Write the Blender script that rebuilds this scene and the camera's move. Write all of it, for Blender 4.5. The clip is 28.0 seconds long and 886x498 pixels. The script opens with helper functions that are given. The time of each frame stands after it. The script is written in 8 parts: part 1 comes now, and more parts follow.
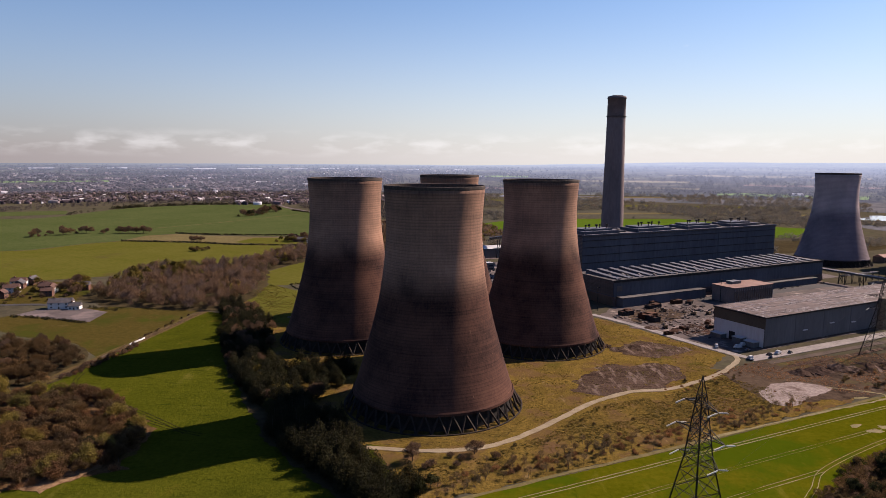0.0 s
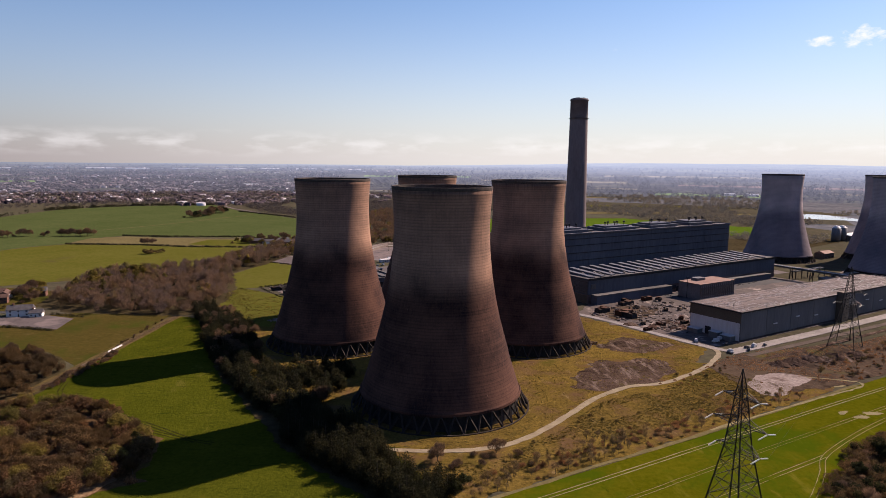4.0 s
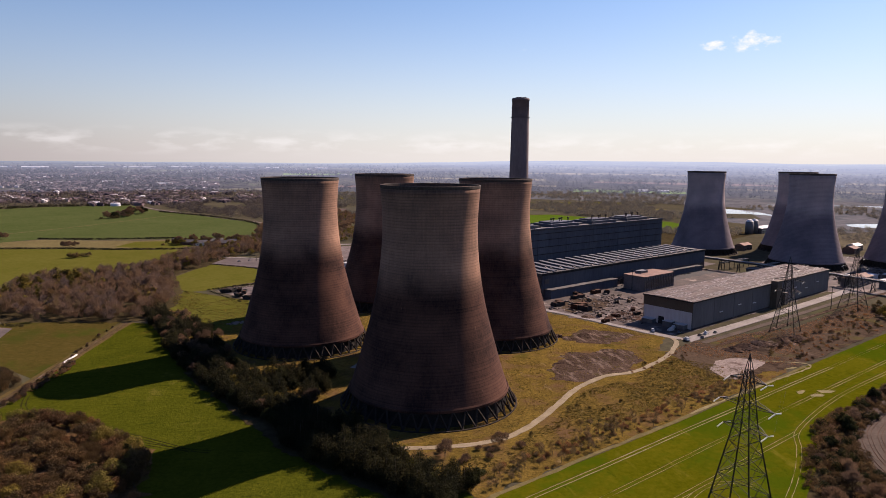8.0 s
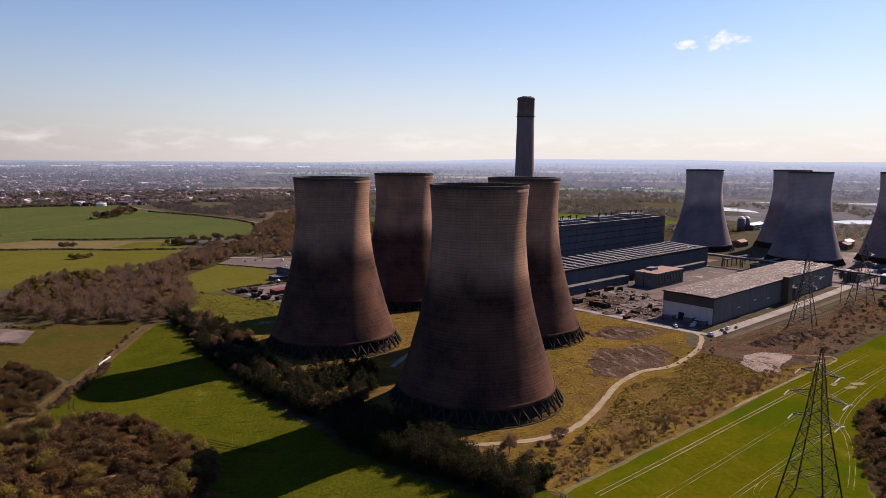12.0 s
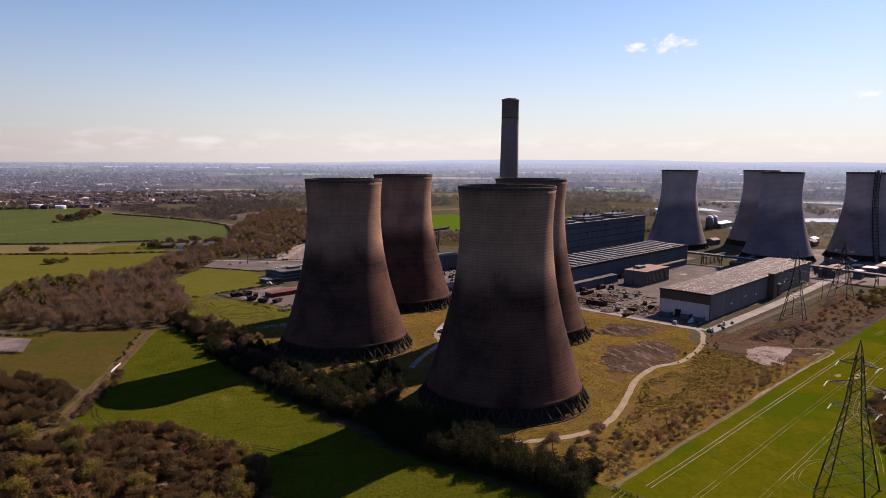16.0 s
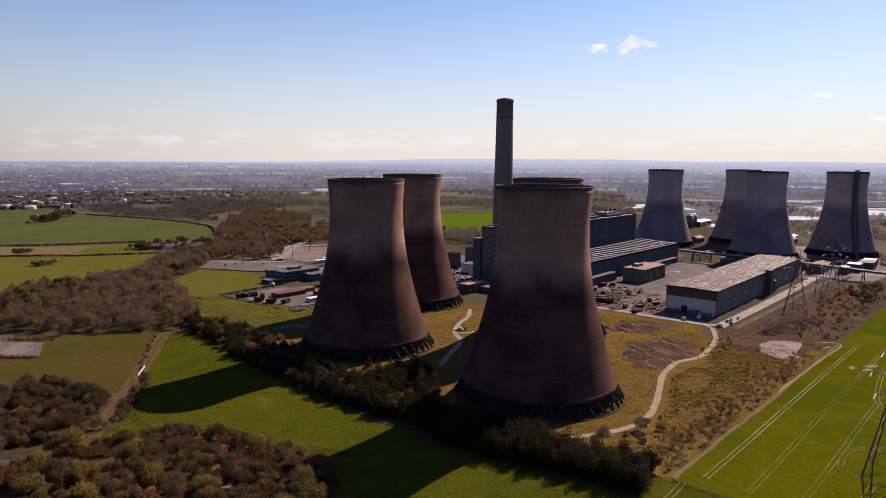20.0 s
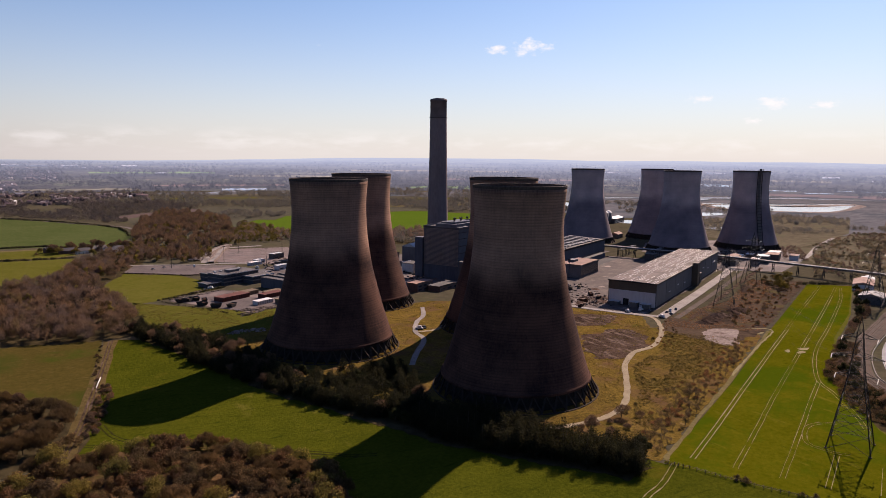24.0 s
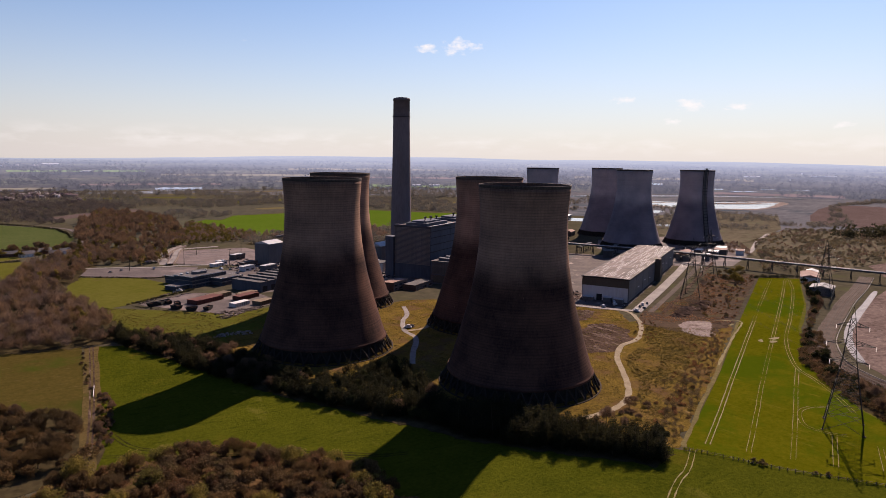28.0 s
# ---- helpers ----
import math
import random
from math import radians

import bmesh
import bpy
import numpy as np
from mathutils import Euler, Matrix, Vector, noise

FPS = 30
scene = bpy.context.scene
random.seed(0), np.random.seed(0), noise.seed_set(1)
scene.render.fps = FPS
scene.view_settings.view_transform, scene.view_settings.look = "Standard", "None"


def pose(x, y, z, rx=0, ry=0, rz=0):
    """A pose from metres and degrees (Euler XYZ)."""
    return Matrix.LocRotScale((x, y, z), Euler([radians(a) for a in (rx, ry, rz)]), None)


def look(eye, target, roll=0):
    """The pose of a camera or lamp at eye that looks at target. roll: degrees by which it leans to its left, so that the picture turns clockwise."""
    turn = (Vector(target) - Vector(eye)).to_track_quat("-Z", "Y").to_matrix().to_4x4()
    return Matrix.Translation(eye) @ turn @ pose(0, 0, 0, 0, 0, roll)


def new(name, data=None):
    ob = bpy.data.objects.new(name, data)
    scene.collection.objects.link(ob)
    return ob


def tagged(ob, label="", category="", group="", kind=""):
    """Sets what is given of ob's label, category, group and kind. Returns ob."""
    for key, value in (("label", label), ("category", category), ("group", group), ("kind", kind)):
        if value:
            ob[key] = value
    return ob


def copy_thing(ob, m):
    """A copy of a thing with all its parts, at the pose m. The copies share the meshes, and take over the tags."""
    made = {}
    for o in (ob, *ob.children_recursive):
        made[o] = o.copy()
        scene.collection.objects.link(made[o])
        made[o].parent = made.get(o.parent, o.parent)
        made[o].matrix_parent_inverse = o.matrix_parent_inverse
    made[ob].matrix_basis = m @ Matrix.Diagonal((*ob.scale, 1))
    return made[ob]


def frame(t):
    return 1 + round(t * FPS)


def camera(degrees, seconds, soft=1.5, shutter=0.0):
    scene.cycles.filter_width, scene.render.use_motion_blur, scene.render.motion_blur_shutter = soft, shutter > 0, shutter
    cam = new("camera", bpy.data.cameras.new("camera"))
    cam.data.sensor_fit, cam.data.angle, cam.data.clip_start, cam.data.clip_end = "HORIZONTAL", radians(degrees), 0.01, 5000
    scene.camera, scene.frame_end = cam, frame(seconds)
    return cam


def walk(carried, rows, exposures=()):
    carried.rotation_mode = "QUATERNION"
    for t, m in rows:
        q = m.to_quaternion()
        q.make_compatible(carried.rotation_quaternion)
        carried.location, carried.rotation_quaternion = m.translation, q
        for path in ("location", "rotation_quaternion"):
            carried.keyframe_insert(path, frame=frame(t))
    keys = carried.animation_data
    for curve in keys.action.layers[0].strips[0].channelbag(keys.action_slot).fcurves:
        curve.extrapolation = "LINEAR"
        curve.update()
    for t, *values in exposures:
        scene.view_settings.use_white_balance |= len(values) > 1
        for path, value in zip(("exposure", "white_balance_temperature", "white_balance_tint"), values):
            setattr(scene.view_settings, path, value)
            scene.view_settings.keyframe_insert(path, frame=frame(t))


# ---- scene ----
cam = camera(66.71, 28.0, soft=0.8)
# seconds, x, y, z, yaw, pitch, roll
PATH = [
    (0, 1.11, 0.44, 125.36, 0.230, -7.502, 0.397),
    (0.5, -3.19, 0.57, 125.34, 0.182, -7.498, 0.442),
    (1, -7.57, 0.65, 125.34, -0.108, -7.469, 0.479),
    (1.5, -12.03, 0.70, 125.34, -0.956, -7.458, 0.511),
    (2, -16.54, 0.75, 125.34, -2.452, -7.446, 0.536),
    (2.5, -21.11, 0.80, 125.35, -3.866, -7.437, 0.557),
    (3, -25.71, 0.86, 125.37, -4.651, -7.413, 0.572),
    (3.5, -30.34, 0.96, 125.38, -4.825, -7.425, 0.584),
    (5.5, -48.99, 1.69, 125.49, -7.879, -7.507, 0.593),
    (6, -53.66, 1.99, 125.52, -8.967, -7.524, 0.589),
    (6.5, -58.33, 2.33, 125.56, -9.844, -7.537, 0.582),
    (7, -63.00, 2.72, 125.60, -10.506, -7.547, 0.573),
    (7.5, -67.65, 3.16, 125.64, -11.421, -7.558, 0.563),
    (8, -72.30, 3.64, 125.68, -12.443, -7.568, 0.552),
    (8.5, -76.94, 4.17, 125.73, -13.386, -7.574, 0.540),
    (9, -81.58, 4.74, 125.78, -13.907, -7.583, 0.527),
    (9.5, -86.20, 5.35, 125.83, -14.283, -7.590, 0.514),
    (10, -90.82, 6.00, 125.88, -14.507, -7.666, 0.500),
    (10.5, -95.44, 6.69, 125.93, -14.454, -7.674, 0.487),
    (11, -100.04, 7.42, 125.99, -14.403, -7.682, 0.474),
    (11.5, -104.65, 8.18, 126.05, -14.347, -7.687, 0.462),
    (12, -109.25, 8.97, 126.11, -14.436, -7.693, 0.450),
    (12.5, -113.86, 9.79, 126.17, -14.674, -7.704, 0.439),
    (14.5, -132.28, 13.38, 126.40, -16.825, -7.667, 0.406),
    (15, -136.90, 14.35, 126.46, -17.200, -7.675, 0.401),
    (15.5, -141.52, 15.36, 126.51, -17.691, -7.684, 0.398),
    (16, -146.15, 16.41, 126.57, -18.176, -7.625, 0.396),
    (16.5, -150.79, 17.49, 126.62, -18.523, -7.633, 0.396),
    (17, -155.43, 18.61, 126.66, -18.945, -7.643, 0.398),
    (17.5, -160.08, 19.77, 126.70, -19.500, -7.648, 0.401),
    (18, -164.73, 20.99, 126.74, -19.888, -7.656, 0.406),
    (18.5, -169.40, 22.25, 126.77, -20.203, -7.662, 0.413),
    (19, -174.06, 23.56, 126.80, -20.558, -7.670, 0.421),
    (19.5, -178.74, 24.94, 126.82, -20.876, -7.676, 0.431),
    (20, -183.41, 26.37, 126.84, -21.145, -7.676, 0.443),
    (20.5, -188.10, 27.87, 126.85, -21.478, -7.686, 0.456),
    (22.5, -206.83, 34.60, 126.87, -26.653, -7.696, 0.523),
    (23, -211.52, 36.48, 126.86, -28.695, -7.683, 0.542),
    (23.5, -216.20, 38.43, 126.86, -29.129, -7.684, 0.562),
    (24, -220.87, 40.48, 126.85, -29.318, -7.688, 0.583),
    (24.5, -225.55, 42.60, 126.86, -29.945, -7.687, 0.605),
    (25, -230.21, 44.80, 126.86, -31.078, -7.680, 0.627),
    (25.5, -234.88, 47.07, 126.88, -32.074, -7.673, 0.649),
    (26, -239.54, 49.42, 126.91, -32.815, -7.738, 0.670),
    (26.5, -244.20, 51.83, 126.95, -33.478, -7.738, 0.692),
    (27, -248.85, 54.29, 127.01, -34.013, -7.738, 0.713),
    (27.5, -253.51, 56.79, 127.10, -34.579, -7.740, 0.732),
    (28, -258.17, 59.33, 127.22, -35.170, -7.747, 0.751),
]
walk(cam, [(t, pose(x, y, z, 0, 0, yaw) @ pose(0, 0, 0, 90 + pitch) @ pose(0, 0, 0, 0, 0, roll))
           for t, x, y, z, yaw, pitch, roll in PATH],
     [(0, 1.52, 6500, 10), (8, 1.50, 6600, 11.5), (16, 1.47, 6660, 12.5), (24, 1.40, 6720, 13), (28, 1.37, 6740, 13)])


# ---- light ----
SUN_EL, SUN_AZ = 39.3, 60.7          # degrees above the horizon; clockwise from +y
SUN_DIR = Vector((math.sin(radians(SUN_AZ)) * math.cos(radians(SUN_EL)),
                  math.cos(radians(SUN_AZ)) * math.cos(radians(SUN_EL)), math.sin(radians(SUN_EL))))
world = bpy.data.worlds.new("world")
scene.world = world
world.use_nodes = True
SKY_STRENGTH, SUN_STRENGTH = 0.05, 5.0
scene.view_settings.exposure = 1.45


def build_world():
    nt = world.node_tree
    nt.nodes.clear()
    n, link = nt.nodes.new, nt.links.new
    out, bg = n("ShaderNodeOutputWorld"), n("ShaderNodeBackground")
    sky = n("ShaderNodeTexSky")
    sky.sky_type = "NISHITA"
    sky.sun_disc = False
    sky.sun_elevation, sky.sun_rotation = radians(SUN_EL), radians(SUN_AZ)
    sky.altitude, sky.air_density, sky.dust_density, sky.ozone_density = 100, 1.0, 0.35, 3.0
    tc = n("ShaderNodeTexCoord")

    def maths(op, a, b=None, clamp=False):
        m = n("ShaderNodeMath")
        m.operation, m.use_clamp = op, clamp
        for i, v in enumerate((a, b)):
            if v is None:
                continue
            if isinstance(v, (int, float)):
                m.inputs[i].default_value = v
            else:
                link(v, m.inputs[i])
        return m.outputs[0]

    # small fair-weather clouds, each at its own bearing
    sep = n("ShaderNodeSeparateXYZ")
    link(tc.outputs["Generated"], sep.inputs[0])
    noise_a = n("ShaderNodeTexNoise")
    noise_a.inputs["Scale"].default_value, noise_a.inputs["Detail"].default_value = 58, 8
    noise_a.inputs["Roughness"].default_value = 0.62
    squash = n("ShaderNodeMapping")
    squash.inputs["Scale"].default_value = (1, 1, 2.0)
    link(tc.outputs["Generated"], squash.inputs[0])
    link(squash.outputs[0], noise_a.inputs[0])
    total = None
    clouds = [(0.585, 0.796, 0.157, 0.042, 1.0), (0.549, 0.821, 0.155, 0.030, 0.85), (0.331, 0.931, 0.152, 0.020, 0.25),
              (0.761, 0.643, 0.084, 0.024, 0.85), (0.814, 0.575, 0.076, 0.030, 0.95), (0.849, 0.524, 0.071, 0.025, 0.9),
              (0.804, 0.593, 0.053, 0.022, 0.7), (0.908, 0.417, 0.047, 0.020, 0.8)]
    for x, y, z, r, strength in clouds:
        d = n("ShaderNodeVectorMath")
        d.operation = "SUBTRACT"
        link(tc.outputs["Generated"], d.inputs[0])
        d.inputs[1].default_value = (x, y, z)
        s = n("ShaderNodeVectorMath")
        s.operation = "MULTIPLY"
        link(d.outputs[0], s.inputs[0])
        s.inputs[1].default_value = (1 / r, 1 / r, 2.4 / r)
        length = n("ShaderNodeVectorMath")
        length.operation = "LENGTH"
        link(s.outputs[0], length.inputs[0])
        near = maths("MULTIPLY", maths("SUBTRACT", 1.0, length.outputs["Value"], True), strength)
        total = near if total is None else maths("MAXIMUM", total, near)
    puff = maths("MULTIPLY", maths("SUBTRACT", maths("ADD", maths("MULTIPLY", total, 0.9), maths("MULTIPLY", maths("SUBTRACT", noise_a.outputs["Fac"], 0.5), 2.6)), 0.30), 1.3, True)
    puff = maths("MULTIPLY", puff, maths("MULTIPLY", total, 3.0, True), True)
    # low bank of cloud over the horizon
    band = maths("SUBTRACT", 1.0, maths("MULTIPLY", maths("ABSOLUTE", maths("SUBTRACT", sep.outputs["Z"], 0.022)), 48.0), True)
    noise_b = n("ShaderNodeTexNoise")
    noise_b.inputs["Scale"].default_value, noise_b.inputs["Detail"].default_value = 20, 7
    stretch = n("ShaderNodeMapping")
    stretch.inputs["Scale"].default_value = (1, 1, 3.5)
    link(tc.outputs["Generated"], stretch.inputs[0])
    link(stretch.outputs[0], noise_b.inputs[0])
    bank = maths("MULTIPLY", maths("MULTIPLY", maths("SUBTRACT", noise_b.outputs["Fac"], 0.46, True), 5.0, True), maths("MULTIPLY", band, 0.34), True)
    cover = maths("MAXIMUM", puff, bank)
    # pale milky air low down
    low = maths("POWER", maths("SUBTRACT", 1.0, maths("MULTIPLY", maths("ABSOLUTE", sep.outputs["Z"]), 3.4), True), 2.2)
    tint = n("ShaderNodeMix")
    tint.data_type, tint.blend_type = "RGBA", "MULTIPLY"
    tint.inputs["Factor"].default_value = 1.0
    link(sky.outputs[0], tint.inputs["A"])
    tint.inputs["B"].default_value = (0.72, 0.765, 0.88, 1)
    # sky above the view made brighter and bluer, to fill the shadows
    deep = n("ShaderNodeMapRange")
    deep.interpolation_type = "SMOOTHSTEP"
    deep.inputs["From Min"].default_value, deep.inputs["From Max"].default_value = 0.20, 0.95
    link(sep.outputs["Z"], deep.inputs["Value"])
    blue = n("ShaderNodeMix")
    blue.data_type = "RGBA"
    link(deep.outputs[0], blue.inputs["Factor"])
    blue.inputs["A"].default_value, blue.inputs["B"].default_value = (1, 1, 1, 1), (1.50, 1.58, 1.95, 1)
    zenith = n("ShaderNodeVectorMath")
    zenith.operation = "MULTIPLY"
    link(tint.outputs["Result"], zenith.inputs[0])
    link(blue.outputs["Result"], zenith.inputs[1])
    air = n("ShaderNodeMix")
    air.data_type = "RGBA"
    # the air glows towards the sun and dims away from it
    facing = n("ShaderNodeVectorMath")
    facing.operation = "DOT_PRODUCT"
    link(tc.outputs["Generated"], facing.inputs[0])
    facing.inputs[1].default_value = SUN_DIR
    glow = n("ShaderNodeMapRange")
    glow.interpolation_type = "SMOOTHSTEP"
    for slot, v in (("From Min", -0.15), ("From Max", 0.62), ("To Min", 0.0), ("To Max", 1.0)):
        glow.inputs[slot].default_value = v
    link(facing.outputs["Value"], glow.inputs["Value"])
    link(maths("MULTIPLY", low, 0.93), air.inputs["Factor"])
    milk = n("ShaderNodeMix")
    milk.data_type = "RGBA"
    link(glow.outputs[0], milk.inputs["Factor"])
    milk.inputs["A"].default_value = (2.75, 2.35, 2.45, 1)
    milk.inputs["B"].default_value = (6.15, 5.80, 5.70, 1)
    link(milk.outputs["Result"], air.inputs["B"])
    link(zenith.outputs[0], air.inputs["A"])
    mix = n("ShaderNodeMix")
    mix.data_type = "RGBA"
    link(cover, mix.inputs["Factor"])
    link(air.outputs["Result"], mix.inputs["A"])
    mix.inputs["B"].default_value = (7.8, 7.55, 7.7, 1)
    link(mix.outputs["Result"], bg.inputs["Color"])
    bg.inputs["Strength"].default_value = SKY_STRENGTH
    link(bg.outputs[0], out.inputs[0])


build_world()
sun_data = bpy.data.lights.new("sun", "SUN")
sun_data.energy, sun_data.angle, sun_data.color = SUN_STRENGTH, radians(0.6), (1.0, 0.795, 0.69)
sun = new("sun", sun_data)
sun.matrix_world = look(SUN_DIR * 900, (0, 0, 0))


# ---- materials ----
def ramp(nt, fac, stops):
    r = nt.nodes.new("ShaderNodeValToRGB")
    nt.links.new(fac, r.inputs[0])
    els = r.color_ramp.elements
    while len(els) < len(stops):
        els.new(0.5)
    for e, (p, c) in zip(els, stops):
        e.position, e.color = p, (*c, 1)
    return r.outputs[0]


def noise_node(nt, vec, scale, detail=5, rough=0.6, stretch=None):
    t = nt.nodes.new("ShaderNodeTexNoise")
    t.inputs["Scale"].default_value, t.inputs["Detail"].default_value, t.inputs["Roughness"].default_value = scale, detail, rough
    if stretch:
        m = nt.nodes.new("ShaderNodeMapping")
        m.inputs["Scale"].default_value = stretch
        nt.links.new(vec, m.inputs[0])
        vec = m.outputs[0]
    nt.links.new(vec, t.inputs[0])
    return t.outputs["Fac"]


def mixed(nt, fac, a, b, blend="MIX"):
    m = nt.nodes.new("ShaderNodeMix")
    m.data_type, m.blend_type = "RGBA", blend
    for value, slot in ((fac, "Factor"), (a, "A"), (b, "B")):
        socket = m.inputs[slot]
        if isinstance(value, (int, float)):
            socket.default_value = value
        elif isinstance(value, tuple):
            socket.default_value = (*value, 1)
        else:
            nt.links.new(value, socket)
    return m.outputs["Result"]


def bare(name):
    m = bpy.data.materials.new(name)
    m.use_nodes = True
    nt = m.node_tree
    nt.nodes.clear()
    out, bsdf = nt.nodes.new("ShaderNodeOutputMaterial"), nt.nodes.new("ShaderNodeBsdfPrincipled")
    nt.links.new(bsdf.outputs[0], out.inputs[0])
    return m, nt, bsdf


def where(nt, world_space=False):
    if world_space:
        return nt.nodes.new("ShaderNodeNewGeometry").outputs["Position"]
    return nt.nodes.new("ShaderNodeTexCoord").outputs["Object"]


def surface(name, dark, light, coarse, fine, rough=0.9, bump=0.0, metal=0.0, stretch=None, spread=0.0, islands=False, accent=None, spec=0.06, world_space=False, tight=0.0):
    """Two scales of variation between two colours, bump from the fine one, and a third colour in patches."""
    m, nt, bsdf = bare(name)
    vec = where(nt, world_space)
    a, b = noise_node(nt, vec, coarse, 4, 0.55, stretch), noise_node(nt, vec, fine, 6, 0.65, stretch)
    mid = mixed(nt, 0.45, a, b)
    col = ramp(nt, mid, [(0.36 + tight, dark), (0.64 - tight, light)])
    if accent:
        patch = ramp(nt, noise_node(nt, vec, coarse * accent[1], 5, 0.6), [(accent[2], (0, 0, 0)), (accent[2] + 0.1, (1, 1, 1))])
        col = mixed(nt, patch, col, accent[0])
    if spread:
        if islands:
            rnd = nt.nodes.new("ShaderNodeNewGeometry").outputs["Random Per Island"]
        else:
            rnd = nt.nodes.new("ShaderNodeObjectInfo").outputs["Random"]
        tone = ramp(nt, rnd, [(0.0, (1 - spread,) * 3), (1.0, (1 + spread,) * 3)])
        col = mixed(nt, 1.0, col, tone, "MULTIPLY")
    nt.links.new(col, bsdf.inputs["Base Color"])
    bsdf.inputs["Roughness"].default_value, bsdf.inputs["Metallic"].default_value = rough, metal
    bsdf.inputs["Specular IOR Level"].default_value = spec
    if bump:
        bp = nt.nodes.new("ShaderNodeBump")
        bp.inputs["Strength"].default_value, bp.inputs["Distance"].default_value = 0.6, bump
        nt.links.new(b, bp.inputs["Height"])
        nt.links.new(bp.outputs[0], bsdf.inputs["Normal"])
    return m


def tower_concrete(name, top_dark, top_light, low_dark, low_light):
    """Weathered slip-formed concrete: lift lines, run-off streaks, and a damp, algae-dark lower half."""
    m, nt, bsdf = bare(name)
    vec = where(nt)
    sep = nt.nodes.new("ShaderNodeSeparateXYZ")
    nt.links.new(vec, sep.inputs[0])
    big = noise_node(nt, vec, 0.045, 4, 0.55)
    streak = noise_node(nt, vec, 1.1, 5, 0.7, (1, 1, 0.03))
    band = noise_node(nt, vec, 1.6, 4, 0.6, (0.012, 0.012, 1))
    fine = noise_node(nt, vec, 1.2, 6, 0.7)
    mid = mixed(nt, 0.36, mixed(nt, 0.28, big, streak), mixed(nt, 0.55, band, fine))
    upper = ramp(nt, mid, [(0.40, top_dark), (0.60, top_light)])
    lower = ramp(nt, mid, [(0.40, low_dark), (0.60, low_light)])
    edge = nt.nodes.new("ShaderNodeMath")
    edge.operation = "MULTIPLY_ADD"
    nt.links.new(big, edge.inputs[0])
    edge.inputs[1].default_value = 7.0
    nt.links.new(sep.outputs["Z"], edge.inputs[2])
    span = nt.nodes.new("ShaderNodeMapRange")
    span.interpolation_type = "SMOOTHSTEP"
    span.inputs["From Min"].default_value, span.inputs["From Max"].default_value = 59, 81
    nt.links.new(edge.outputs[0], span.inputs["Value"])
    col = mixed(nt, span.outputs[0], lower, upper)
    # soot run down from the rim
    soot = nt.nodes.new("ShaderNodeMath")
    soot.operation = "MULTIPLY_ADD"
    nt.links.new(streak, soot.inputs[0])
    soot.inputs[1].default_value = 16.0
    nt.links.new(sep.outputs["Z"], soot.inputs[2])
    top = nt.nodes.new("ShaderNodeMapRange")
    top.inputs["From Min"].default_value, top.inputs["From Max"].default_value = 114, 122
    top.inputs["To Max"].default_value = 0.75
    nt.links.new(soot.outputs[0], top.inputs["Value"])
    col = mixed(nt, top.outputs[0], col, low_dark)
    # dark comb-like drips below parts of the rim
    drip = ramp(nt, noise_node(nt, vec, 1.3, 3, 0.6, (1, 1, 0.05)), [(0.46, (0, 0, 0)), (0.54, (0.8, 0.8, 0.8))])
    where_drips = ramp(nt, noise_node(nt, vec, 0.030, 2, 0.5, (1, 1, 0.3)), [(0.56, (0, 0, 0)), (0.61, (1, 1, 1))])
    high = nt.nodes.new("ShaderNodeMapRange")
    high.inputs["From Min"].default_value, high.inputs["From Max"].default_value = 94, 104
    nt.links.new(sep.outputs["Z"], high.inputs["Value"])
    drip = mixed(nt, 1.0, mixed(nt, 1.0, drip, where_drips, "MULTIPLY"), high.outputs[0], "MULTIPLY")
    col = mixed(nt, drip, col, low_dark)
    # thin lift lines
    wave = nt.nodes.new("ShaderNodeTexWave")
    wave.bands_direction = "Z"
    wave.inputs["Scale"].default_value, wave.inputs["Distortion"].default_value = 0.21, 0.0
    nt.links.new(vec, wave.inputs[0])
    line = ramp(nt, wave.outputs["Fac"], [(0.0, (0.78, 0.78, 0.78)), (0.25, (1, 1, 1))])
    col = mixed(nt, 1.0, col, line, "MULTIPLY")
    # a few pale lime runs
    lime = ramp(nt, noise_node(nt, vec, 0.9, 2, 0.5, (1, 1, 0.06)), [(0.75, (0, 0, 0)), (0.79, (0.35, 0.35, 0.35))])
    col = mixed(nt, lime, col, top_light)
    nt.links.new(col, bsdf.inputs["Base Color"])
    bsdf.inputs["Roughness"].default_value = 0.92
    bsdf.inputs["Specular IOR Level"].default_value = 0.04
    bp = nt.nodes.new("ShaderNodeBump")
    bp.inputs["Strength"].default_value, bp.inputs["Distance"].default_value = 0.3, 0.05
    nt.links.new(fine, bp.inputs["Height"])
    nt.links.new(bp.outputs[0], bsdf.inputs["Normal"])
    return m


def water_material(name, colour, rough):
    m, nt, bsdf = bare(name)
    vec = where(nt, True)
    col = ramp(nt, noise_node(nt, vec, 0.01, 4), [(0.4, colour), (0.6, tuple(1.3 * c for c in colour))])
    nt.links.new(col, bsdf.inputs["Base Color"])
    bsdf.inputs["Roughness"].default_value = rough
    bsdf.inputs["IOR"].default_value = 1.33
    bsdf.inputs["Specular IOR Level"].default_value = 0.5
    bp = nt.nodes.new("ShaderNodeBump")
    bp.inputs["Strength"].default_value, bp.inputs["Distance"].default_value = 0.08, 0.05
    nt.links.new(noise_node(nt, vec, 0.4, 3), bp.inputs["Height"])
    nt.links.new(bp.outputs[0], bsdf.inputs["Normal"])
    return m


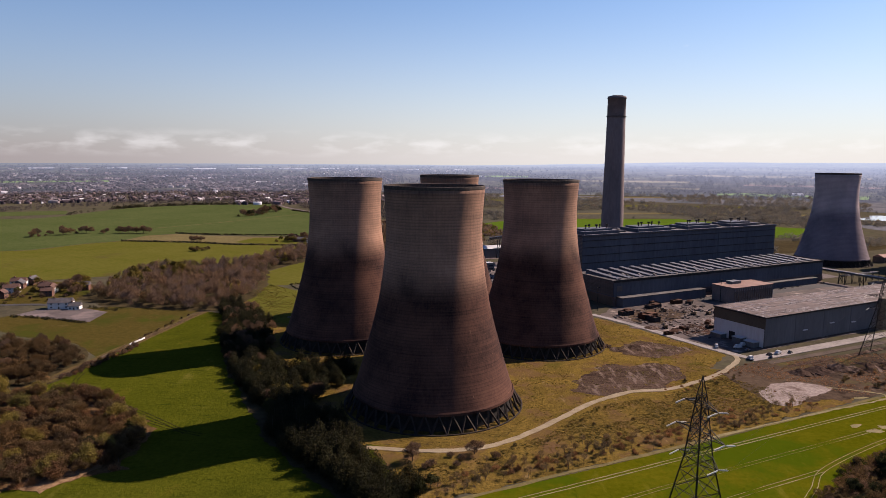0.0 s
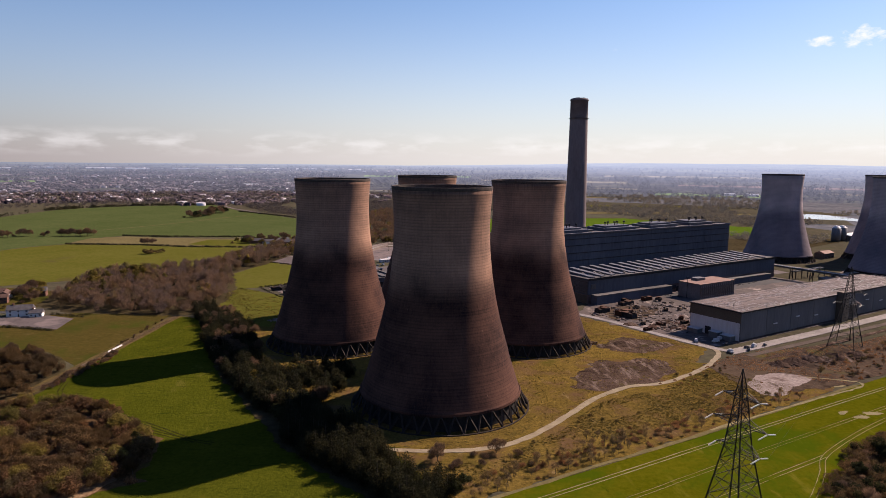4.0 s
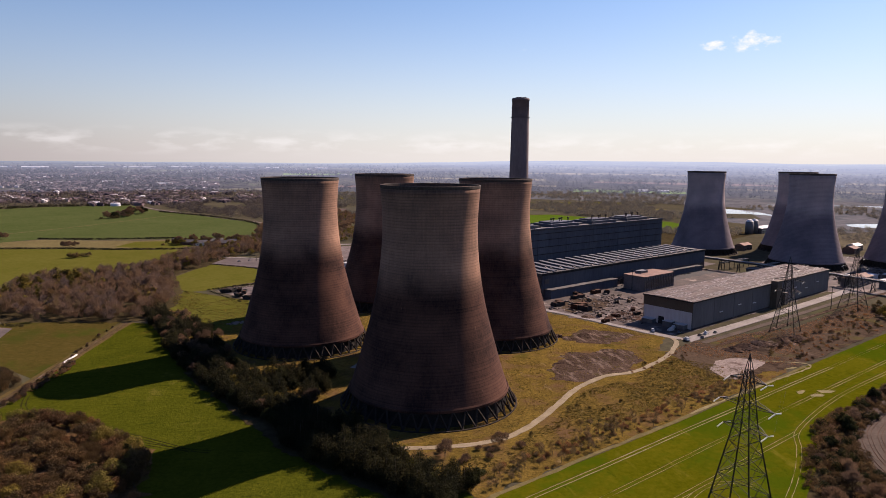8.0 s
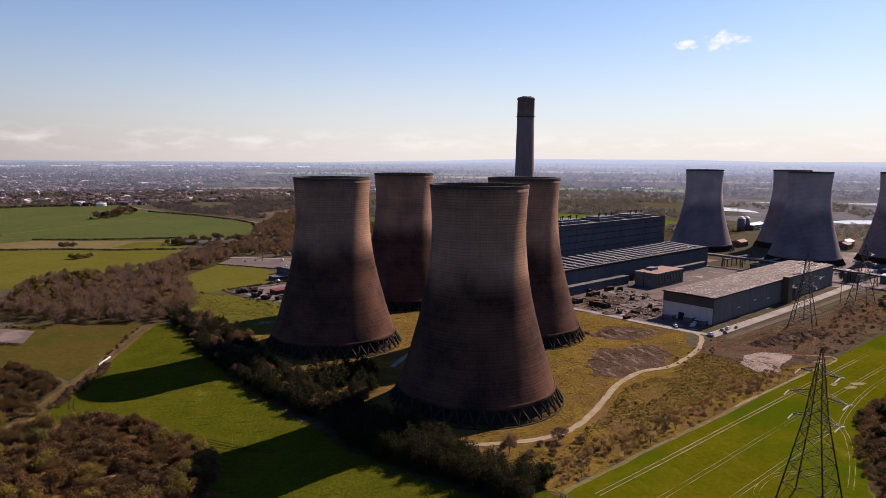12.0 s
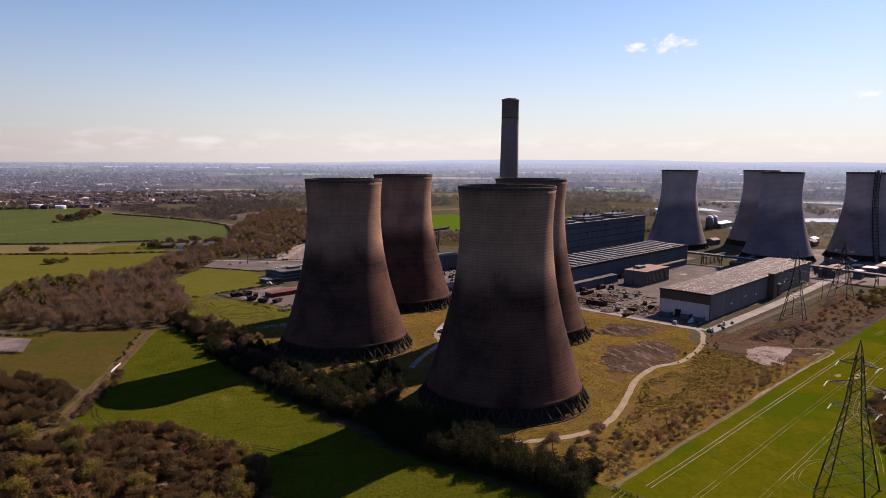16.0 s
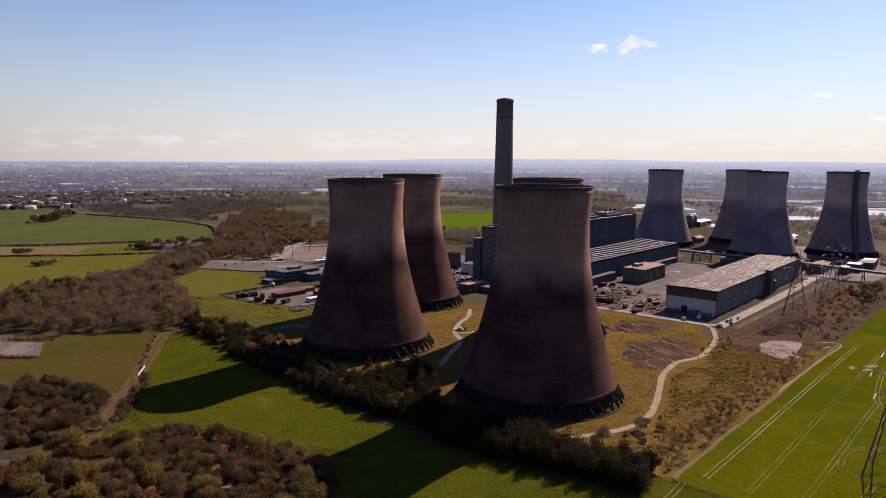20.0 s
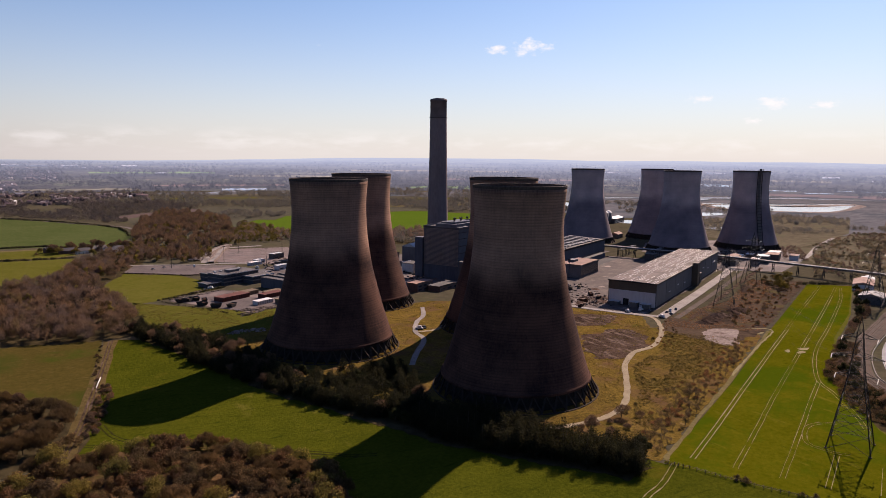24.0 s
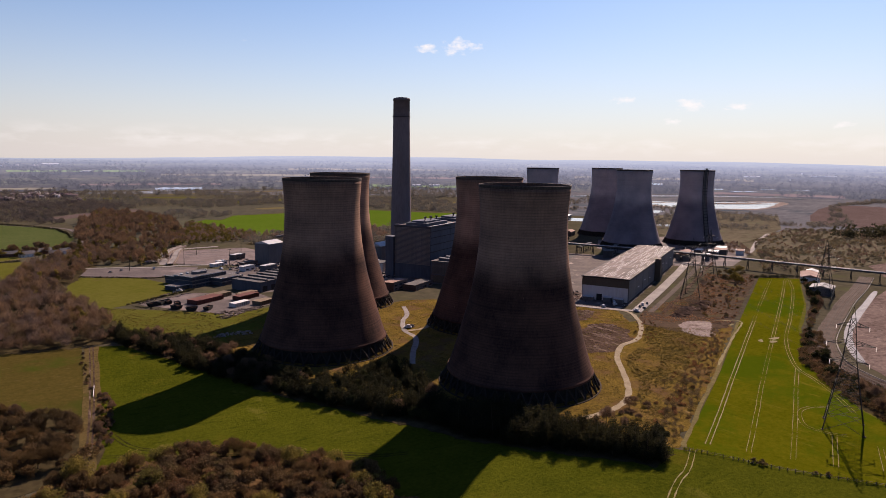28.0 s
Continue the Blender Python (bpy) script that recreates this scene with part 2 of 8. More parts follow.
def field_material(name, dark, light, rows=None, coarse=0.012, fine=0.25, patches=None, bump=0.25, stains=()):
    """Crop or pasture: broad patches, fine tufts and faint drill rows at an angle."""
    m, nt, bsdf = bare(name)
    vec = where(nt, True)
    a, b, c = noise_node(nt, vec, coarse, 4, 0.55), noise_node(nt, vec, fine, 6, 0.7), noise_node(nt, vec, coarse * 6, 4, 0.6)
    mid = mixed(nt, 0.52, mixed(nt, 0.5, a, c), b)
    col = ramp(nt, mid, [(0.40, dark), (0.60, light)])
    if patches:
        tint, size, level = patches
        spot = ramp(nt, noise_node(nt, vec, size, 5, 0.65), [(level, (0, 0, 0)), (level + 0.14, (1, 1, 1))])
        col = mixed(nt, spot, col, tint)
    for tint, size, level, drawn in stains:
        spot = ramp(nt, noise_node(nt, vec, size, 6, 0.7, drawn), [(level, (0, 0, 0)), (level + 0.10, (0.85, 0.85, 0.85))])
        col = mixed(nt, spot, col, tint)
    if rows:
        angle, pitch, depth = rows
        mp = nt.nodes.new("ShaderNodeMapping")
        mp.inputs["Rotation"].default_value = (0, 0, radians(-angle))
        nt.links.new(vec, mp.inputs[0])
        w = nt.nodes.new("ShaderNodeTexWave")
        w.bands_direction = "Y"
        w.inputs["Scale"].default_value, w.inputs["Distortion"].default_value = 0.314 / pitch, 1.2
        w.inputs["Detail Scale"].default_value = 0.3
        nt.links.new(mp.outputs[0], w.inputs[0])
        tone = ramp(nt, w.outputs["Fac"], [(0.0, (1 - depth,) * 3), (1.0, (1, 1, 1))])
        col = mixed(nt, 1.0, col, tone, "MULTIPLY")
    nt.links.new(col, bsdf.inputs["Base Color"])
    bsdf.inputs["Roughness"].default_value = 1.0
    bsdf.inputs["Specular IOR Level"].default_value = 0.0
    bp = nt.nodes.new("ShaderNodeBump")
    bp.inputs["Strength"].default_value, bp.inputs["Distance"].default_value = 0.7, bump
    nt.links.new(b, bp.inputs["Height"])
    nt.links.new(bp.outputs[0], bsdf.inputs["Normal"])
    return m


def leaf_material(name, dark, light, spread=0.25):
    m, nt, bsdf = bare(name)
    geo = nt.nodes.new("ShaderNodeNewGeometry")
    col = ramp(nt, geo.outputs["Random Per Island"], [(0.0, dark), (1.0, light)])
    tone = ramp(nt, nt.nodes.new("ShaderNodeObjectInfo").outputs["Random"], [(0.0, (1 - spread,) * 3), (1.0, (1 + spread,) * 3)])
    col = mixed(nt, 1.0, col, tone, "MULTIPLY")
    clump = ramp(nt, noise_node(nt, geo.outputs["Position"], 0.05, 3), [(0.35, (0.75, 0.8, 0.9)), (0.65, (1.2, 1.1, 0.95))])
    col = mixed(nt, 1.0, col, clump, "MULTIPLY")
    nt.links.new(col, bsdf.inputs["Base Color"])
    bsdf.inputs["Roughness"].default_value = 0.9
    bsdf.inputs["Specular IOR Level"].default_value = 0.04
    thin, both = nt.nodes.new("ShaderNodeBsdfTranslucent"), nt.nodes.new("ShaderNodeMixShader")
    nt.links.new(col, thin.inputs["Color"])
    both.inputs[0].default_value = 0.45
    nt.links.new(bsdf.outputs[0], both.inputs[1])
    nt.links.new(thin.outputs[0], both.inputs[2])
    nt.links.new(both.outputs[0], nt.nodes["Material Output"].inputs[0])
    return m


HUB = (-125.0, 20.0)                        # middle of the flight, from which the far country is laid out
FAR_START, FAR_END, FAR_RATE = 2600.0, 4850.0, 0.000907


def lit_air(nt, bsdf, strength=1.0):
    """The lit air between, painted as emission: a glow over the far backdrop that grows with distance and towards the
    sun.
    """
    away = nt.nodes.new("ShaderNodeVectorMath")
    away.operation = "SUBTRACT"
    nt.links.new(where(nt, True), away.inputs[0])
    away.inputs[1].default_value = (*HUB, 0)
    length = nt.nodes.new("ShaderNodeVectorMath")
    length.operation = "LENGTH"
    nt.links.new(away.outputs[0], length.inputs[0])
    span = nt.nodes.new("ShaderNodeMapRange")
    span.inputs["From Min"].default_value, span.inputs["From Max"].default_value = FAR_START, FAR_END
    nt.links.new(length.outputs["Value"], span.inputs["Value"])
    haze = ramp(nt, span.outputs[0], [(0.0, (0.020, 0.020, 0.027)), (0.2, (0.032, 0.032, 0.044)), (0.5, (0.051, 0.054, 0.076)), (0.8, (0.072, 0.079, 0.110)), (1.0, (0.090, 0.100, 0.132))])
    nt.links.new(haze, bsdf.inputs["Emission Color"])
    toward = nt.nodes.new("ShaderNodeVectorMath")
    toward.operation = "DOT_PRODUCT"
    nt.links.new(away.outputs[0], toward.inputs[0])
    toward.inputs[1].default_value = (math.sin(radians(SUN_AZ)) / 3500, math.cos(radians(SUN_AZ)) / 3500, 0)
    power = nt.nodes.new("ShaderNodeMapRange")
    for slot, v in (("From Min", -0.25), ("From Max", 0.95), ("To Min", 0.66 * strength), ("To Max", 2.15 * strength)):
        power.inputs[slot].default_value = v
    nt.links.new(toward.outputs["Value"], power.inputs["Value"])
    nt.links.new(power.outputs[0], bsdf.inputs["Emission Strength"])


def distance_material(name):
    """Far country under haze: strips of field, wood and town that pale towards the horizon."""
    m, nt, bsdf = bare(name)
    uv = nt.nodes.new("ShaderNodeUVMap").outputs[0]
    a = noise_node(nt, uv, 1.0, 6, 0.65, (0.55, 9.0, 1))
    b = noise_node(nt, uv, 6.0, 6, 0.75, (0.7, 6.5, 1))
    land = ramp(nt, mixed(nt, 0.5, a, b), [(0.38, (0.006, 0.006, 0.008)), (0.46, (0.020, 0.019, 0.019)), (0.53, (0.036, 0.034, 0.027)), (0.58, (0.052, 0.056, 0.032)), (0.64, (0.098, 0.080, 0.066))])
    dark = ramp(nt, noise_node(nt, uv, 26.0, 4, 0.8, (1, 3.4, 1)), [(0.38, (0.25, 0.25, 0.28)), (0.52, (1, 1, 1))])
    land = mixed(nt, 1.0, land, dark, "MULTIPLY")
    nt.links.new(land, bsdf.inputs["Base Color"])
    bsdf.inputs["Roughness"].default_value = 1.0
    bsdf.inputs["Specular IOR Level"].default_value = 0.0
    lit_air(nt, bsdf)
    return m


def far_material(name, stops, air=1.0):
    """Things on the far backdrop: a colour for each piece, under the same lit air."""
    m, nt, bsdf = bare(name)
    col = ramp(nt, nt.nodes.new("ShaderNodeNewGeometry").outputs["Random Per Island"], stops)
    tone = ramp(nt, noise_node(nt, where(nt, True), 0.006, 3), [(0.35, (0.7, 0.7, 0.7)), (0.65, (1.25, 1.25, 1.25))])
    nt.links.new(mixed(nt, 1.0, col, tone, "MULTIPLY"), bsdf.inputs["Base Color"])
    bsdf.inputs["Roughness"].default_value = 1.0
    bsdf.inputs["Specular IOR Level"].default_value = 0.0
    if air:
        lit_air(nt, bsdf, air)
    return m


M = {}
M["ground"] = field_material("rough_grassland", (0.0290, 0.0260, 0.0175), (0.0500, 0.0440, 0.0285), None, 0.008, 0.12, ((0.0400, 0.0400, 0.0200), 0.02, 0.54))
M["meadow"] = field_material("pasture", (0.0190, 0.0232, 0.0020), (0.0370, 0.0392, 0.0036), None, 0.010, 0.55, ((0.0450, 0.0373, 0.0048), 0.03, 0.60), 0.8, (((0.0560, 0.0520, 0.0090), 0.045, 0.60, (1, 0.4, 1)), ((0.0155, 0.0195, 0.0020), 0.30, 0.56, (0.25, 1, 1)), ((0.0700, 0.0600, 0.0200), 0.10, 0.68, None)))
M["crop"] = field_material("young_cereal", (0.0310, 0.0335, 0.0010), (0.0490, 0.0470, 0.0026), None, 0.012, 0.4, ((0.0560, 0.0440, 0.0050), 0.05, 0.66), 0.25, (((0.0235, 0.0365, 0.0014), 0.011, 0.48, None), ((0.0600, 0.0560, 0.0060), 0.09, 0.60, (1, 0.3, 1)), ((0.0200, 0.0270, 0.0012), 0.20, 0.60, (1, 0.4, 1))))
M["stubble"] = field_material("grazed_field", (0.0270, 0.0222, 0.0055), (0.0430, 0.0320, 0.0088), None, 0.010, 0.3, ((0.0245, 0.0258, 0.0053), 0.02, 0.52), 0.4, (((0.0230, 0.0290, 0.0045), 0.014, 0.55, None), ((0.0560, 0.0420, 0.0180), 0.25, 0.60, (0.2, 1, 1))))
M["ochre"] = field_material("dry_pasture", (0.0392, 0.0408, 0.0060), (0.0580, 0.0543, 0.0117), None, 0.008, 0.2, ((0.0405, 0.0313, 0.0133), 0.012, 0.60))
M["winter_wheat"] = field_material("winter_wheat", (0.0270, 0.0370, 0.0110), (0.0430, 0.0510, 0.0180), None, 0.008, 0.2)
M["bright_field"] = field_material("bright_cereal", (0.0335, 0.0576, 0.0047), (0.0438, 0.0668, 0.0077), None, 0.008, 0.2)
M["compound_grass"] = field_material("compound_grass", (0.0340, 0.0236, 0.0066), (0.1000, 0.0670, 0.0160), None, 0.03, 0.7, ((0.0620, 0.0370, 0.0180), 0.05, 0.50), 0.8, (((0.0430, 0.0360, 0.0075), 0.035, 0.56, None), ((0.1120, 0.0790, 0.0380), 0.16, 0.60, (1, 0.35, 1)), ((0.0235, 0.0155, 0.0080), 0.11, 0.62, None)))
M["scrub"] = field_material("rough_scrub", (0.0250, 0.0175, 0.0130), (0.0560, 0.0400, 0.0270), None, 0.02, 0.3, ((0.0459, 0.0399, 0.0140), 0.03, 0.55), 0.5, (((0.0760, 0.0580, 0.0440), 0.09, 0.60, (1, 0.3, 1)), ((0.0160, 0.0110, 0.0085), 0.07, 0.56, None)))
M["brown_land"] = field_material("brown_land", (0.0425, 0.0307, 0.0279), (0.0722, 0.0538, 0.0490), None, 0.01, 0.2)
M["mud"] = field_material("churned_mud", (0.0180, 0.0115, 0.0088), (0.0560, 0.0380, 0.0280), None, 0.05, 0.9, ((0.0430, 0.0350, 0.0130), 0.06, 0.56), 0.6, (((0.0980, 0.0730, 0.0580), 0.22, 0.53, (1, 0.22, 1)), ((0.0110, 0.0075, 0.0065), 0.16, 0.55, (0.4, 1, 1))))
M["ash"] = field_material("pale_ash", (0.0900, 0.0700, 0.0600), (0.1800, 0.1500, 0.1330), None, 0.06, 0.5, ((0.0620, 0.0420, 0.0340), 0.07, 0.56), 0.3, (((0.0420, 0.0270, 0.0210), 0.13, 0.58, (1, 0.4, 1)),))
M["track"] = surface("gravel_track", (0.1037, 0.0823, 0.0519), (0.1672, 0.1372, 0.0914), 0.12, 0.9, 0.95, 0.08, world_space=True)
M["tramline"] = surface("bare_tramline", (0.0760, 0.0640, 0.0270), (0.1280, 0.1060, 0.0520), 0.2, 1.1, 0.95, 0.05, world_space=True)
M["concrete_road"] = surface("concrete_road", (0.0897, 0.0793, 0.0725), (0.1588, 0.1415, 0.1304), 0.05, 0.4, 0.85, 0.05, world_space=True)
M["asphalt"] = surface("worn_asphalt", (0.0223, 0.0214, 0.0214), (0.0431, 0.0402, 0.0381), 0.04, 0.35, 0.85, 0.04, world_space=True)
M["yard"] = surface("dusty_yard", (0.030, 0.024, 0.022), (0.072, 0.056, 0.048), 0.05, 0.3, 0.9, 0.08, world_space=True, accent=((0.165, 0.132, 0.112), 1.2, 0.60))
M["parking"] = surface("worn_paving", (0.0420, 0.0340, 0.0320), (0.0760, 0.0620, 0.0570), 0.05, 0.4, 0.9, 0.05, world_space=True, accent=((0.105, 0.082, 0.074), 0.6, 0.54))
M["rails"] = surface("rail_ballast", (0.0268, 0.0188, 0.0140), (0.0535, 0.0392, 0.0295), 0.1, 0.8, 0.95, 0.1, world_space=True)
M["lagoon_mud"] = field_material("settled_ash_lagoon", (0.0520, 0.0375, 0.0320), (0.1250, 0.0950, 0.0820), None, 0.020, 0.25, ((0.0720, 0.0520, 0.0450), 0.03, 0.50), 0.2, (((0.0380, 0.0280, 0.0245), 0.045, 0.55, (1, 3.0, 1)), ((0.1600, 0.1330, 0.1200), 0.06, 0.62, (1, 2.5, 1))))
# stands for a strip of water, its pale reflection put into the colour
M["salt_rim"] = surface("bluish_salt_rim", (0.0600, 0.0620, 0.0700), (0.1150, 0.1150, 0.1220), 0.05, 0.4, 0.7, 0.05, world_space=True)
M["rut"] = field_material("dark_wheel_rut", (0.0120, 0.0120, 0.0035), (0.0220, 0.0210, 0.0060), None, 0.05, 0.6)
M["water"] = water_material("lake_water", (0.20, 0.21, 0.22), 0.10)
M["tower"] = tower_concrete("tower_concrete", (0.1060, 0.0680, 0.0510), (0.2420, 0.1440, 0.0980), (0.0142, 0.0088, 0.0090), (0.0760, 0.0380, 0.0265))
# the same concrete for the far towers, with haze mixed into its colours
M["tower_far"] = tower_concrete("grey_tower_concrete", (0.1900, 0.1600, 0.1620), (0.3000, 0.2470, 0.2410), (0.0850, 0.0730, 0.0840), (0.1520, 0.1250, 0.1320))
M["tussock"] = leaf_material("grass_tussock", (0.0284, 0.0248, 0.0066), (0.1221, 0.0877, 0.0210))
M["pasture_tuft"] = leaf_material("pasture_tuft", (0.026, 0.036, 0.006), (0.052, 0.064, 0.012))
M["tower_rim"] = surface("sooted_rim_concrete", (0.0246, 0.0202, 0.0179), (0.0672, 0.0538, 0.0448), 0.1, 0.8, 0.9)
M["tower_leg"] = surface("leg_concrete", (0.0130, 0.0098, 0.0080), (0.0270, 0.0210, 0.0165), 0.2, 1.2, 0.9)
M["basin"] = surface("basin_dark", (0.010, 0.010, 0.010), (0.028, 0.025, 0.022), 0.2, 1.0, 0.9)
M["chimney"] = surface("chimney_concrete", (0.0959, 0.0766, 0.0764), (0.1541, 0.1250, 0.1213), 0.05, 0.5, 0.9, 0.05, stretch=(1, 1, 0.25))
M["chimney_cap"] = surface("sooted_cap", (0.0736, 0.0598, 0.0598), (0.1219, 0.1000, 0.0978), 0.1, 0.8, 0.9)
# base tone lifted to stand in for the veil of glare towards the sun
M["dark_clad"] = surface("dark_slate_cladding", (0.0400, 0.0430, 0.0540), (0.0700, 0.0730, 0.0860), 0.03, 0.4, 0.7, stretch=(1, 1, 0.2))
M["pale_clad"] = surface("weathered_cladding", (0.0554, 0.0475, 0.0432), (0.0923, 0.0802, 0.0731), 0.05, 0.5, 0.75, stretch=(1, 1, 0.3), spread=0.10)
M["band_clad"] = surface("brown_band_cladding", (0.0578, 0.0452, 0.0327), (0.0829, 0.0653, 0.0485), 0.06, 0.6, 0.7)
M["fin_concrete"] = surface("stained_concrete_panel", (0.100, 0.086, 0.080), (0.160, 0.138, 0.126), 0.1, 0.8, 0.85)
M["white_clad"] = surface("off_white_cladding", (0.3170, 0.2964, 0.2895), (0.4273, 0.4067, 0.3927), 0.05, 0.5, 0.6, stretch=(1, 1, 0.2))
M["grey_clad"] = surface("blue_grey_cladding", (0.0700, 0.0680, 0.0700), (0.1080, 0.1040, 0.1050), 0.06, 0.6, 0.6, stretch=(1, 1, 0.2))
M["brick"] = surface("sooty_brick", (0.0590, 0.0428, 0.0390), (0.1105, 0.0824, 0.0729), 0.06, 0.8, 0.9)
M["roof_dark"] = surface("bitumen_roof", (0.0321, 0.0299, 0.0299), (0.0784, 0.0713, 0.0677), 0.06, 0.5, 0.8)
M["roof_sheet"] = surface("weathered_roof_sheet", (0.048, 0.036, 0.032), (0.096, 0.074, 0.066), 0.06, 0.5, 0.8, spread=0.22)
M["roof_light"] = surface("pale_rooflight", (0.095, 0.080, 0.073), (0.180, 0.158, 0.147), 0.1, 0.8, 0.5, spread=0.35, spec=0.2)
M["dirty_glazing"] = surface("dirty_patent_glazing", (0.030, 0.026, 0.024), (0.085, 0.074, 0.068), 0.3, 1.2, 0.6, spread=0.8)
M["roof_pink"] = surface("faded_red_roof", (0.1042, 0.0608, 0.0477), (0.1649, 0.1085, 0.0868), 0.08, 0.6, 0.8, spread=0.15)
M["white_roof"] = surface("white_metal_roof", (0.2325, 0.2325, 0.2325), (0.3348, 0.3301, 0.3208), 0.08, 0.6, 0.5)
M["steel"] = surface("galvanised_steel", (0.0126, 0.0118, 0.0109), (0.0294, 0.0277, 0.0252), 0.4, 2.0, 0.6, metal=0.3)
M["dark_steel"] = surface("dark_steel", (0.0126, 0.0119, 0.0119), (0.0315, 0.0294, 0.0280), 0.3, 1.5, 0.7)
M["rust"] = surface("rusted_steel", (0.0257, 0.0115, 0.0066), (0.0544, 0.0257, 0.0151), 0.2, 1.2, 0.85, spread=0.25)
M["insulator"] = surface("pale_insulator", (0.24, 0.23, 0.20), (0.32, 0.31, 0.27), 1.0, 3.0, 0.7)
M["white_wall"] = surface("white_render", (0.3720, 0.3596, 0.3348), (0.4836, 0.4712, 0.4464), 0.2, 1.2, 0.8)
M["red_brick"] = surface("red_house_brick", (0.0620, 0.0330, 0.0250), (0.1100, 0.0600, 0.0440), 0.2, 2.0, 0.9)
M["slate"] = surface("slate_roof", (0.0372, 0.0341, 0.0360), (0.0744, 0.0670, 0.0651), 0.3, 2.0, 0.7)
M["tile_roof"] = surface("clay_tile_roof", (0.0460, 0.0270, 0.0215), (0.0860, 0.0520, 0.0400), 0.3, 2.0, 0.8)
M["window"] = surface("window_glass", (0.015, 0.018, 0.022), (0.035, 0.040, 0.048), 0.4, 2.0, 0.15, spec=0.5)
M["timber"] = surface("weathered_timber", (0.0527, 0.0403, 0.0279), (0.1054, 0.0837, 0.0620), 0.5, 3.0, 0.9)
M["bark"] = surface("grey_brown_bark", (0.0341, 0.0260, 0.0198), (0.0713, 0.0570, 0.0446), 0.5, 3.0, 0.95)
M["pine"] = leaf_material("pine_needles", (0.0085, 0.0095, 0.0048), (0.0270, 0.0255, 0.0120))
M["twig"] = leaf_material("bare_twigs", (0.0480, 0.0325, 0.0215), (0.1320, 0.0860, 0.0550))
M["thicket_twig"] = leaf_material("olive_twigs", (0.0340, 0.0225, 0.0110), (0.1000, 0.0640, 0.0290))
M["straw"] = field_material("dead_bracken_straw", (0.0750, 0.0450, 0.0230), (0.1500, 0.0980, 0.0560), None, 0.05, 0.6, ((0.0450, 0.0260, 0.0140), 0.15, 0.52), 0.6)
M["pink_paving"] = surface("pinkish_worn_paving", (0.0640, 0.0490, 0.0450), (0.1120, 0.0870, 0.0790), 0.05, 0.4, 0.9, 0.05, world_space=True, accent=((0.050, 0.042, 0.040), 0.8, 0.56))
M["sapling_twig"] = leaf_material("tan_twigs", (0.0560, 0.0400, 0.0210), (0.1450, 0.1020, 0.0500))
M["russet_twig"] = leaf_material("russet_twigs", (0.0450, 0.0250, 0.0130), (0.1250, 0.0690, 0.0320))
M["willow"] = leaf_material("willow_leaves", (0.0660, 0.0530, 0.0120), (0.1560, 0.1220, 0.0300))
M["twig_grey"] = leaf_material("grey_twigs", (0.0640, 0.0455, 0.0370), (0.1620, 0.1135, 0.0860))
M["bud"] = leaf_material("opening_leaves", (0.0520, 0.0430, 0.0105), (0.1200, 0.0930, 0.0220))
M["bush"] = leaf_material("bush_leaves", (0.0470, 0.0360, 0.0150), (0.1080, 0.0760, 0.0320))
M["ivy"] = leaf_material("dark_evergreen", (0.0101, 0.0126, 0.0056), (0.0306, 0.0316, 0.0114))
# floor colours greyed and paled to imitate haze
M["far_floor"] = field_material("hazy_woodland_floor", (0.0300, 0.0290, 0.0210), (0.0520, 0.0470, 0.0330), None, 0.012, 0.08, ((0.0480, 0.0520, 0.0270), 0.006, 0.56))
M["scrub_floor"] = field_material("scrubby_ground", (0.0470, 0.0410, 0.0280), (0.0800, 0.0680, 0.0460), None, 0.015, 0.1, ((0.062, 0.062, 0.036), 0.02, 0.55), 0.25, (((0.040, 0.034, 0.023), 0.06, 0.52, None),))
M["dun"] = field_material("dun_rough_grass", (0.0560, 0.0470, 0.0200), (0.0880, 0.0720, 0.0330), None, 0.02, 0.3)
M["hedge"] = leaf_material("dark_hedge", (0.014, 0.015, 0.009), (0.042, 0.038, 0.020), 0.1)
# haze is in the leaf colours: greyer far off, paler still on the sunward side
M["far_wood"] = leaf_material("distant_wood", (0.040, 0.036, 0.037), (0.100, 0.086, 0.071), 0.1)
M["far_wood_hazed"] = leaf_material("distant_pale_wood", (0.062, 0.059, 0.056), (0.125, 0.114, 0.090), 0.1)
M["scrub_leaf"] = leaf_material("scrub_leaves", (0.062, 0.054, 0.034), (0.130, 0.108, 0.066))
# marsh colours paled and turned bluish in place of haze
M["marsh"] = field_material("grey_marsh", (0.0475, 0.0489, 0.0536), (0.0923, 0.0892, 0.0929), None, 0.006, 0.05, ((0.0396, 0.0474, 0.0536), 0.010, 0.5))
M["wood_floor"] = field_material("leaf_litter", (0.0170, 0.0135, 0.0075), (0.0380, 0.0300, 0.0150), None, 0.02, 0.2)
M["bracken_floor"] = field_material("bracken_floor", (0.0300, 0.0180, 0.0085), (0.0720, 0.0430, 0.0200), None, 0.05, 0.6, ((0.0360, 0.0300, 0.0090), 0.06, 0.54), 0.6, (((0.1150, 0.0680, 0.0340), 0.16, 0.60, None),))
M["verge"] = field_material("rough_verge", (0.0330, 0.0245, 0.0095), (0.0680, 0.0490, 0.0200), None, 0.06, 0.7, ((0.0350, 0.0340, 0.0070), 0.05, 0.54), 0.6, (((0.0190, 0.0125, 0.0075), 0.20, 0.58, (1, 0.3, 1)),))
M["reed"] = leaf_material("dead_bracken", (0.0847, 0.0424, 0.0194), (0.1863, 0.1001, 0.0485))
M["marking"] = surface("worn_paint", (0.40, 0.38, 0.35), (0.60, 0.58, 0.54), 0.3, 2.0, 0.8)
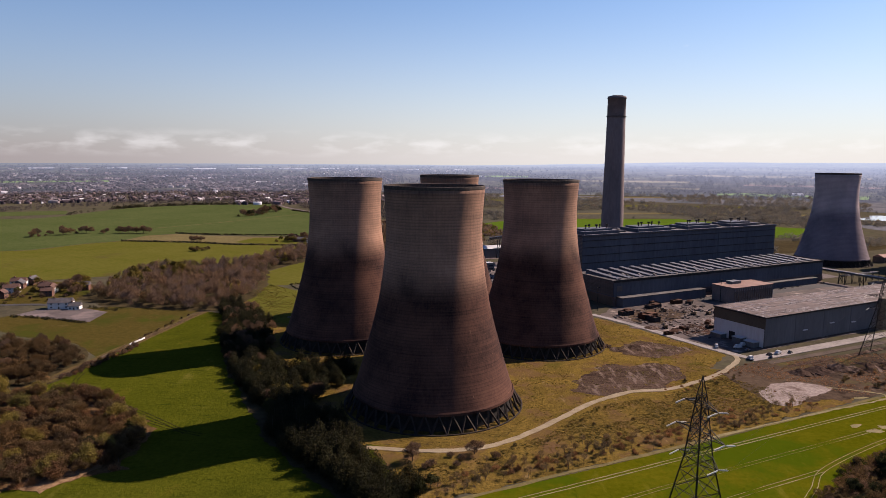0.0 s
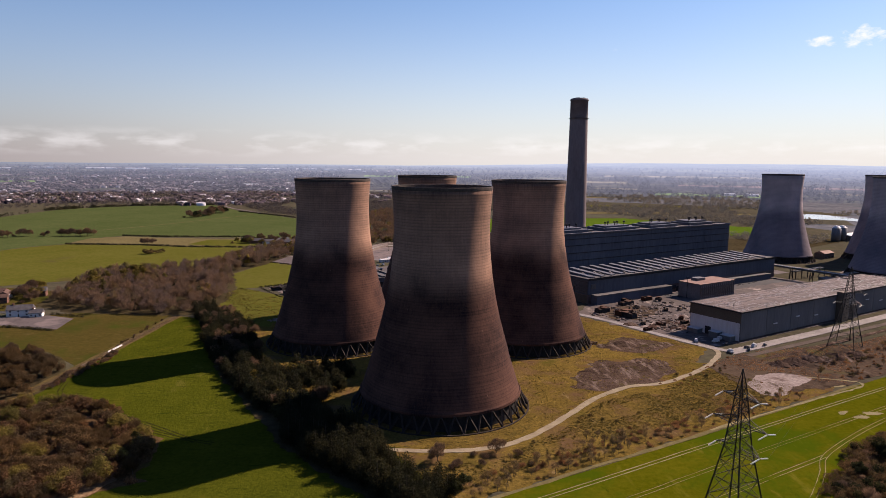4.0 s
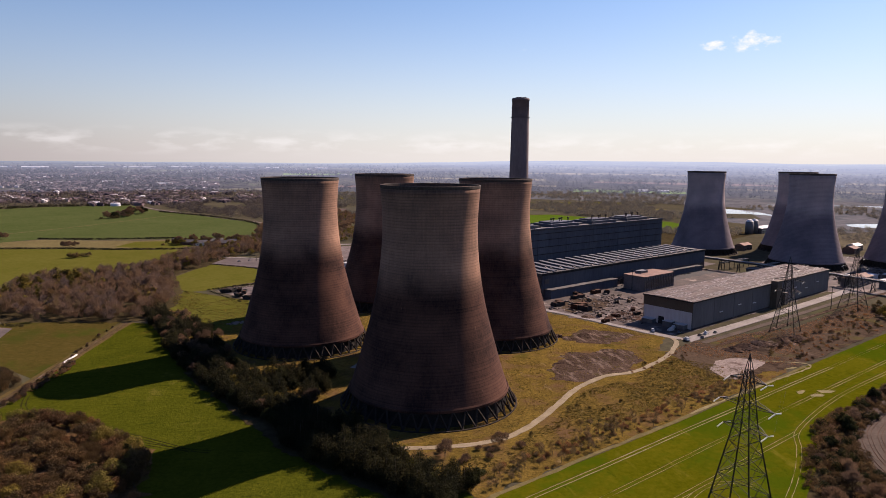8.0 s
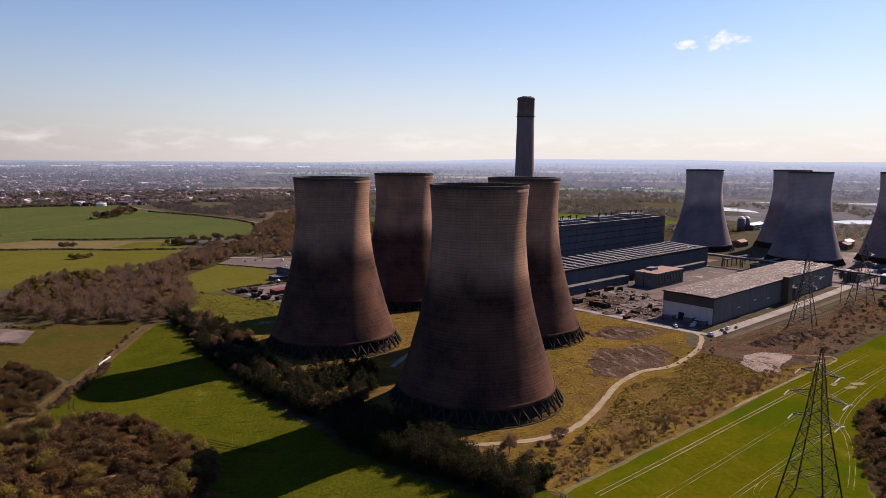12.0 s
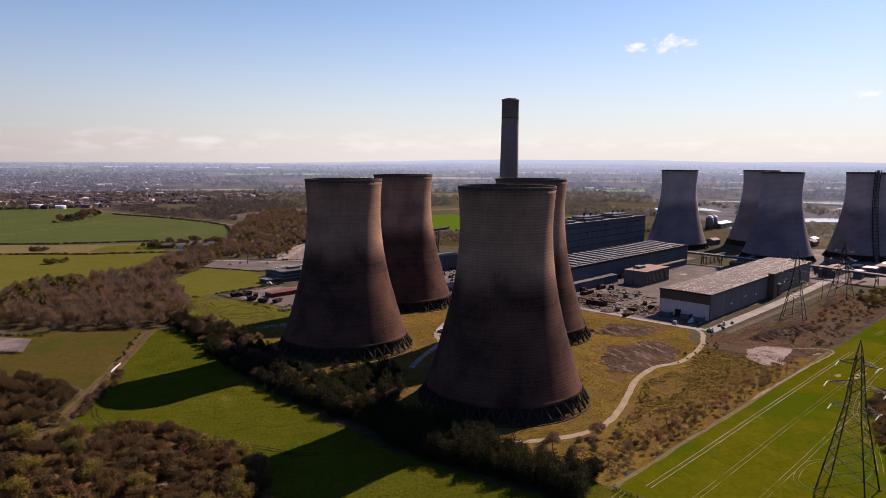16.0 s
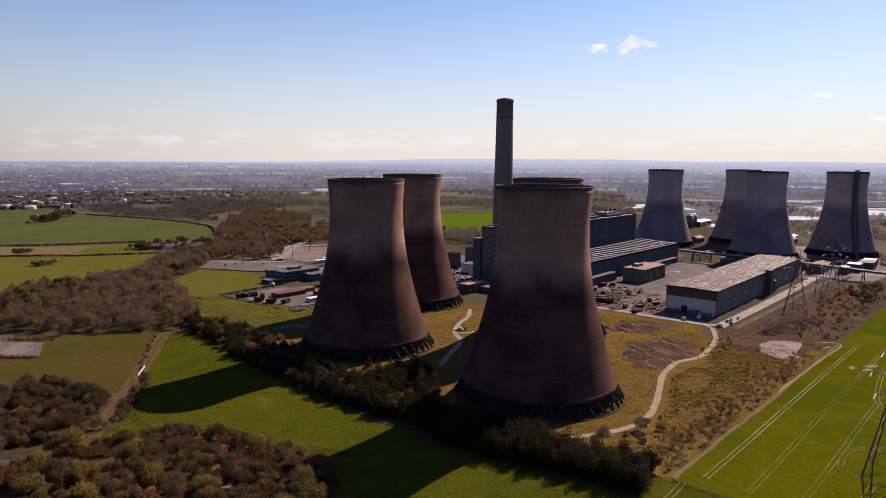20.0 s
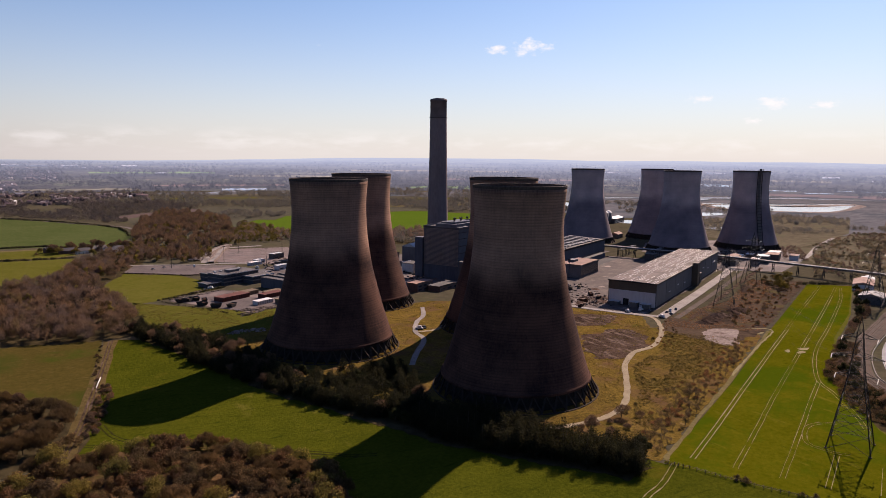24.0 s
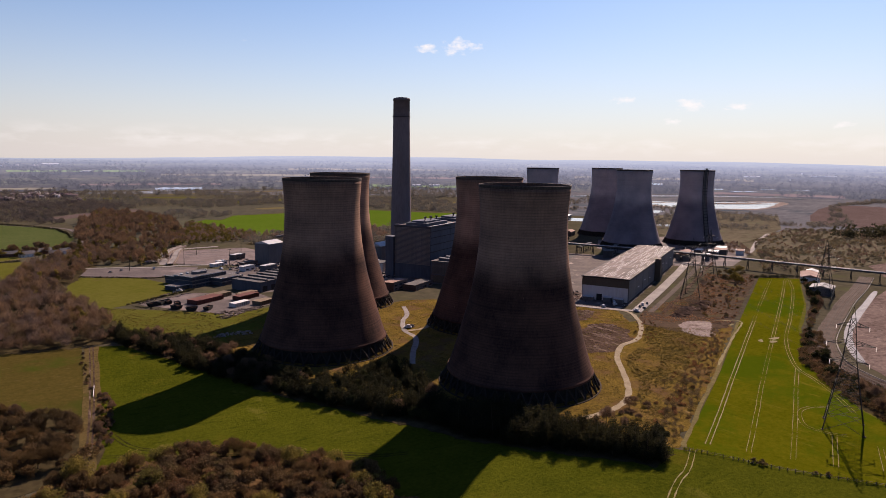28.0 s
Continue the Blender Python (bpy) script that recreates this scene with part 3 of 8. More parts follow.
M["vehicle_paint"] = surface("vehicle_paint", (0.05, 0.05, 0.055), (0.09, 0.09, 0.095), 0.3, 2.0, 0.35, spread=0.6)
M["vehicle_white"] = surface("white_vehicle_paint", (0.2480, 0.2480, 0.2480), (0.3224, 0.3224, 0.3224), 0.3, 2.0, 0.35)
M["tyre"] = surface("black_rubber", (0.012, 0.012, 0.012), (0.025, 0.025, 0.025), 0.5, 3.0, 0.9)
M["container_red"] = surface("faded_red_sheet", (0.0624, 0.0215, 0.0156), (0.1014, 0.0410, 0.0312), 0.1, 0.8, 0.7, spread=0.2)
M["container_tan"] = surface("faded_tan_sheet", (0.0741, 0.0527, 0.0332), (0.1131, 0.0839, 0.0546), 0.1, 0.8, 0.7, spread=0.2)
M["office_wall"] = surface("blue_grey_panel", (0.0290, 0.0326, 0.0395), (0.0501, 0.0553, 0.0659), 0.1, 0.8, 0.6)
M["rubble"] = surface("broken_rubble", (0.0360, 0.0270, 0.0220), (0.0920, 0.0720, 0.0600), 0.2, 1.2, 0.9, spread=0.7, islands=True)
# slightly bluish, pale house colours imitate haze; no glow here
M["far_town"] = far_material("distant_houses", [(0.0, (0.030, 0.026, 0.032)), (0.45, (0.056, 0.045, 0.050)), (0.75, (0.095, 0.070, 0.070)), (0.94, (0.150, 0.135, 0.138)), (1.0, (0.46, 0.44, 0.44))], 0.0)
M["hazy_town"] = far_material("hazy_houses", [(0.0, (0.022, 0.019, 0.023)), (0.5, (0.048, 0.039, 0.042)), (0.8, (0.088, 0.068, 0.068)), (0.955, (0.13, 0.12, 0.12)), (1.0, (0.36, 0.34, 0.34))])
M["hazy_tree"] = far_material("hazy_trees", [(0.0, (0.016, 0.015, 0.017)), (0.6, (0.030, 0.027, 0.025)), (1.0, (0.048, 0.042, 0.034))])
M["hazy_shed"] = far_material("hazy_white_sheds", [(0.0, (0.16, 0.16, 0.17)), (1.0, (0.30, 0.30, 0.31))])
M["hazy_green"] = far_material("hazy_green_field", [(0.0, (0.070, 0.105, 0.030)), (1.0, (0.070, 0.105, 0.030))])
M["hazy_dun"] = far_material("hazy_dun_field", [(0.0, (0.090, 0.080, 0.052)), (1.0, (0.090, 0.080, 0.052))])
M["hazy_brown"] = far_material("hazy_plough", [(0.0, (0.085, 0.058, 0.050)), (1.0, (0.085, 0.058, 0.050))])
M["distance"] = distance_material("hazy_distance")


# ---- building blocks ----
def mesh_of(name, verts, faces, material, smooth=False):
    me = bpy.data.meshes.new(name)
    me.from_pydata(verts, [], faces)
    if material:
        me.materials.append(material)
    if smooth:
        me.polygons.foreach_set("use_smooth", [True] * len(me.polygons))
    me.update()
    return me


def part(name, geo, material, parent=None, label="", smooth=False):
    """One mesh object, from (verts, faces), under a thing or a part."""
    ob = new(name, mesh_of(name, geo[0], geo[1], M[material], smooth))
    if parent:
        ob.parent = parent
    if label:
        ob["label"] = label
    return ob


def again(ob, parent, m):
    """The same mesh once more under a thing, at the pose m in the thing's own axes."""
    o = new(ob.name.split(".")[0], ob.data)
    o.parent = parent
    o.matrix_basis = m
    return o


def thing(name, label, category, m=None, group="", kind=""):
    ob = new(name)
    if m is not None:
        ob.matrix_basis = m
    return tagged(ob, label, category, group, kind)


def join(*geos):
    verts, faces = [], []
    for v, f in geos:
        k = len(verts)
        verts += list(v)
        faces += [tuple(i + k for i in face) for face in f]
    return verts, faces


BOX_FACES = [(0, 3, 2, 1), (4, 5, 6, 7), (0, 1, 5, 4), (1, 2, 6, 5), (2, 3, 7, 6), (3, 0, 4, 7)]


def box(x0, y0, z0, x1, y1, z1):
    return [(x0, y0, z0), (x1, y0, z0), (x1, y1, z0), (x0, y1, z0), (x0, y0, z1), (x1, y0, z1), (x1, y1, z1), (x0, y1, z1)], list(BOX_FACES)


def wedge(x0, y0, x1, y1, z0, za, zb):
    """A block whose top slopes from za at y0 to zb at y1."""
    return [(x0, y0, z0), (x1, y0, z0), (x1, y1, z0), (x0, y1, z0), (x0, y0, za), (x1, y0, za), (x1, y1, zb), (x0, y1, zb)], list(BOX_FACES)


def gable(x0, y0, x1, y1, z0, z1, over=0.3):
    """A pitched roof with its ridge along x and a thin edge."""
    ym = (y0 + y1) / 2
    a, b, c, d = y0 - over, y1 + over, x0 - over, x1 + over
    v = [(c, a, z0), (c, ym, z1), (c, b, z0), (c, a, z0 - 0.25), (c, b, z0 - 0.25), (d, a, z0), (d, ym, z1), (d, b, z0), (d, a, z0 - 0.25), (d, b, z0 - 0.25)]
    return v, [(0, 5, 6, 1), (1, 6, 7, 2), (3, 4, 9, 8), (0, 3, 8, 5), (2, 7, 9, 4), (0, 1, 2, 4, 3), (5, 8, 9, 7, 6)]


def beam(a, b, w, w2=None):
    """A square bar from a to b."""
    a, b = Vector(a), Vector(b)
    w2 = w if w2 is None else w2
    d = (b - a).normalized()
    s = d.cross(Vector((0, 0, 1)) if abs(d.z) < 0.95 else Vector((1, 0, 0))).normalized()
    t = d.cross(s)
    v = [tuple(p + (s * i + t * j) * k / 2) for p, k in ((a, w), (b, w2)) for i, j in ((-1, -1), (1, -1), (1, 1), (-1, 1))]
    return v, [(3, 2, 1, 0), (4, 5, 6, 7), (0, 1, 5, 4), (1, 2, 6, 5), (2, 3, 7, 6), (3, 0, 4, 7)]


def tube(points, widths, sides=4):
    """One continuous bar through the points."""
    verts, faces = [], []
    for i, (p, w) in enumerate(zip(points, widths)):
        a, c = Vector(points[max(i - 1, 0)]), Vector(points[min(i + 1, len(points) - 1)])
        d = (c - a).normalized()
        s = d.cross(Vector((0, 0, 1)) if abs(d.z) < 0.9 else Vector((0.3, 1, 0))).normalized()
        q = d.cross(s)
        verts += [tuple(Vector(p) + (s * math.cos(2 * math.pi * (k + 0.5) / sides) + q * math.sin(2 * math.pi * (k + 0.5) / sides)) * w * 0.7) for k in range(sides)]
    for i in range(len(points) - 1):
        faces += [(i * sides + k, i * sides + (k + 1) % sides, (i + 1) * sides + (k + 1) % sides, (i + 1) * sides + k) for k in range(sides)]
    faces += [tuple(range(sides))[::-1], tuple(range(len(verts) - sides, len(verts)))]
    return verts, faces


def lathe(profile, steps, closed=False):
    """Turns (radius, height) pairs round the z axis."""
    v = [(r * math.cos(2 * math.pi * k / steps), r * math.sin(2 * math.pi * k / steps), z) for r, z in profile for k in range(steps)]
    n = len(profile)
    f = [(i * steps + k, i * steps + (k + 1) % steps, ((i + 1) % n) * steps + (k + 1) % steps, ((i + 1) % n) * steps + k)
         for i in range(n if closed else n - 1) for k in range(steps)]
    return v, f


def drum(x, y, z0, z1, r, steps=16, r2=None):
    r2 = r if r2 is None else r2
    v, f = lathe([(r, z0), (r2, z1)], steps)
    f += [tuple(range(steps))[::-1], tuple(range(steps, 2 * steps))]
    return [(a + x, b + y, c) for a, b, c in v], f


def slab(outline, z0, z1):
    """A flat sheet of ground with a low edge, from its outline."""
    n = len(outline)
    area = sum(outline[i][0] * outline[(i + 1) % n][1] - outline[(i + 1) % n][0] * outline[i][1] for i in range(n))
    pts = outline if area > 0 else outline[::-1]
    v = [(x, y, z0) for x, y in pts] + [(x, y, z1) for x, y in pts]
    return v, [tuple(range(n, 2 * n))] + [(i, (i + 1) % n, n + (i + 1) % n, n + i) for i in range(n)]


def smooth_line(points, closed=False, steps=6):
    """A rounded line through the points."""
    out, n = [], len(points)
    for i in range(n if closed else n - 1):
        p = [points[(i + k) % n] if closed else points[min(max(i + k, 0), n - 1)] for k in (-1, 0, 1, 2)]
        for s in range(steps):
            t = s / steps
            out.append(tuple(0.5 * (2 * p[1][c] + (p[2][c] - p[0][c]) * t + (2 * p[0][c] - 5 * p[1][c] + 4 * p[2][c] - p[3][c]) * t * t
                                    + (3 * p[1][c] - p[0][c] - 3 * p[2][c] + p[3][c]) * t ** 3) for c in range(len(points[0]))))
    if not closed:
        out.append(tuple(points[-1]))
    return out


def ribbon(points, width, z0, z1, wobble=0.0, seed=0, shift=0.0):
    """A strip of ground along a line, with slightly uneven edges."""
    rng = random.Random(seed)
    left, right = [], []
    for i, p in enumerate(points):
        a, b = Vector(points[max(i - 1, 0)]), Vector(points[min(i + 1, len(points) - 1)])
        d = (b - a).normalized()
        nrm = Vector((-d.y, d.x))
        w1, w2 = (width / 2 + rng.uniform(-wobble, wobble) for _ in range(2))
        left.append(tuple(Vector(p) + nrm * (shift + w1)))
        right.append(tuple(Vector(p) + nrm * (shift - w2)))
    n = len(points)
    v = [(x, y, z1) for x, y in left] + [(x, y, z1) for x, y in right] + [(x, y, z0) for x, y in left] + [(x, y, z0) for x, y in right]
    f = [(n + i, n + i + 1, i + 1, i) for i in range(n - 1)]
    f += [(i, i + 1, 2 * n + i + 1, 2 * n + i) for i in range(n - 1)] + [(n + i + 1, n + i, 3 * n + i, 3 * n + i + 1) for i in range(n - 1)]
    return v, f


def inside(x, y, outline):
    hit = False
    for (x0, y0), (x1, y1) in zip(outline, outline[1:] + outline[:1]):
        if (y0 > y) != (y1 > y) and x < (x1 - x0) * (y - y0) / (y1 - y0) + x0:
            hit = not hit
    return hit


def scatter(outline, count, rng, gap=0.0):
    xs, ys = [p[0] for p in outline], [p[1] for p in outline]
    out, tries = [], 0
    while len(out) < count and tries < count * 60:
        tries += 1
        p = (rng.uniform(min(xs), max(xs)), rng.uniform(min(ys), max(ys)))
        if inside(*p, outline) and all((p[0] - q[0]) ** 2 + (p[1] - q[1]) ** 2 > gap * gap for q in out[-400:]):
            out.append(p)
    return out


SITE = 27.7                                  # degrees by which the works lie turned
U = Vector((math.cos(radians(SITE)), math.sin(radians(SITE))))
V = Vector((-U.y, U.x))


def at(x, y, z=0.0, turn=SITE):
    return pose(x, y, z, 0, 0, turn)


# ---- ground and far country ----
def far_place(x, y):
    """Where a point of the far country stands on the backdrop that curves up to the horizon, and its scale there."""
    vx, vy = x - HUB[0], y - HUB[1]
    far = math.hypot(vx, vy)
    if far <= FAR_START:
        return x, y, 0.0, 1.0
    r = min(FAR_START + math.log(far / FAR_START) / FAR_RATE, FAR_END)
    c, s = vx / far, vy / far
    bearing, rise = math.degrees(math.atan2(c, s)), max(0.0, (r - 3812) / 1038) ** 2
    hill = 12 * math.exp(-((bearing - 19) / 6) ** 2) + 25 * math.exp(-((bearing - 31) / 10) ** 2) + 22 * math.exp(-((bearing - 54) / 14) ** 2)
    hill += 9 * min(1.0, max(0.0, (bearing - 2) / 10)) * min(1.0, max(0.0, (95 - bearing) / 20))
    hill += 4 * noise.noise((c * 9, s * 9, 3.1)) + 2 * noise.noise((c * 40, s * 40, 1.7))
    return HUB[0] + c * r, HUB[1] + s * r, 125.6 * (1 - r / far) + (hill - 3) * rise, r / far


def build_ground():
    rings, steps = [0, 60, 140, 240, 360, 500, 660, 840, 1040, 1280, 1560, 1880, 2240, 2610], 96
    verts, faces = [(100, 300, 0)], []
    for r in rings[1:]:
        f = r / 2610
        verts += [(100 * (1 - f) + HUB[0] * f + r * math.cos(2 * math.pi * k / steps), 300 * (1 - f) + HUB[1] * f + r * math.sin(2 * math.pi * k / steps), 0) for k in range(steps)]
    faces += [(0, 1 + k, 1 + (k + 1) % steps) for k in range(steps)]
    for i in range(len(rings) - 2):
        a, b = 1 + i * steps, 1 + (i + 1) * steps
        faces += [(a + k, b + k, b + (k + 1) % steps, a + (k + 1) % steps) for k in range(steps)]
    ob = new("ground", mesh_of("ground", verts, faces, M["ground"]))
    tagged(ob, "rough grassland of olive green and brown reaching far out", "ground", kind="structure")
    # far country, seen under haze, rises to the line of the horizon
    rows, steps = 26, 240
    verts, faces, uvs = [], [], []
    for i in range(rows + 1):
        r = FAR_START + (FAR_END - FAR_START) * i / rows
        far = FAR_START * math.exp(FAR_RATE * (r - FAR_START))
        for k in range(steps + 1):
            a = 2 * math.pi * k / steps
            x, y, z, _ = far_place(HUB[0] + far * math.cos(a) * 1.0001, HUB[1] + far * math.sin(a) * 1.0001)
            verts.append((x, y, z if i else -0.5))
            uvs.append((k / steps * 75, i / rows))
    w = steps + 1
    faces = [(i * w + k, (i + 1) * w + k, (i + 1) * w + k + 1, i * w + k + 1) for i in range(rows) for k in range(steps)]
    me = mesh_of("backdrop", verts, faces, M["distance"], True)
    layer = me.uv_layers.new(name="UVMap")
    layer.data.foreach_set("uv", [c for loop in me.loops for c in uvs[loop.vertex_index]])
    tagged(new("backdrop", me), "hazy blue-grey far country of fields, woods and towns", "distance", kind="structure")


build_ground()


def ragged(outline, amount, step=2.5):
    """The outline with a frayed edge."""
    out = []
    for a, b in zip(outline, outline[1:] + outline[:1]):
        a, b = Vector(a), Vector(b)
        n = max(1, min(60, int((b - a).length / step)))
        for k in range(n):
            p = a.lerp(b, k / n)
            q = Vector((p.x * 0.13, p.y * 0.13, 0.5))
            out.append((p.x + amount * (noise.noise(q) + 0.6 * noise.noise(q * 3.1)), p.y + amount * (noise.noise(q + Vector((7, 3, 1))) + 0.6 * noise.noise(q * 3.3))))
    return out


def sheet(name, outline, material, z, label, category="field", rounded=0, fray=0.0):
    pts = smooth_line(outline, True, rounded) if rounded else outline
    pts = ragged(pts, fray) if fray else pts
    ob = new(name, mesh_of(name, *slab(pts, -0.4, z), M[material]))
    return tagged(ob, label, category, kind="structure")


def strip(name, points, width, material, z, label, category="track", wobble=0.0, seed=0, shift=0.0, steps=6):
    line = smooth_line(points, False, steps) if len(points) > 2 and steps > 1 else points
    ob = new(name, mesh_of(name, *ribbon(line, width, -0.4, z, wobble, seed, shift), M[material]))
    return tagged(ob, label, category, kind="structure")


MEADOW = [(-196, 545), (-209, 446), (-222, 365), (-240, 300), (-330, 150), (-280, -250), (260, -250), (60, 115), (33, 164), (-1, 222), (-8, 231), (-30, 300), (-70, 330), (-130, 430), (-165, 530)]
CROP = [(-6, 230), (33, 249), (108, 285), (234, 350), (451, 458), (482, 430), (350, 357), (262, 317), (205, 284), (170, 264), (150, 244), (136, 228), (112, 206), (85, 160), (66, 110), (32, 164), (10, 202)]
sheet("field_1", MEADOW, "meadow", 0.06, "green pasture with long tower shadows across it")
sheet("field_2", CROP, "crop", 0.10, "bright green young cereal field with pale tramlines")
sheet("field_3", [(-204, 552), (-258, 572), (-340, 535), (-360, 500), (-300, 462), (-250, 445), (-221, 415), (-213, 450)], "stubble", 0.07, "brownish green grazed field beside a farm track")
sheet("field_4", [(-450, 660), (-900, 700), (-700, 850), (-565, 907), (-529, 980), (-494, 1015), (-457, 1010), (-379, 1002), (-314, 981), (-215, 975), (-200, 945), (-260, 800), (-352, 712)], "ochre", 0.07, "yellow-green dry pasture with brown patches")
sheet("field_5", [(-1300, 1200), (-851, 1389), (-827, 1445), (-824, 1553), (-813, 1659), (-781, 1741), (-675, 1839), (-490, 1881), (-411, 1734), (-375, 1655), (-260, 1529), (-174, 1408), (-139, 1331), (-133, 1256), (-135, 1181), (-145, 1148), (-177, 1100), (-292, 1105), (-379, 1107), (-452, 1125), (-490, 1090), (-496, 1020), (-531, 984), (-567, 911), (-700, 855), (-900, 900)], "winter_wheat", 0.075, "deep green winter wheat field")
sheet("field_6", [(-90, 590), (-175, 668), (-183, 640), (-176, 590), (-140, 512), (-95, 500), (-50, 540), (-50, 600)], "ochre", 0.08, "yellowish rough grass beside the works")
sheet("field_7", [(-203, 734), (-172, 832), (-123, 803), (-88, 712), (-94, 702), (-119, 690), (-154, 668), (-174, 660)], "ochre", 0.08, "mown yellow-green grass plot")
sheet("field_8", [(69, 1340), (118, 1405), (143, 1382), (194, 1469), (318, 1480), (515, 1490), (620, 1340), (700, 1284), (690, 1200), (600, 1130), (333, 1130), (146, 1111), (117, 1108), (89, 1229)], "bright_field", 0.07, "vivid green cereal field beyond the works")
sheet("field_9", [(-494, 1017), (-489, 1090), (-445, 1118), (-383, 1098), (-299, 1085), (-215, 1085), (-205, 1010), (-236, 980), (-314, 984), (-379, 1005), (-457, 1013)], "dun", 0.12, "dun rough strip between hedges")
sheet("field_27", [(-320, 1012), (-305, 1072), (-225, 1074), (-215, 1002), (-250, 986)], "ochre", 0.15, "yellow-green paddock behind a hedge")
sheet("field_10", [(-153, 1552), (-86, 1634), (-23, 1702), (40, 1727), (64, 1713), (31, 1643), (-60, 1591), (-129, 1501)], "brown_land", 0.10, "brown ploughland beyond the wood")
sheet("field_19", [(820, 1000), (1150, 1480), (1000, 1900), (400, 2250), (-150, 2560), (1400, 2200), (2300, 1200), (2560, 300), (1500, 250), (1100, 520), (900, 800)], "marsh", 0.03, "wide marsh and scrub flats in hazed grey-brown", rounded=2)
sheet("field_11", [(900, 1560), (1500, 1500), (2100, 1150), (1900, 1000), (1200, 1020), (850, 1150)], "marsh", 0.05, "flat marsh round the lagoons in hazed grey-brown", rounded=3)
sheet("field_12", [(1230, 790), (1819, 1025), (1860, 860), (1250, 645)], "brown_land", 0.078, "tawny dry grassland on a raised ash field", rounded=3)
sheet("field_13", [(300, 1640), (620, 1690), (900, 1640), (880, 1600), (620, 1640), (310, 1600)], "dun", 0.09, "far dun strip among woods")
sheet("field_14", [(180, 1880), (560, 1960), (980, 1900), (960, 1840), (560, 1890), (200, 1820)], "ochre", 0.09, "far pale pasture among woods")
sheet("field_15", [(-1150, 1960), (-760, 2080), (-740, 2030), (-1120, 1890)], "brown_land", 0.09, "far brown ploughland before the town")
sheet("field_16", [(-1250, 1440), (-900, 1600), (-850, 1500), (-1100, 1330)], "winter_wheat", 0.09, "far green field between hedges")
sheet("field_20", [(-30, 2150), (120, 2200), (300, 2150), (290, 2110), (120, 2150), (-20, 2105)], "ochre", 0.09, "far strip of pale green pasture")
sheet("field_21", [(250, 2330), (700, 2420), (1000, 2330), (980, 2290), (700, 2370), (260, 2290)], "dun", 0.09, "far dun strip under haze")
sheet("field_17", [(-8, 232), (33, 252), (108, 288), (232, 352), (215, 365), (176, 398), (160, 400), (118, 366), (78, 350), (46, 314), (14, 288), (-30, 284), (-22, 260)], "compound_grass", 0.11, "tawny rough grass between the track and the cereal field", fray=2.5)
sheet("field_18", [(-45, 285), (20, 284), (60, 320), (110, 360), (160, 395), (186, 430), (170, 458), (125, 530), (60, 560), (0, 560), (-60, 540), (-120, 520), (-120, 430), (-70, 335)], "compound_grass", 0.13, "yellow-green rough grass round the cooling towers", fray=2.5)
sheet("field_28", [(-186, 582), (-150, 470), (-124, 400), (-74, 326), (-40, 296), (-20, 330), (0, 560), (-60, 562), (-100, 604), (-174, 600)], "compound_grass", 0.072, "yellowish rough grass between pines and towers", fray=1.5)
sheet("mud_1", [(72, 356), (92, 350), (110, 358), (124, 364), (140, 384), (144, 402), (128, 410), (118, 404), (104, 408), (88, 390)], "mud", 0.17, "churned brown mud patch by the tower", "mud", 2, 5.0)
sheet("mud_3", [(118, 432), (132, 424), (150, 428), (166, 440), (158, 452), (140, 462), (128, 454)], "mud", 0.18, "dark burnt ground with spoil", "mud", 2, 4.0)
sheet("mud_2", [(165, 392), (210, 420), (300, 436), (420, 505), (440, 482), (260, 385), (232, 352), (196, 345), (170, 345)], "scrub", 0.15, "brown disturbed scrubland beside the rail sidings", "scrubland", 0, 4.0)
sheet("field_26", [(231, 352), (340, 407), (451, 460), (466, 474), (440, 484), (350, 436), (258, 388)], "scrub", 0.14, "brown scrubby margin beside the cereal field", "scrubland", 0, 2.0)
sheet("ash_patch", [(188, 373), (204, 375), (219, 367), (206, 356), (193, 347), (182, 337), (173, 341), (173, 357), (180, 362)], "ash", 0.19, "pale pinkish-white patch of spilled ash", "ash", 2, 2.0)
sheet("wood_floor_1", [(-186, 548), (-240, 552), (-290, 562), (-330, 590), (-345, 720), (-250, 805), (-205, 945), (-140, 1012), (-130, 960), (-160, 850), (-200, 755), (-180, 680), (-172, 600)], "wood_floor", 0.10, "brown leaf litter under the wood", "woodland floor", 0, 4.0)
sheet("wood_floor_2", [(-236, 350), (-176, 344), (-136, 300), (-128, 260), (-170, 235), (-250, 250), (-262, 320)], "bracken_floor", 0.10, "brown bracken floor of the thicket", "woodland floor", 0, 5.0)
sheet("wood_floor_3", [(-330, 455), (-252, 444), (-222, 405), (-222, 355), (-270, 345), (-340, 400)], "wood_floor", 0.13, "brown litter below the thicket", "woodland floor", 3)
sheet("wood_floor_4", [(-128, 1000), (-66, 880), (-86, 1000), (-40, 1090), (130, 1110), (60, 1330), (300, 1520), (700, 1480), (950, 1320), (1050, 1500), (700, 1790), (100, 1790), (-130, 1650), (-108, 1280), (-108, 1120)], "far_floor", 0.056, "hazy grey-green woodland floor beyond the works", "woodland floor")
sheet("wood_floor_5", [(770, 1075), (620, 970), (300, 890), (60, 1000), (130, 1095), (420, 1092)], "wood_floor", 0.09, "olive scrub floor behind the works", "woodland floor")
sheet("wood_floor_6", [(540, 425), (600, 545), (700, 640), (760, 648), (1000, 725), (1150, 600), (1600, 420), (1500, 200), (800, 160), (700, 440)], "scrub_floor", 0.06, "grey-olive scrubland beyond the conveyor", "scrubland")
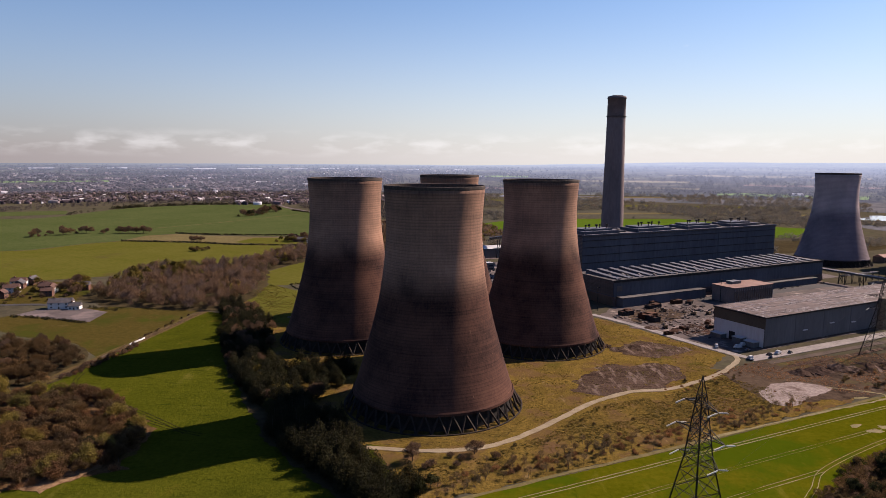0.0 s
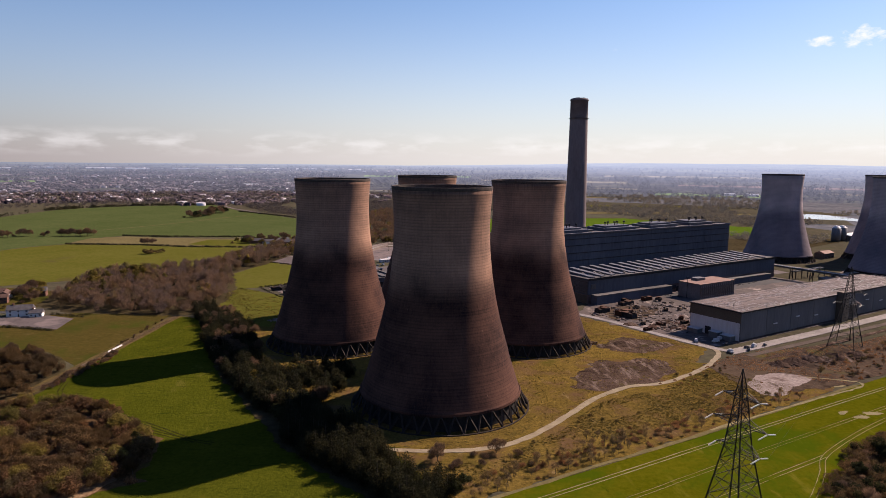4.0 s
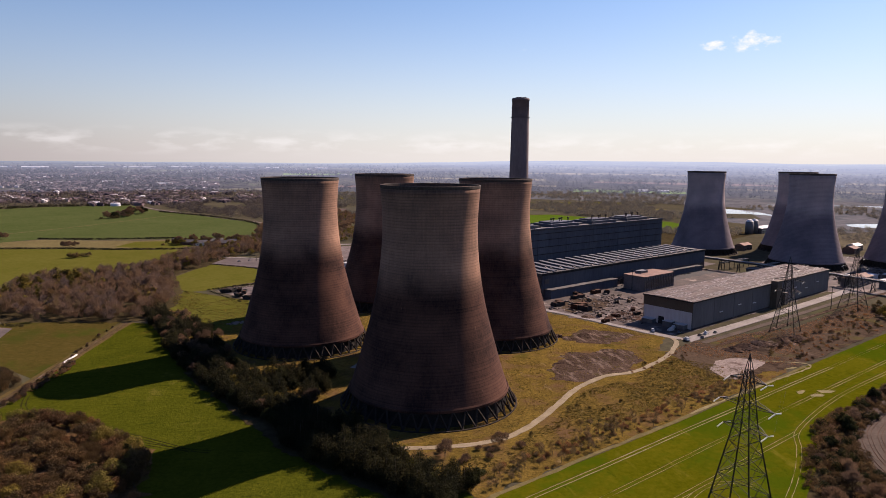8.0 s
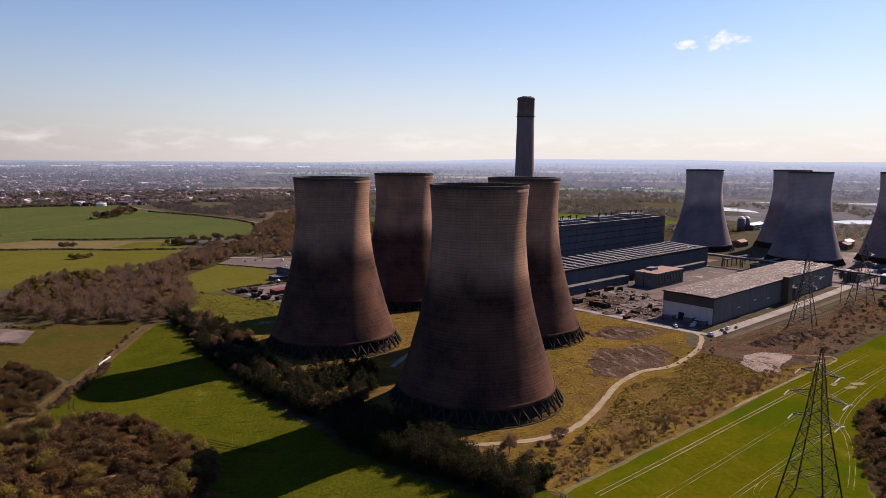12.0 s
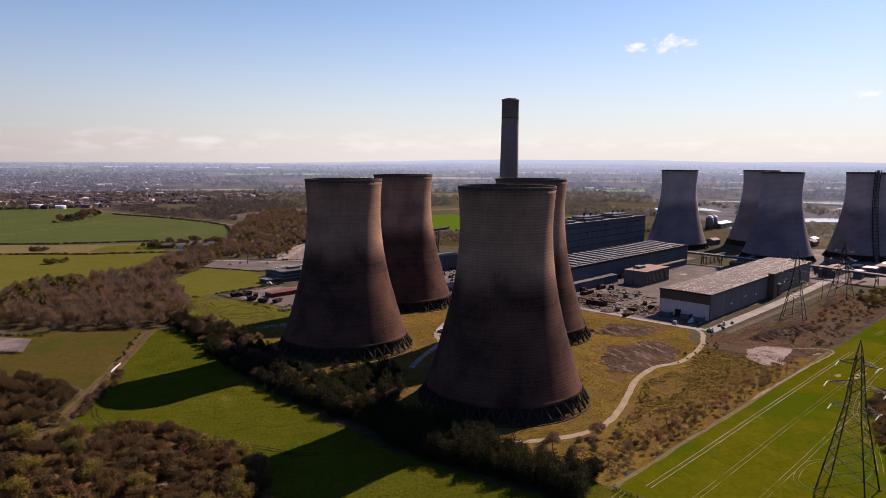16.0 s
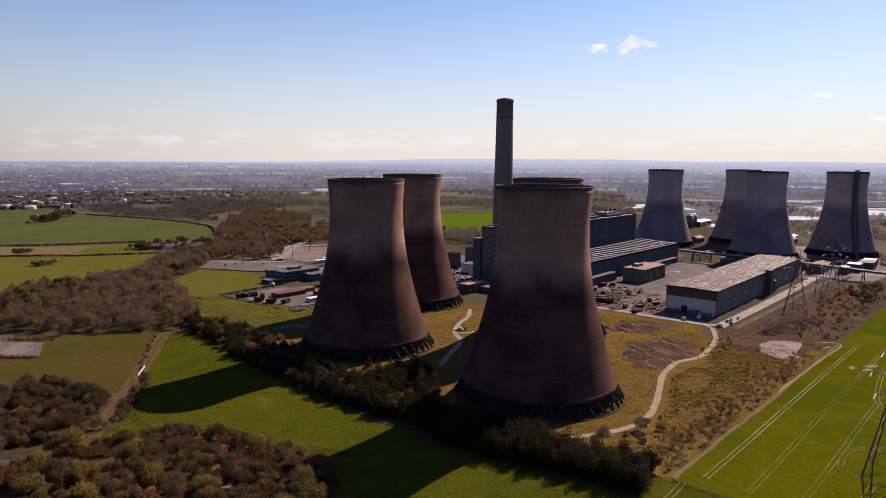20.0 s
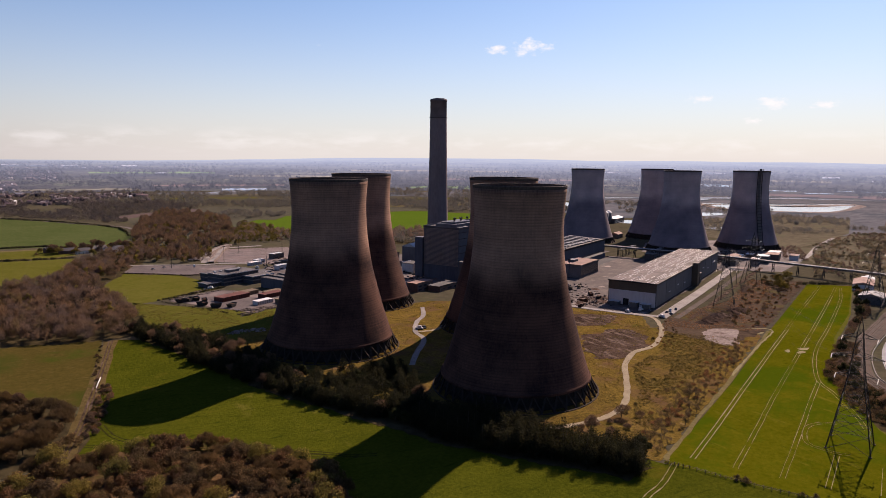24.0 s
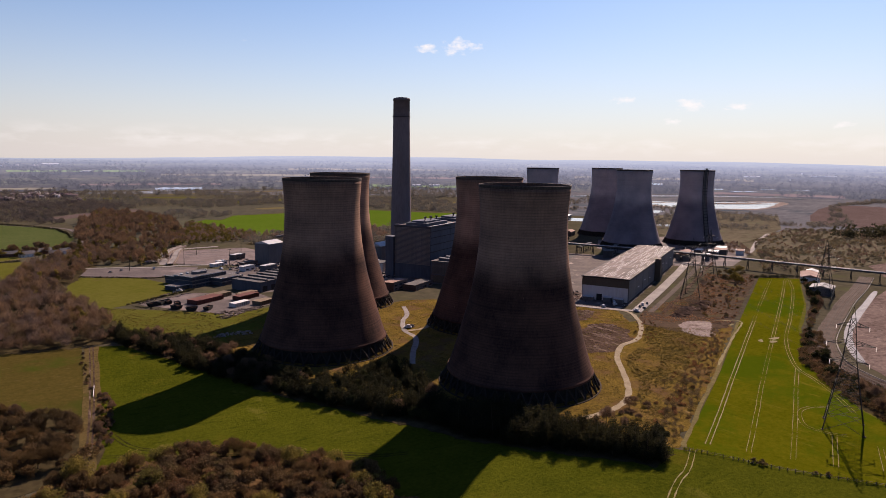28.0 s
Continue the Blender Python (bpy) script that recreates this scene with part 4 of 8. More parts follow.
sheet("wood_floor_8", [(720, 800), (780, 960), (900, 1040), (1250, 1060), (1300, 900), (1000, 730), (760, 655), (705, 650)], "scrub_floor", 0.06, "grey-olive scrubland behind the far towers", "scrubland")
sheet("wood_floor_7", [(-40, 300), (-30, 250), (-12, 228), (-30, 226), (-80, 290), (-132, 396), (-190, 570), (-172, 578), (-150, 500), (-112, 405), (-70, 318)], "wood_floor", 0.17, "dark needle litter under the pines", "woodland floor", 0, 3.0)
sheet("yard_1", [(126, 538), (178, 460), (192, 434), (222, 446), (450, 566), (470, 600), (400, 715), (150, 580)], "yard", 0.16, "dusty works yard with scrap and rubble", "yard", 0, 1.5)
sheet("yard_2", [(-147, 663), (-101, 694), (-45, 660), (-40, 612), (-96, 590)], "parking", 0.16, "brown-grey vehicle yard with skips", "yard")
sheet("yard_3", [(-172, 832), (-157, 882), (-90, 854), (-50, 840), (-66, 790), (-109, 788)], "parking", 0.15, "empty brown-grey parking ground", "yard")
sheet("yard_4", [(-95, 905), (-47, 985), (48, 970), (70, 860), (-9, 827), (-60, 870)], "pink_paving", 0.15, "empty pinkish lorry park", "yard")
sheet("yard_5", [(-40, 660), (-60, 770), (0, 830), (120, 830), (330, 860), (420, 800), (440, 740), (150, 600), (60, 640)], "parking", 0.13, "worn paving round the power station buildings", "yard")
sheet("yard_6", [(440, 560), (480, 720), (560, 790), (720, 760), (700, 640), (600, 560), (500, 520)], "parking", 0.12, "works ground round the far cooling towers", "yard")
sheet("lagoon", [(700, 430), (545, 362), (400, 328), (345, 312), (284, 291), (243, 272), (208, 250), (192, 232), (182, 208), (230, 150), (420, 60), (800, 150)], "lagoon_mud", 0.12, "drained lagoon of pinkish-brown settled ash", "lagoon", 3)
sheet("lagoon_edge", [(470, 351), (400, 330), (345, 314), (284, 293), (243, 274), (208, 252), (203, 246), (208, 246), (245, 269), (287, 288), (347, 308), (402, 325), (472, 347)], "salt_rim", 0.16, "bluish-white wet rim of the ash lagoon", "ash", 4)
LAKES = [
    [(1405, 1361), (1330, 1225), (1381, 1130), (1482, 1062), (1640, 1105), (1785, 1168), (1822, 1185), (1640, 1182), (1552, 1230), (1480, 1320)],
    [(1299, 1771), (1352, 1735), (1550, 1675), (1601, 1540), (1700, 1590), (1960, 1470), (2198, 1236), (2225, 1300), (2215, 1449), (1993, 1536), (1770, 1663), (1679, 1690), (1550, 1716), (1380, 1766)],
    [(1022, 1119), (1040, 1180), (1130, 1185), (1190, 1140), (1126, 1104)],
    [(1021, 1625), (1077, 1612), (1080, 1487), (1040, 1400), (1020, 1450), (941, 1491), (900, 1514), (985, 1560)],
    [(1440, 1397), (1552, 1290), (1700, 1240), (1826, 1205), (1842, 1222), (1620, 1310), (1480, 1420)],
    [(200, 2500), (228, 2408), (300, 2500), (420, 2560), (380, 2590), (302, 2580)],
    [(830, 905), (867, 925), (890, 890), (855, 866)],
    [(762, 1064), (790, 1100), (830, 1080), (806, 1034), (772, 1034)]]
for k, outline in enumerate(LAKES):
    sheet("water_%d" % (k + 1), outline, "water", 0.14, "bright sheet of lake water among marsh", "lake", 2, 9.0 if k in (0, 1, 4) else 2.0)
sheet("ash_bank", [(1380, 1380), (1300, 1220), (1370, 1108), (1482, 1040), (1800, 1140), (1860, 1200), (1860, 1235), (1620, 1330), (1500, 1430), (1430, 1420)], "ash", 0.08, "pale bank round the lake", "bank", 2, 8.0)

# tracks, roads and rails
strip("path_1", [(-34, 282), (-9, 279), (12, 281), (30, 290), (50, 309), (72, 333), (84, 344), (104, 357), (124, 361), (145, 374), (166, 391), (186, 415), (190, 428), (184, 438)], 3.5, "track", 0.26, "pale gravel track winding past the cooling tower", wobble=0.35)
strip("path_2", [(-40, 400), (-27, 420), (-6, 449), (-2, 470), (12, 496), (28, 515), (40, 540)], 3.6, "concrete_road", 0.26, "pale service road between the cooling towers", wobble=0.3)
strip("path_3", [(-2, 470), (16, 470), (40, 492), (60, 520)], 3.2, "track", 0.24, "worn side path over the rough grass", wobble=0.4)
strip("road_1", [(196, 420), (300, 473), (410, 531), (480, 570)], 9.0, "concrete_road", 0.28, "pale concrete road along the long shed", "road")
strip("road_2", [(122, 545), (150, 505), (172, 462), (196, 425)], 6.0, "concrete_road", 0.27, "dusty pale works road", "road", 0.4)
strip("road_3", [(-161, 889), (-120, 872), (-90, 859), (-60, 856), (-20, 840)], 6.0, "concrete_road", 0.24, "pale road along the parking ground", "road")
strip("road_4", [(-80, 872), (-66, 930), (-45, 990), (20, 1000)], 9.0, "concrete_road", 0.25, "concrete ramp road to the lorry park", "road")
strip("road_5", [(-123, 1234), (-128, 1120), (-140, 1060), (-130, 1000)], 8.0, "parking", 0.2, "grey lane beside the winter wheat", "road")
strip("road_6", [(-123, 1234), (-129, 1341), (-197, 1437), (-344, 1650), (-428, 1786), (-493, 1961), (-525, 2185), (-600, 2540)], 8.0, "parking", 0.2, "grey main road to the town", "road")
strip("road_7", [(-322, 552), (-345, 566), (-420, 560), (-520, 575)], 7.0, "asphalt", 0.2, "grey lane by the cottages", "road")
strip("road_8", [(570, 560), (640, 580), (760, 640), (900, 700)], 6.0, "concrete_road", 0.2, "pale road past the far cooling towers", "road")
RAIL_LINE = [(560, 395), (474, 366), (400, 344), (341, 324), (278, 302), (236, 285), (196, 261), (181, 246), (170, 229), (163, 212), (156, 185), (150, 140)]
strip("railway_1", RAIL_LINE, 13.0, "rails", 0.3, "curved railway sidings on wide brown ballast", "railway", 0.4)
for off in (-5.0, -3.5, -0.75, 0.75, 3.5, 5.0):
    strip("railway_2", RAIL_LINE, 0.2, "rust", 0.52, "rusty steel rail", "rail", shift=off)
strip("railway_5", RAIL_LINE, 0.5, "concrete_road", 0.7, "low pale cable trough beside the railway", "trough", shift=7.6)
strip("railway_3", [(205, 412), (300, 459), (420, 520), (500, 560)], 5.0, "rails", 0.27, "rusty rail siding beside the concrete road", "railway")
strip("railway_4", [(213, 405), (304, 450), (425, 511), (505, 550)], 4.0, "mud", 0.25, "brown disused siding bed", "railway")
for off in (-0.95, 0.95):
    strip("track_1", [(-199, 545), (-212, 446), (-225, 365), (-245, 300), (-300, 200)], 0.8, "mud", 0.22, "rutted brown farm track along the hedge", wobble=0.25, shift=off)
strip("field_edge", [(-199, 545), (-212, 446), (-225, 365), (-245, 300), (-300, 200)], 8.4, "verge", 0.14, "rough brown grass along the farm track", "field edge", 0.8, 6)
sheet("straw_1", [(-163, 244), (-158, 258), (-149, 266), (-156, 282), (-146, 276), (-140, 262), (-150, 240)], "straw", 0.2, "trodden tan patch of dead bracken", "bracken", 2, 3.0)
sheet("straw_2", [(-174, 285), (-168, 292), (-160, 290), (-164, 282)], "straw", 0.2, "trodden tan patch of dead bracken", "bracken", 2, 2.0)
strip("track_2", [(-3, 227), (-21, 217), (-37, 211), (-60, 198), (-100, 170)], 0.3, "tramline", 0.16, "pale wheel rut across the pasture", wobble=0.2, shift=1.1)
strip("track_2", [(-3, 227), (-21, 217), (-37, 211), (-60, 198), (-100, 170)], 0.3, "tramline", 0.16, "pale wheel rut across the pasture", wobble=0.2, shift=-1.1)
TRAMS = [[(8, 227), (49, 247), (103, 274), (196, 320), (251, 347)],
         [(16, 212), (58, 233), (113, 261), (192, 300), (330, 368), (465, 436)],
         [(106, 208), (117, 218), (130, 231), (144, 247), (161, 267), (214, 301), (286, 336), (380, 383), (424, 407), (468, 434)],
         [(25, 197), (75, 222), (120, 245), (156, 263)],
         [(103, 218), (97, 224), (86, 225), (74, 219), (67, 212), (68, 202), (72, 196)],
         [(33, 183), (66, 199)], [(46, 169), (72, 182)],
         [(251, 347), (315, 379), (458, 448)]]
for k, line in enumerate(TRAMS):
    for off in (-1.0, 1.0):
        strip("tramline", line, (0.42, 0.2, 0.2, 0.18, 0.16, 0.16, 0.16, 0.16)[k], "tramline", 0.17, "pale bare wheel line through the cereal", "tramline", 0.12, k, off)
for k, line in enumerate(([(-222, 363), (-186, 342), (-155, 319), (-130, 303), (-110, 294)], [(-189, 348), (-171, 336), (-151, 322), (-131, 307), (-118, 296)], [(-212, 384), (-208, 367), (-199, 354), (-191, 341)])):
    for off in (-1.0, 1.0):
        strip("wheel_rut", line, 0.55, "rut", 0.115, "dark wheel rut pressed into the pasture", "track", 0.2, 30 + k, off)
strip("track_4", [(-560, 1165), (-470, 1290), (-400, 1420), (-330, 1560)], 2.2, "dun", 0.2, "faint trodden path across the winter wheat", wobble=0.5)
strip("field_edge", [(-4, 231), (5, 236), (59, 263), (104, 285), (174, 320), (236, 351)], 2.2, "dun", 0.15, "yellowed strip along the field's edge", "field edge", 0.5, 5)
strip("field_edge", [(482, 432), (350, 358), (262, 317), (205, 284), (170, 264), (150, 244), (136, 228), (112, 206), (85, 160)], 5.0, "ochre", 0.095, "yellowed margin beside the cereal", "field edge", 0.8, 7)
BRUSH = [(250, 306), (196, 282), (168, 266), (146, 245), (122, 218), (92, 170), (110, 120), (140, 130), (148, 188), (156, 216), (170, 242), (188, 258), (230, 283), (262, 300)]
sheet("brush_floor", BRUSH, "wood_floor", 0.098, "brown litter under the brush by the railway", "woodland floor", 0, 1.5)
strip("track_3", [(216, 367), (230, 362), (241, 356), (237, 349), (214, 338), (191, 328), (153, 310), (120, 294)], 1.3, "tramline", 0.22, "pale worn track at the field corner", wobble=0.5)
for x, y in ((205, 305), (214, 309), (199, 311), (226, 350)):
    sheet("bare_patch", [(x - 4, y - 2), (x, y - 2.2), (x + 4, y), (x + 2, y + 1.5), (x - 3, y + 1)], "tramline", 0.16, "bare pale soil patch in the cereal", "soil", 0, 2.5)


# ---- cooling towers ----
SHELL = [(41.5, 8.0), (40.7, 10.5), (38.9, 16), (36.4, 24), (33.9, 33), (31.4, 42), (29.2, 51), (27.4, 60), (25.9, 70), (24.9, 80), (24.45, 89), (24.5, 97), (24.9, 104), (25.5, 111.3)]


def cooling_tower(x, y, turn, far):
    steps = 96
    t = thing("cooling_tower", "tall weathered concrete cooling tower farther off, in hazed grey tones" if far else "tall brown weathered concrete cooling tower with damp dark lower half", "cooling tower", pose(x, y, 0, 0, 0, turn), "cooling towers")
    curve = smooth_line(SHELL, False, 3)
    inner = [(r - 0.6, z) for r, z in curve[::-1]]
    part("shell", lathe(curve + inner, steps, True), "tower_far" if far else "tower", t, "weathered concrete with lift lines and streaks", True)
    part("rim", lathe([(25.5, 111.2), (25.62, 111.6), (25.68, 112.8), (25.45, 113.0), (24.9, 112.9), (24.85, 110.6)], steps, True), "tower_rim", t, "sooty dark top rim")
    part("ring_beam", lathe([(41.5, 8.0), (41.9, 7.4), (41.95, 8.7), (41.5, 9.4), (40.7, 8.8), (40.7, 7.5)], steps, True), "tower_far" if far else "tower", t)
    part("basin", lathe([(0.1, -0.3), (44.8, -0.3), (46.6, -0.3), (46.6, 0.55), (45.9, 0.6), (45.8, 0.12), (0.1, 0.12)], 64), "tower_leg", t)
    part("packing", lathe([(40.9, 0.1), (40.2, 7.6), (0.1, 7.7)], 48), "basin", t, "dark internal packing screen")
    pairs = 40
    a, b = 0.0, 2 * math.pi / pairs / 2
    top, foot = 41.4, 45.4
    legs = []
    for side in (-1, 1):
        geo = beam((foot, 0, 0.3), (top * math.cos(side * b), top * math.sin(side * b), 7.7), 0.85, 0.75)
        legs.append(part("leg", geo, "tower_leg", t))
    for k in range(1, pairs):
        for leg in legs:
            again(leg, t, pose(0, 0, 0, 0, 0, 360 * k / pairs))
    return t


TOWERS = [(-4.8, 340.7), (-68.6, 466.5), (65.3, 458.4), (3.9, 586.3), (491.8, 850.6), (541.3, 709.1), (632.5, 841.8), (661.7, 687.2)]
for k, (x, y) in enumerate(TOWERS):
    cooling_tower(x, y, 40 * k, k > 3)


def chimney(x, y):
    t = thing("chimney", "very tall tapered concrete chimney with sooty dark top", "chimney", pose(x, y, 0))
    part("shaft", lathe([(14.0, 0), (13.4, 30), (12.4, 80), (11.3, 130), (10.6, 178)], 48), "chimney", t, "", True)
    part("top_band", lathe([(10.65, 178), (10.45, 198.0), (10.9, 198.2), (10.9, 199.6), (10.2, 201), (9.6, 201), (9.6, 185)], 48), "chimney_cap", t, "soot-dark concrete", True)
    for z in (177.5,):
        part("platform", lathe([(12.9 - z * 0.013, z), (13.9 - z * 0.013, z), (13.9 - z * 0.013, z + 0.5), (12.9 - z * 0.013, z + 0.5)], 32, True), "dark_steel", t)
    for k in range(4):
        part("flue", drum(4.4 * math.cos(k * math.pi / 2 + 0.8), 4.4 * math.sin(k * math.pi / 2 + 0.8), 190, 202.0, 3.2, 20), "chimney_cap", t)


chimney(200.5, 806)


# ---- power station buildings ----
def boiler_house():
    L, W, H = 276, 44, 54.5
    t = thing("boiler_house", "huge dark blue-clad boiler house with roof plant", "power station", at(131, 634))
    part("wall", box(0.3, 0.3, 0, L - 0.3, W - 0.3, H - 0.4), "dark_clad", t, "dark blue-grey sheet cladding")
    part("roof", box(-0.4, -0.4, H - 0.4, L + 0.4, W + 0.4, H + 0.5), "roof_dark", t)
    part("parapet", join(box(-0.5, -0.5, H + 0.5, L + 0.5, 0.1, H + 1.6), box(-0.5, W - 0.1, H + 0.5, L + 0.5, W + 0.5, H + 1.6), box(-0.5, 0.1, H + 0.5, 0.1, W - 0.1, H + 1.6), box(L - 0.1, 0.1, H + 0.5, L + 0.5, W - 0.1, H + 1.6)), "dark_clad", t)
    # end wall: paler boards in rows
    n = 30
    first = part("board", box(-0.25, 0.6, 0, 0.28, W - 0.6, 0.8), "fin_concrete", t, "weathered pale cladding board")
    first.matrix_basis = pose(0, 0, 15)
    for k in range(1, n):
        again(first, t, pose(0, 0, 15 + k * 1.3))
    # sheeting courses along the long wall
    for z in (28.5, 36, 43.5, 50):
        part("cladding_band", box(0, -0.1, z, L, 0.32, z + 0.5), "dark_steel", t)
    rib = part("rib", box(0, 0.1, 22, 0.3, 0.32, H - 1), "dark_clad", t)
    for k in range(1, 6):
        again(rib, t, pose(k * 46, 0, 0))
    for k in range(5):
        again(rib, t, pose(L + 0.1, 4 + k * 9, 0, 0, 0, 90))
    part("corner_tower", box(-2, W + 0.3, 0, 9, W + 10, 43), "dark_clad", t, "dark stair tower beside the end wall")
    # roof penthouses with fans and vents
    for k, (x, l) in enumerate(((8, 44), (76, 46), (146, 44), (212, 42))):
        part("penthouse", join(box(x, 8, H + 0.4, x + l, 34, H + 3.6), box(x + 4, 12, H + 3.6, x + l - 6, 30, H + 5.4)), "dark_clad", t)
        part("duct", box(x + l + 2, 14, H + 0.4, x + l + 14, 22, H + 2.2), "roof_dark", t)
        for j in range(5):
            vx = x + 8 + j * (l - 14) / 4.5
            part("vent", join(drum(vx, 16 + 3 * (j % 2), H + 5.2, H + 8.4, 0.5, 8), drum(vx, 16 + 3 * (j % 2), H + 8.0, H + 9.4, 1.0 + 0.3 * (j % 3), 10)), "dark_steel", t)
    part("roof_walk", box(4, 2.5, H + 0.5, L - 4, 5.0, H + 1.1), "roof_light", t, "pale roof walkway")
    part("roof_walk", box(50, 36, H + 0.5, L - 10, 39, H + 1.1), "roof_light", t, "pale roof walkway")


boiler_house()


def turbine_hall():
    L, W, H = 288, 52, 22
    t = thing("turbine_hall", "long dark turbine hall with rows of sloping roof lights", "power station", at(148, 577))
    part("wall", box(0, 0.3, 8.2, L, W, H), "dark_clad", t, "dark cladding over a brick base")
    part("brick_base", box(0.15, 0.1, 0, L - 0.15, W, 8.2), "brick", t, "sooty brown brick")
    part("roof", box(-0.3, 0, H, L + 0.3, W, H + 0.5), "roof_dark", t)
    part("fascia", box(-0.4, -0.5, H - 1.2, L + 0.4, 0.25, H + 1.0), "dark_steel", t)
    n = 21
    pitch = (L - 10) / n
    light = part("roof_light", wedge(0, 4, 5.2, 46, H + 0.45, H + 1.4, H + 3.4), "dark_clad", t)
    light.matrix_basis = pose(6, 0, 0)
    rng = random.Random(19)
    panes = [mesh_of("glazing", *wedge(0, 0, 1.9, 4.6, H + 0.45, H + 0.8, H + 2.1), M["dirty_glazing"]), mesh_of("glazing", *wedge(0, 0, 1.5, 3.2, H + 0.45, H + 0.7, H + 1.6), M["dirty_glazing"])]
    for k in range(n):
        if k:
            again(light, t, pose(6 + k * pitch, 0, 0))
        for j in range(6):
            if rng.random() < 0.62:
                o = new("glazing", panes[rng.randrange(2)])
                o.parent = t
                o.matrix_basis = pose(12.4 + k * pitch + rng.uniform(0, 2.5), 4.6 + 6.9 * j + rng.uniform(0, 1.5), 0, 0, 0, rng.uniform(-14, -4))
    board = part("board", box(-0.3, 1.5, 0, 0.05, W - 2, 1.1), "pale_clad", t, "weathered pale cladding board")
    board.matrix_basis = pose(0, 0, 9)
    for k in range(1, 10):
        again(board, t, pose(0, 0, 9 + k * 1.22))
    part("end_panel", box(-0.22, 2, 0.4, 0.0, W - 3, 7.4), "band_clad", t, "brown brick end wall")
    pane = part("window", box(0, -0.2, 3.0, 8.2, 0.15, 6.4), "window", t)
    pane.matrix_basis = pose(12, 0, 0)
    for k in range(1, 22):
        again(pane, t, pose(12 + k * 12.4, 0, 0))
    part("sign_board", box(3, -0.3, 13, 9, 0.0, 17.5), "pale_clad", t)
    part("annex", box(3, -8, 0, 104, 0, 8), "dark_clad", t)
    part("annex_roof", box(2.7, -8.3, 8, 104.3, 0, 8.5), "roof_dark", t)
    part("annex", box(190, -7, 0, 270, 0, 6), "dark_clad", t)
    part("annex_roof", box(189.7, -7.3, 6, 270.3, 0, 6.5), "roof_dark", t)
    door = part("door", box(30, -0.25, 0, 35, 0.05, 5), "dark_steel", t)
    for k in (3, 4.6):
        again(door, t, pose(30 * k, 0, 0))


turbine_hall()


def control_block():
    L, W, H = 52, 24, 14
    t = thing("control_block", "small flat-roofed concrete block with faded red roof", "building", at(258, 590))
    part("wall", box(0, 0, 0, L, W, H), "fin_concrete", t)
    part("roof", box(-0.5, -0.5, H, L + 0.5, W + 0.5, H + 0.6), "roof_pink", t, "faded red flat roof")
    fin = part("fin", box(0, -0.35, 1.5, 0.6, 0.05, H - 0.5), "pale_clad", t)
    for k in range(1, 18):
        again(fin, t, pose(k * 2.95, 0, 0))
    win = part("window", box(0.9, -0.1, 3, 2.4, 0.1, 11), "window", t)
    for k in range(1, 17):
        again(win, t, pose(k * 2.95, 0, 0))
    part("plant_room", box(14, 14, H + 0.6, 26, 21, H + 3.0), "grey_clad", t)


control_block()


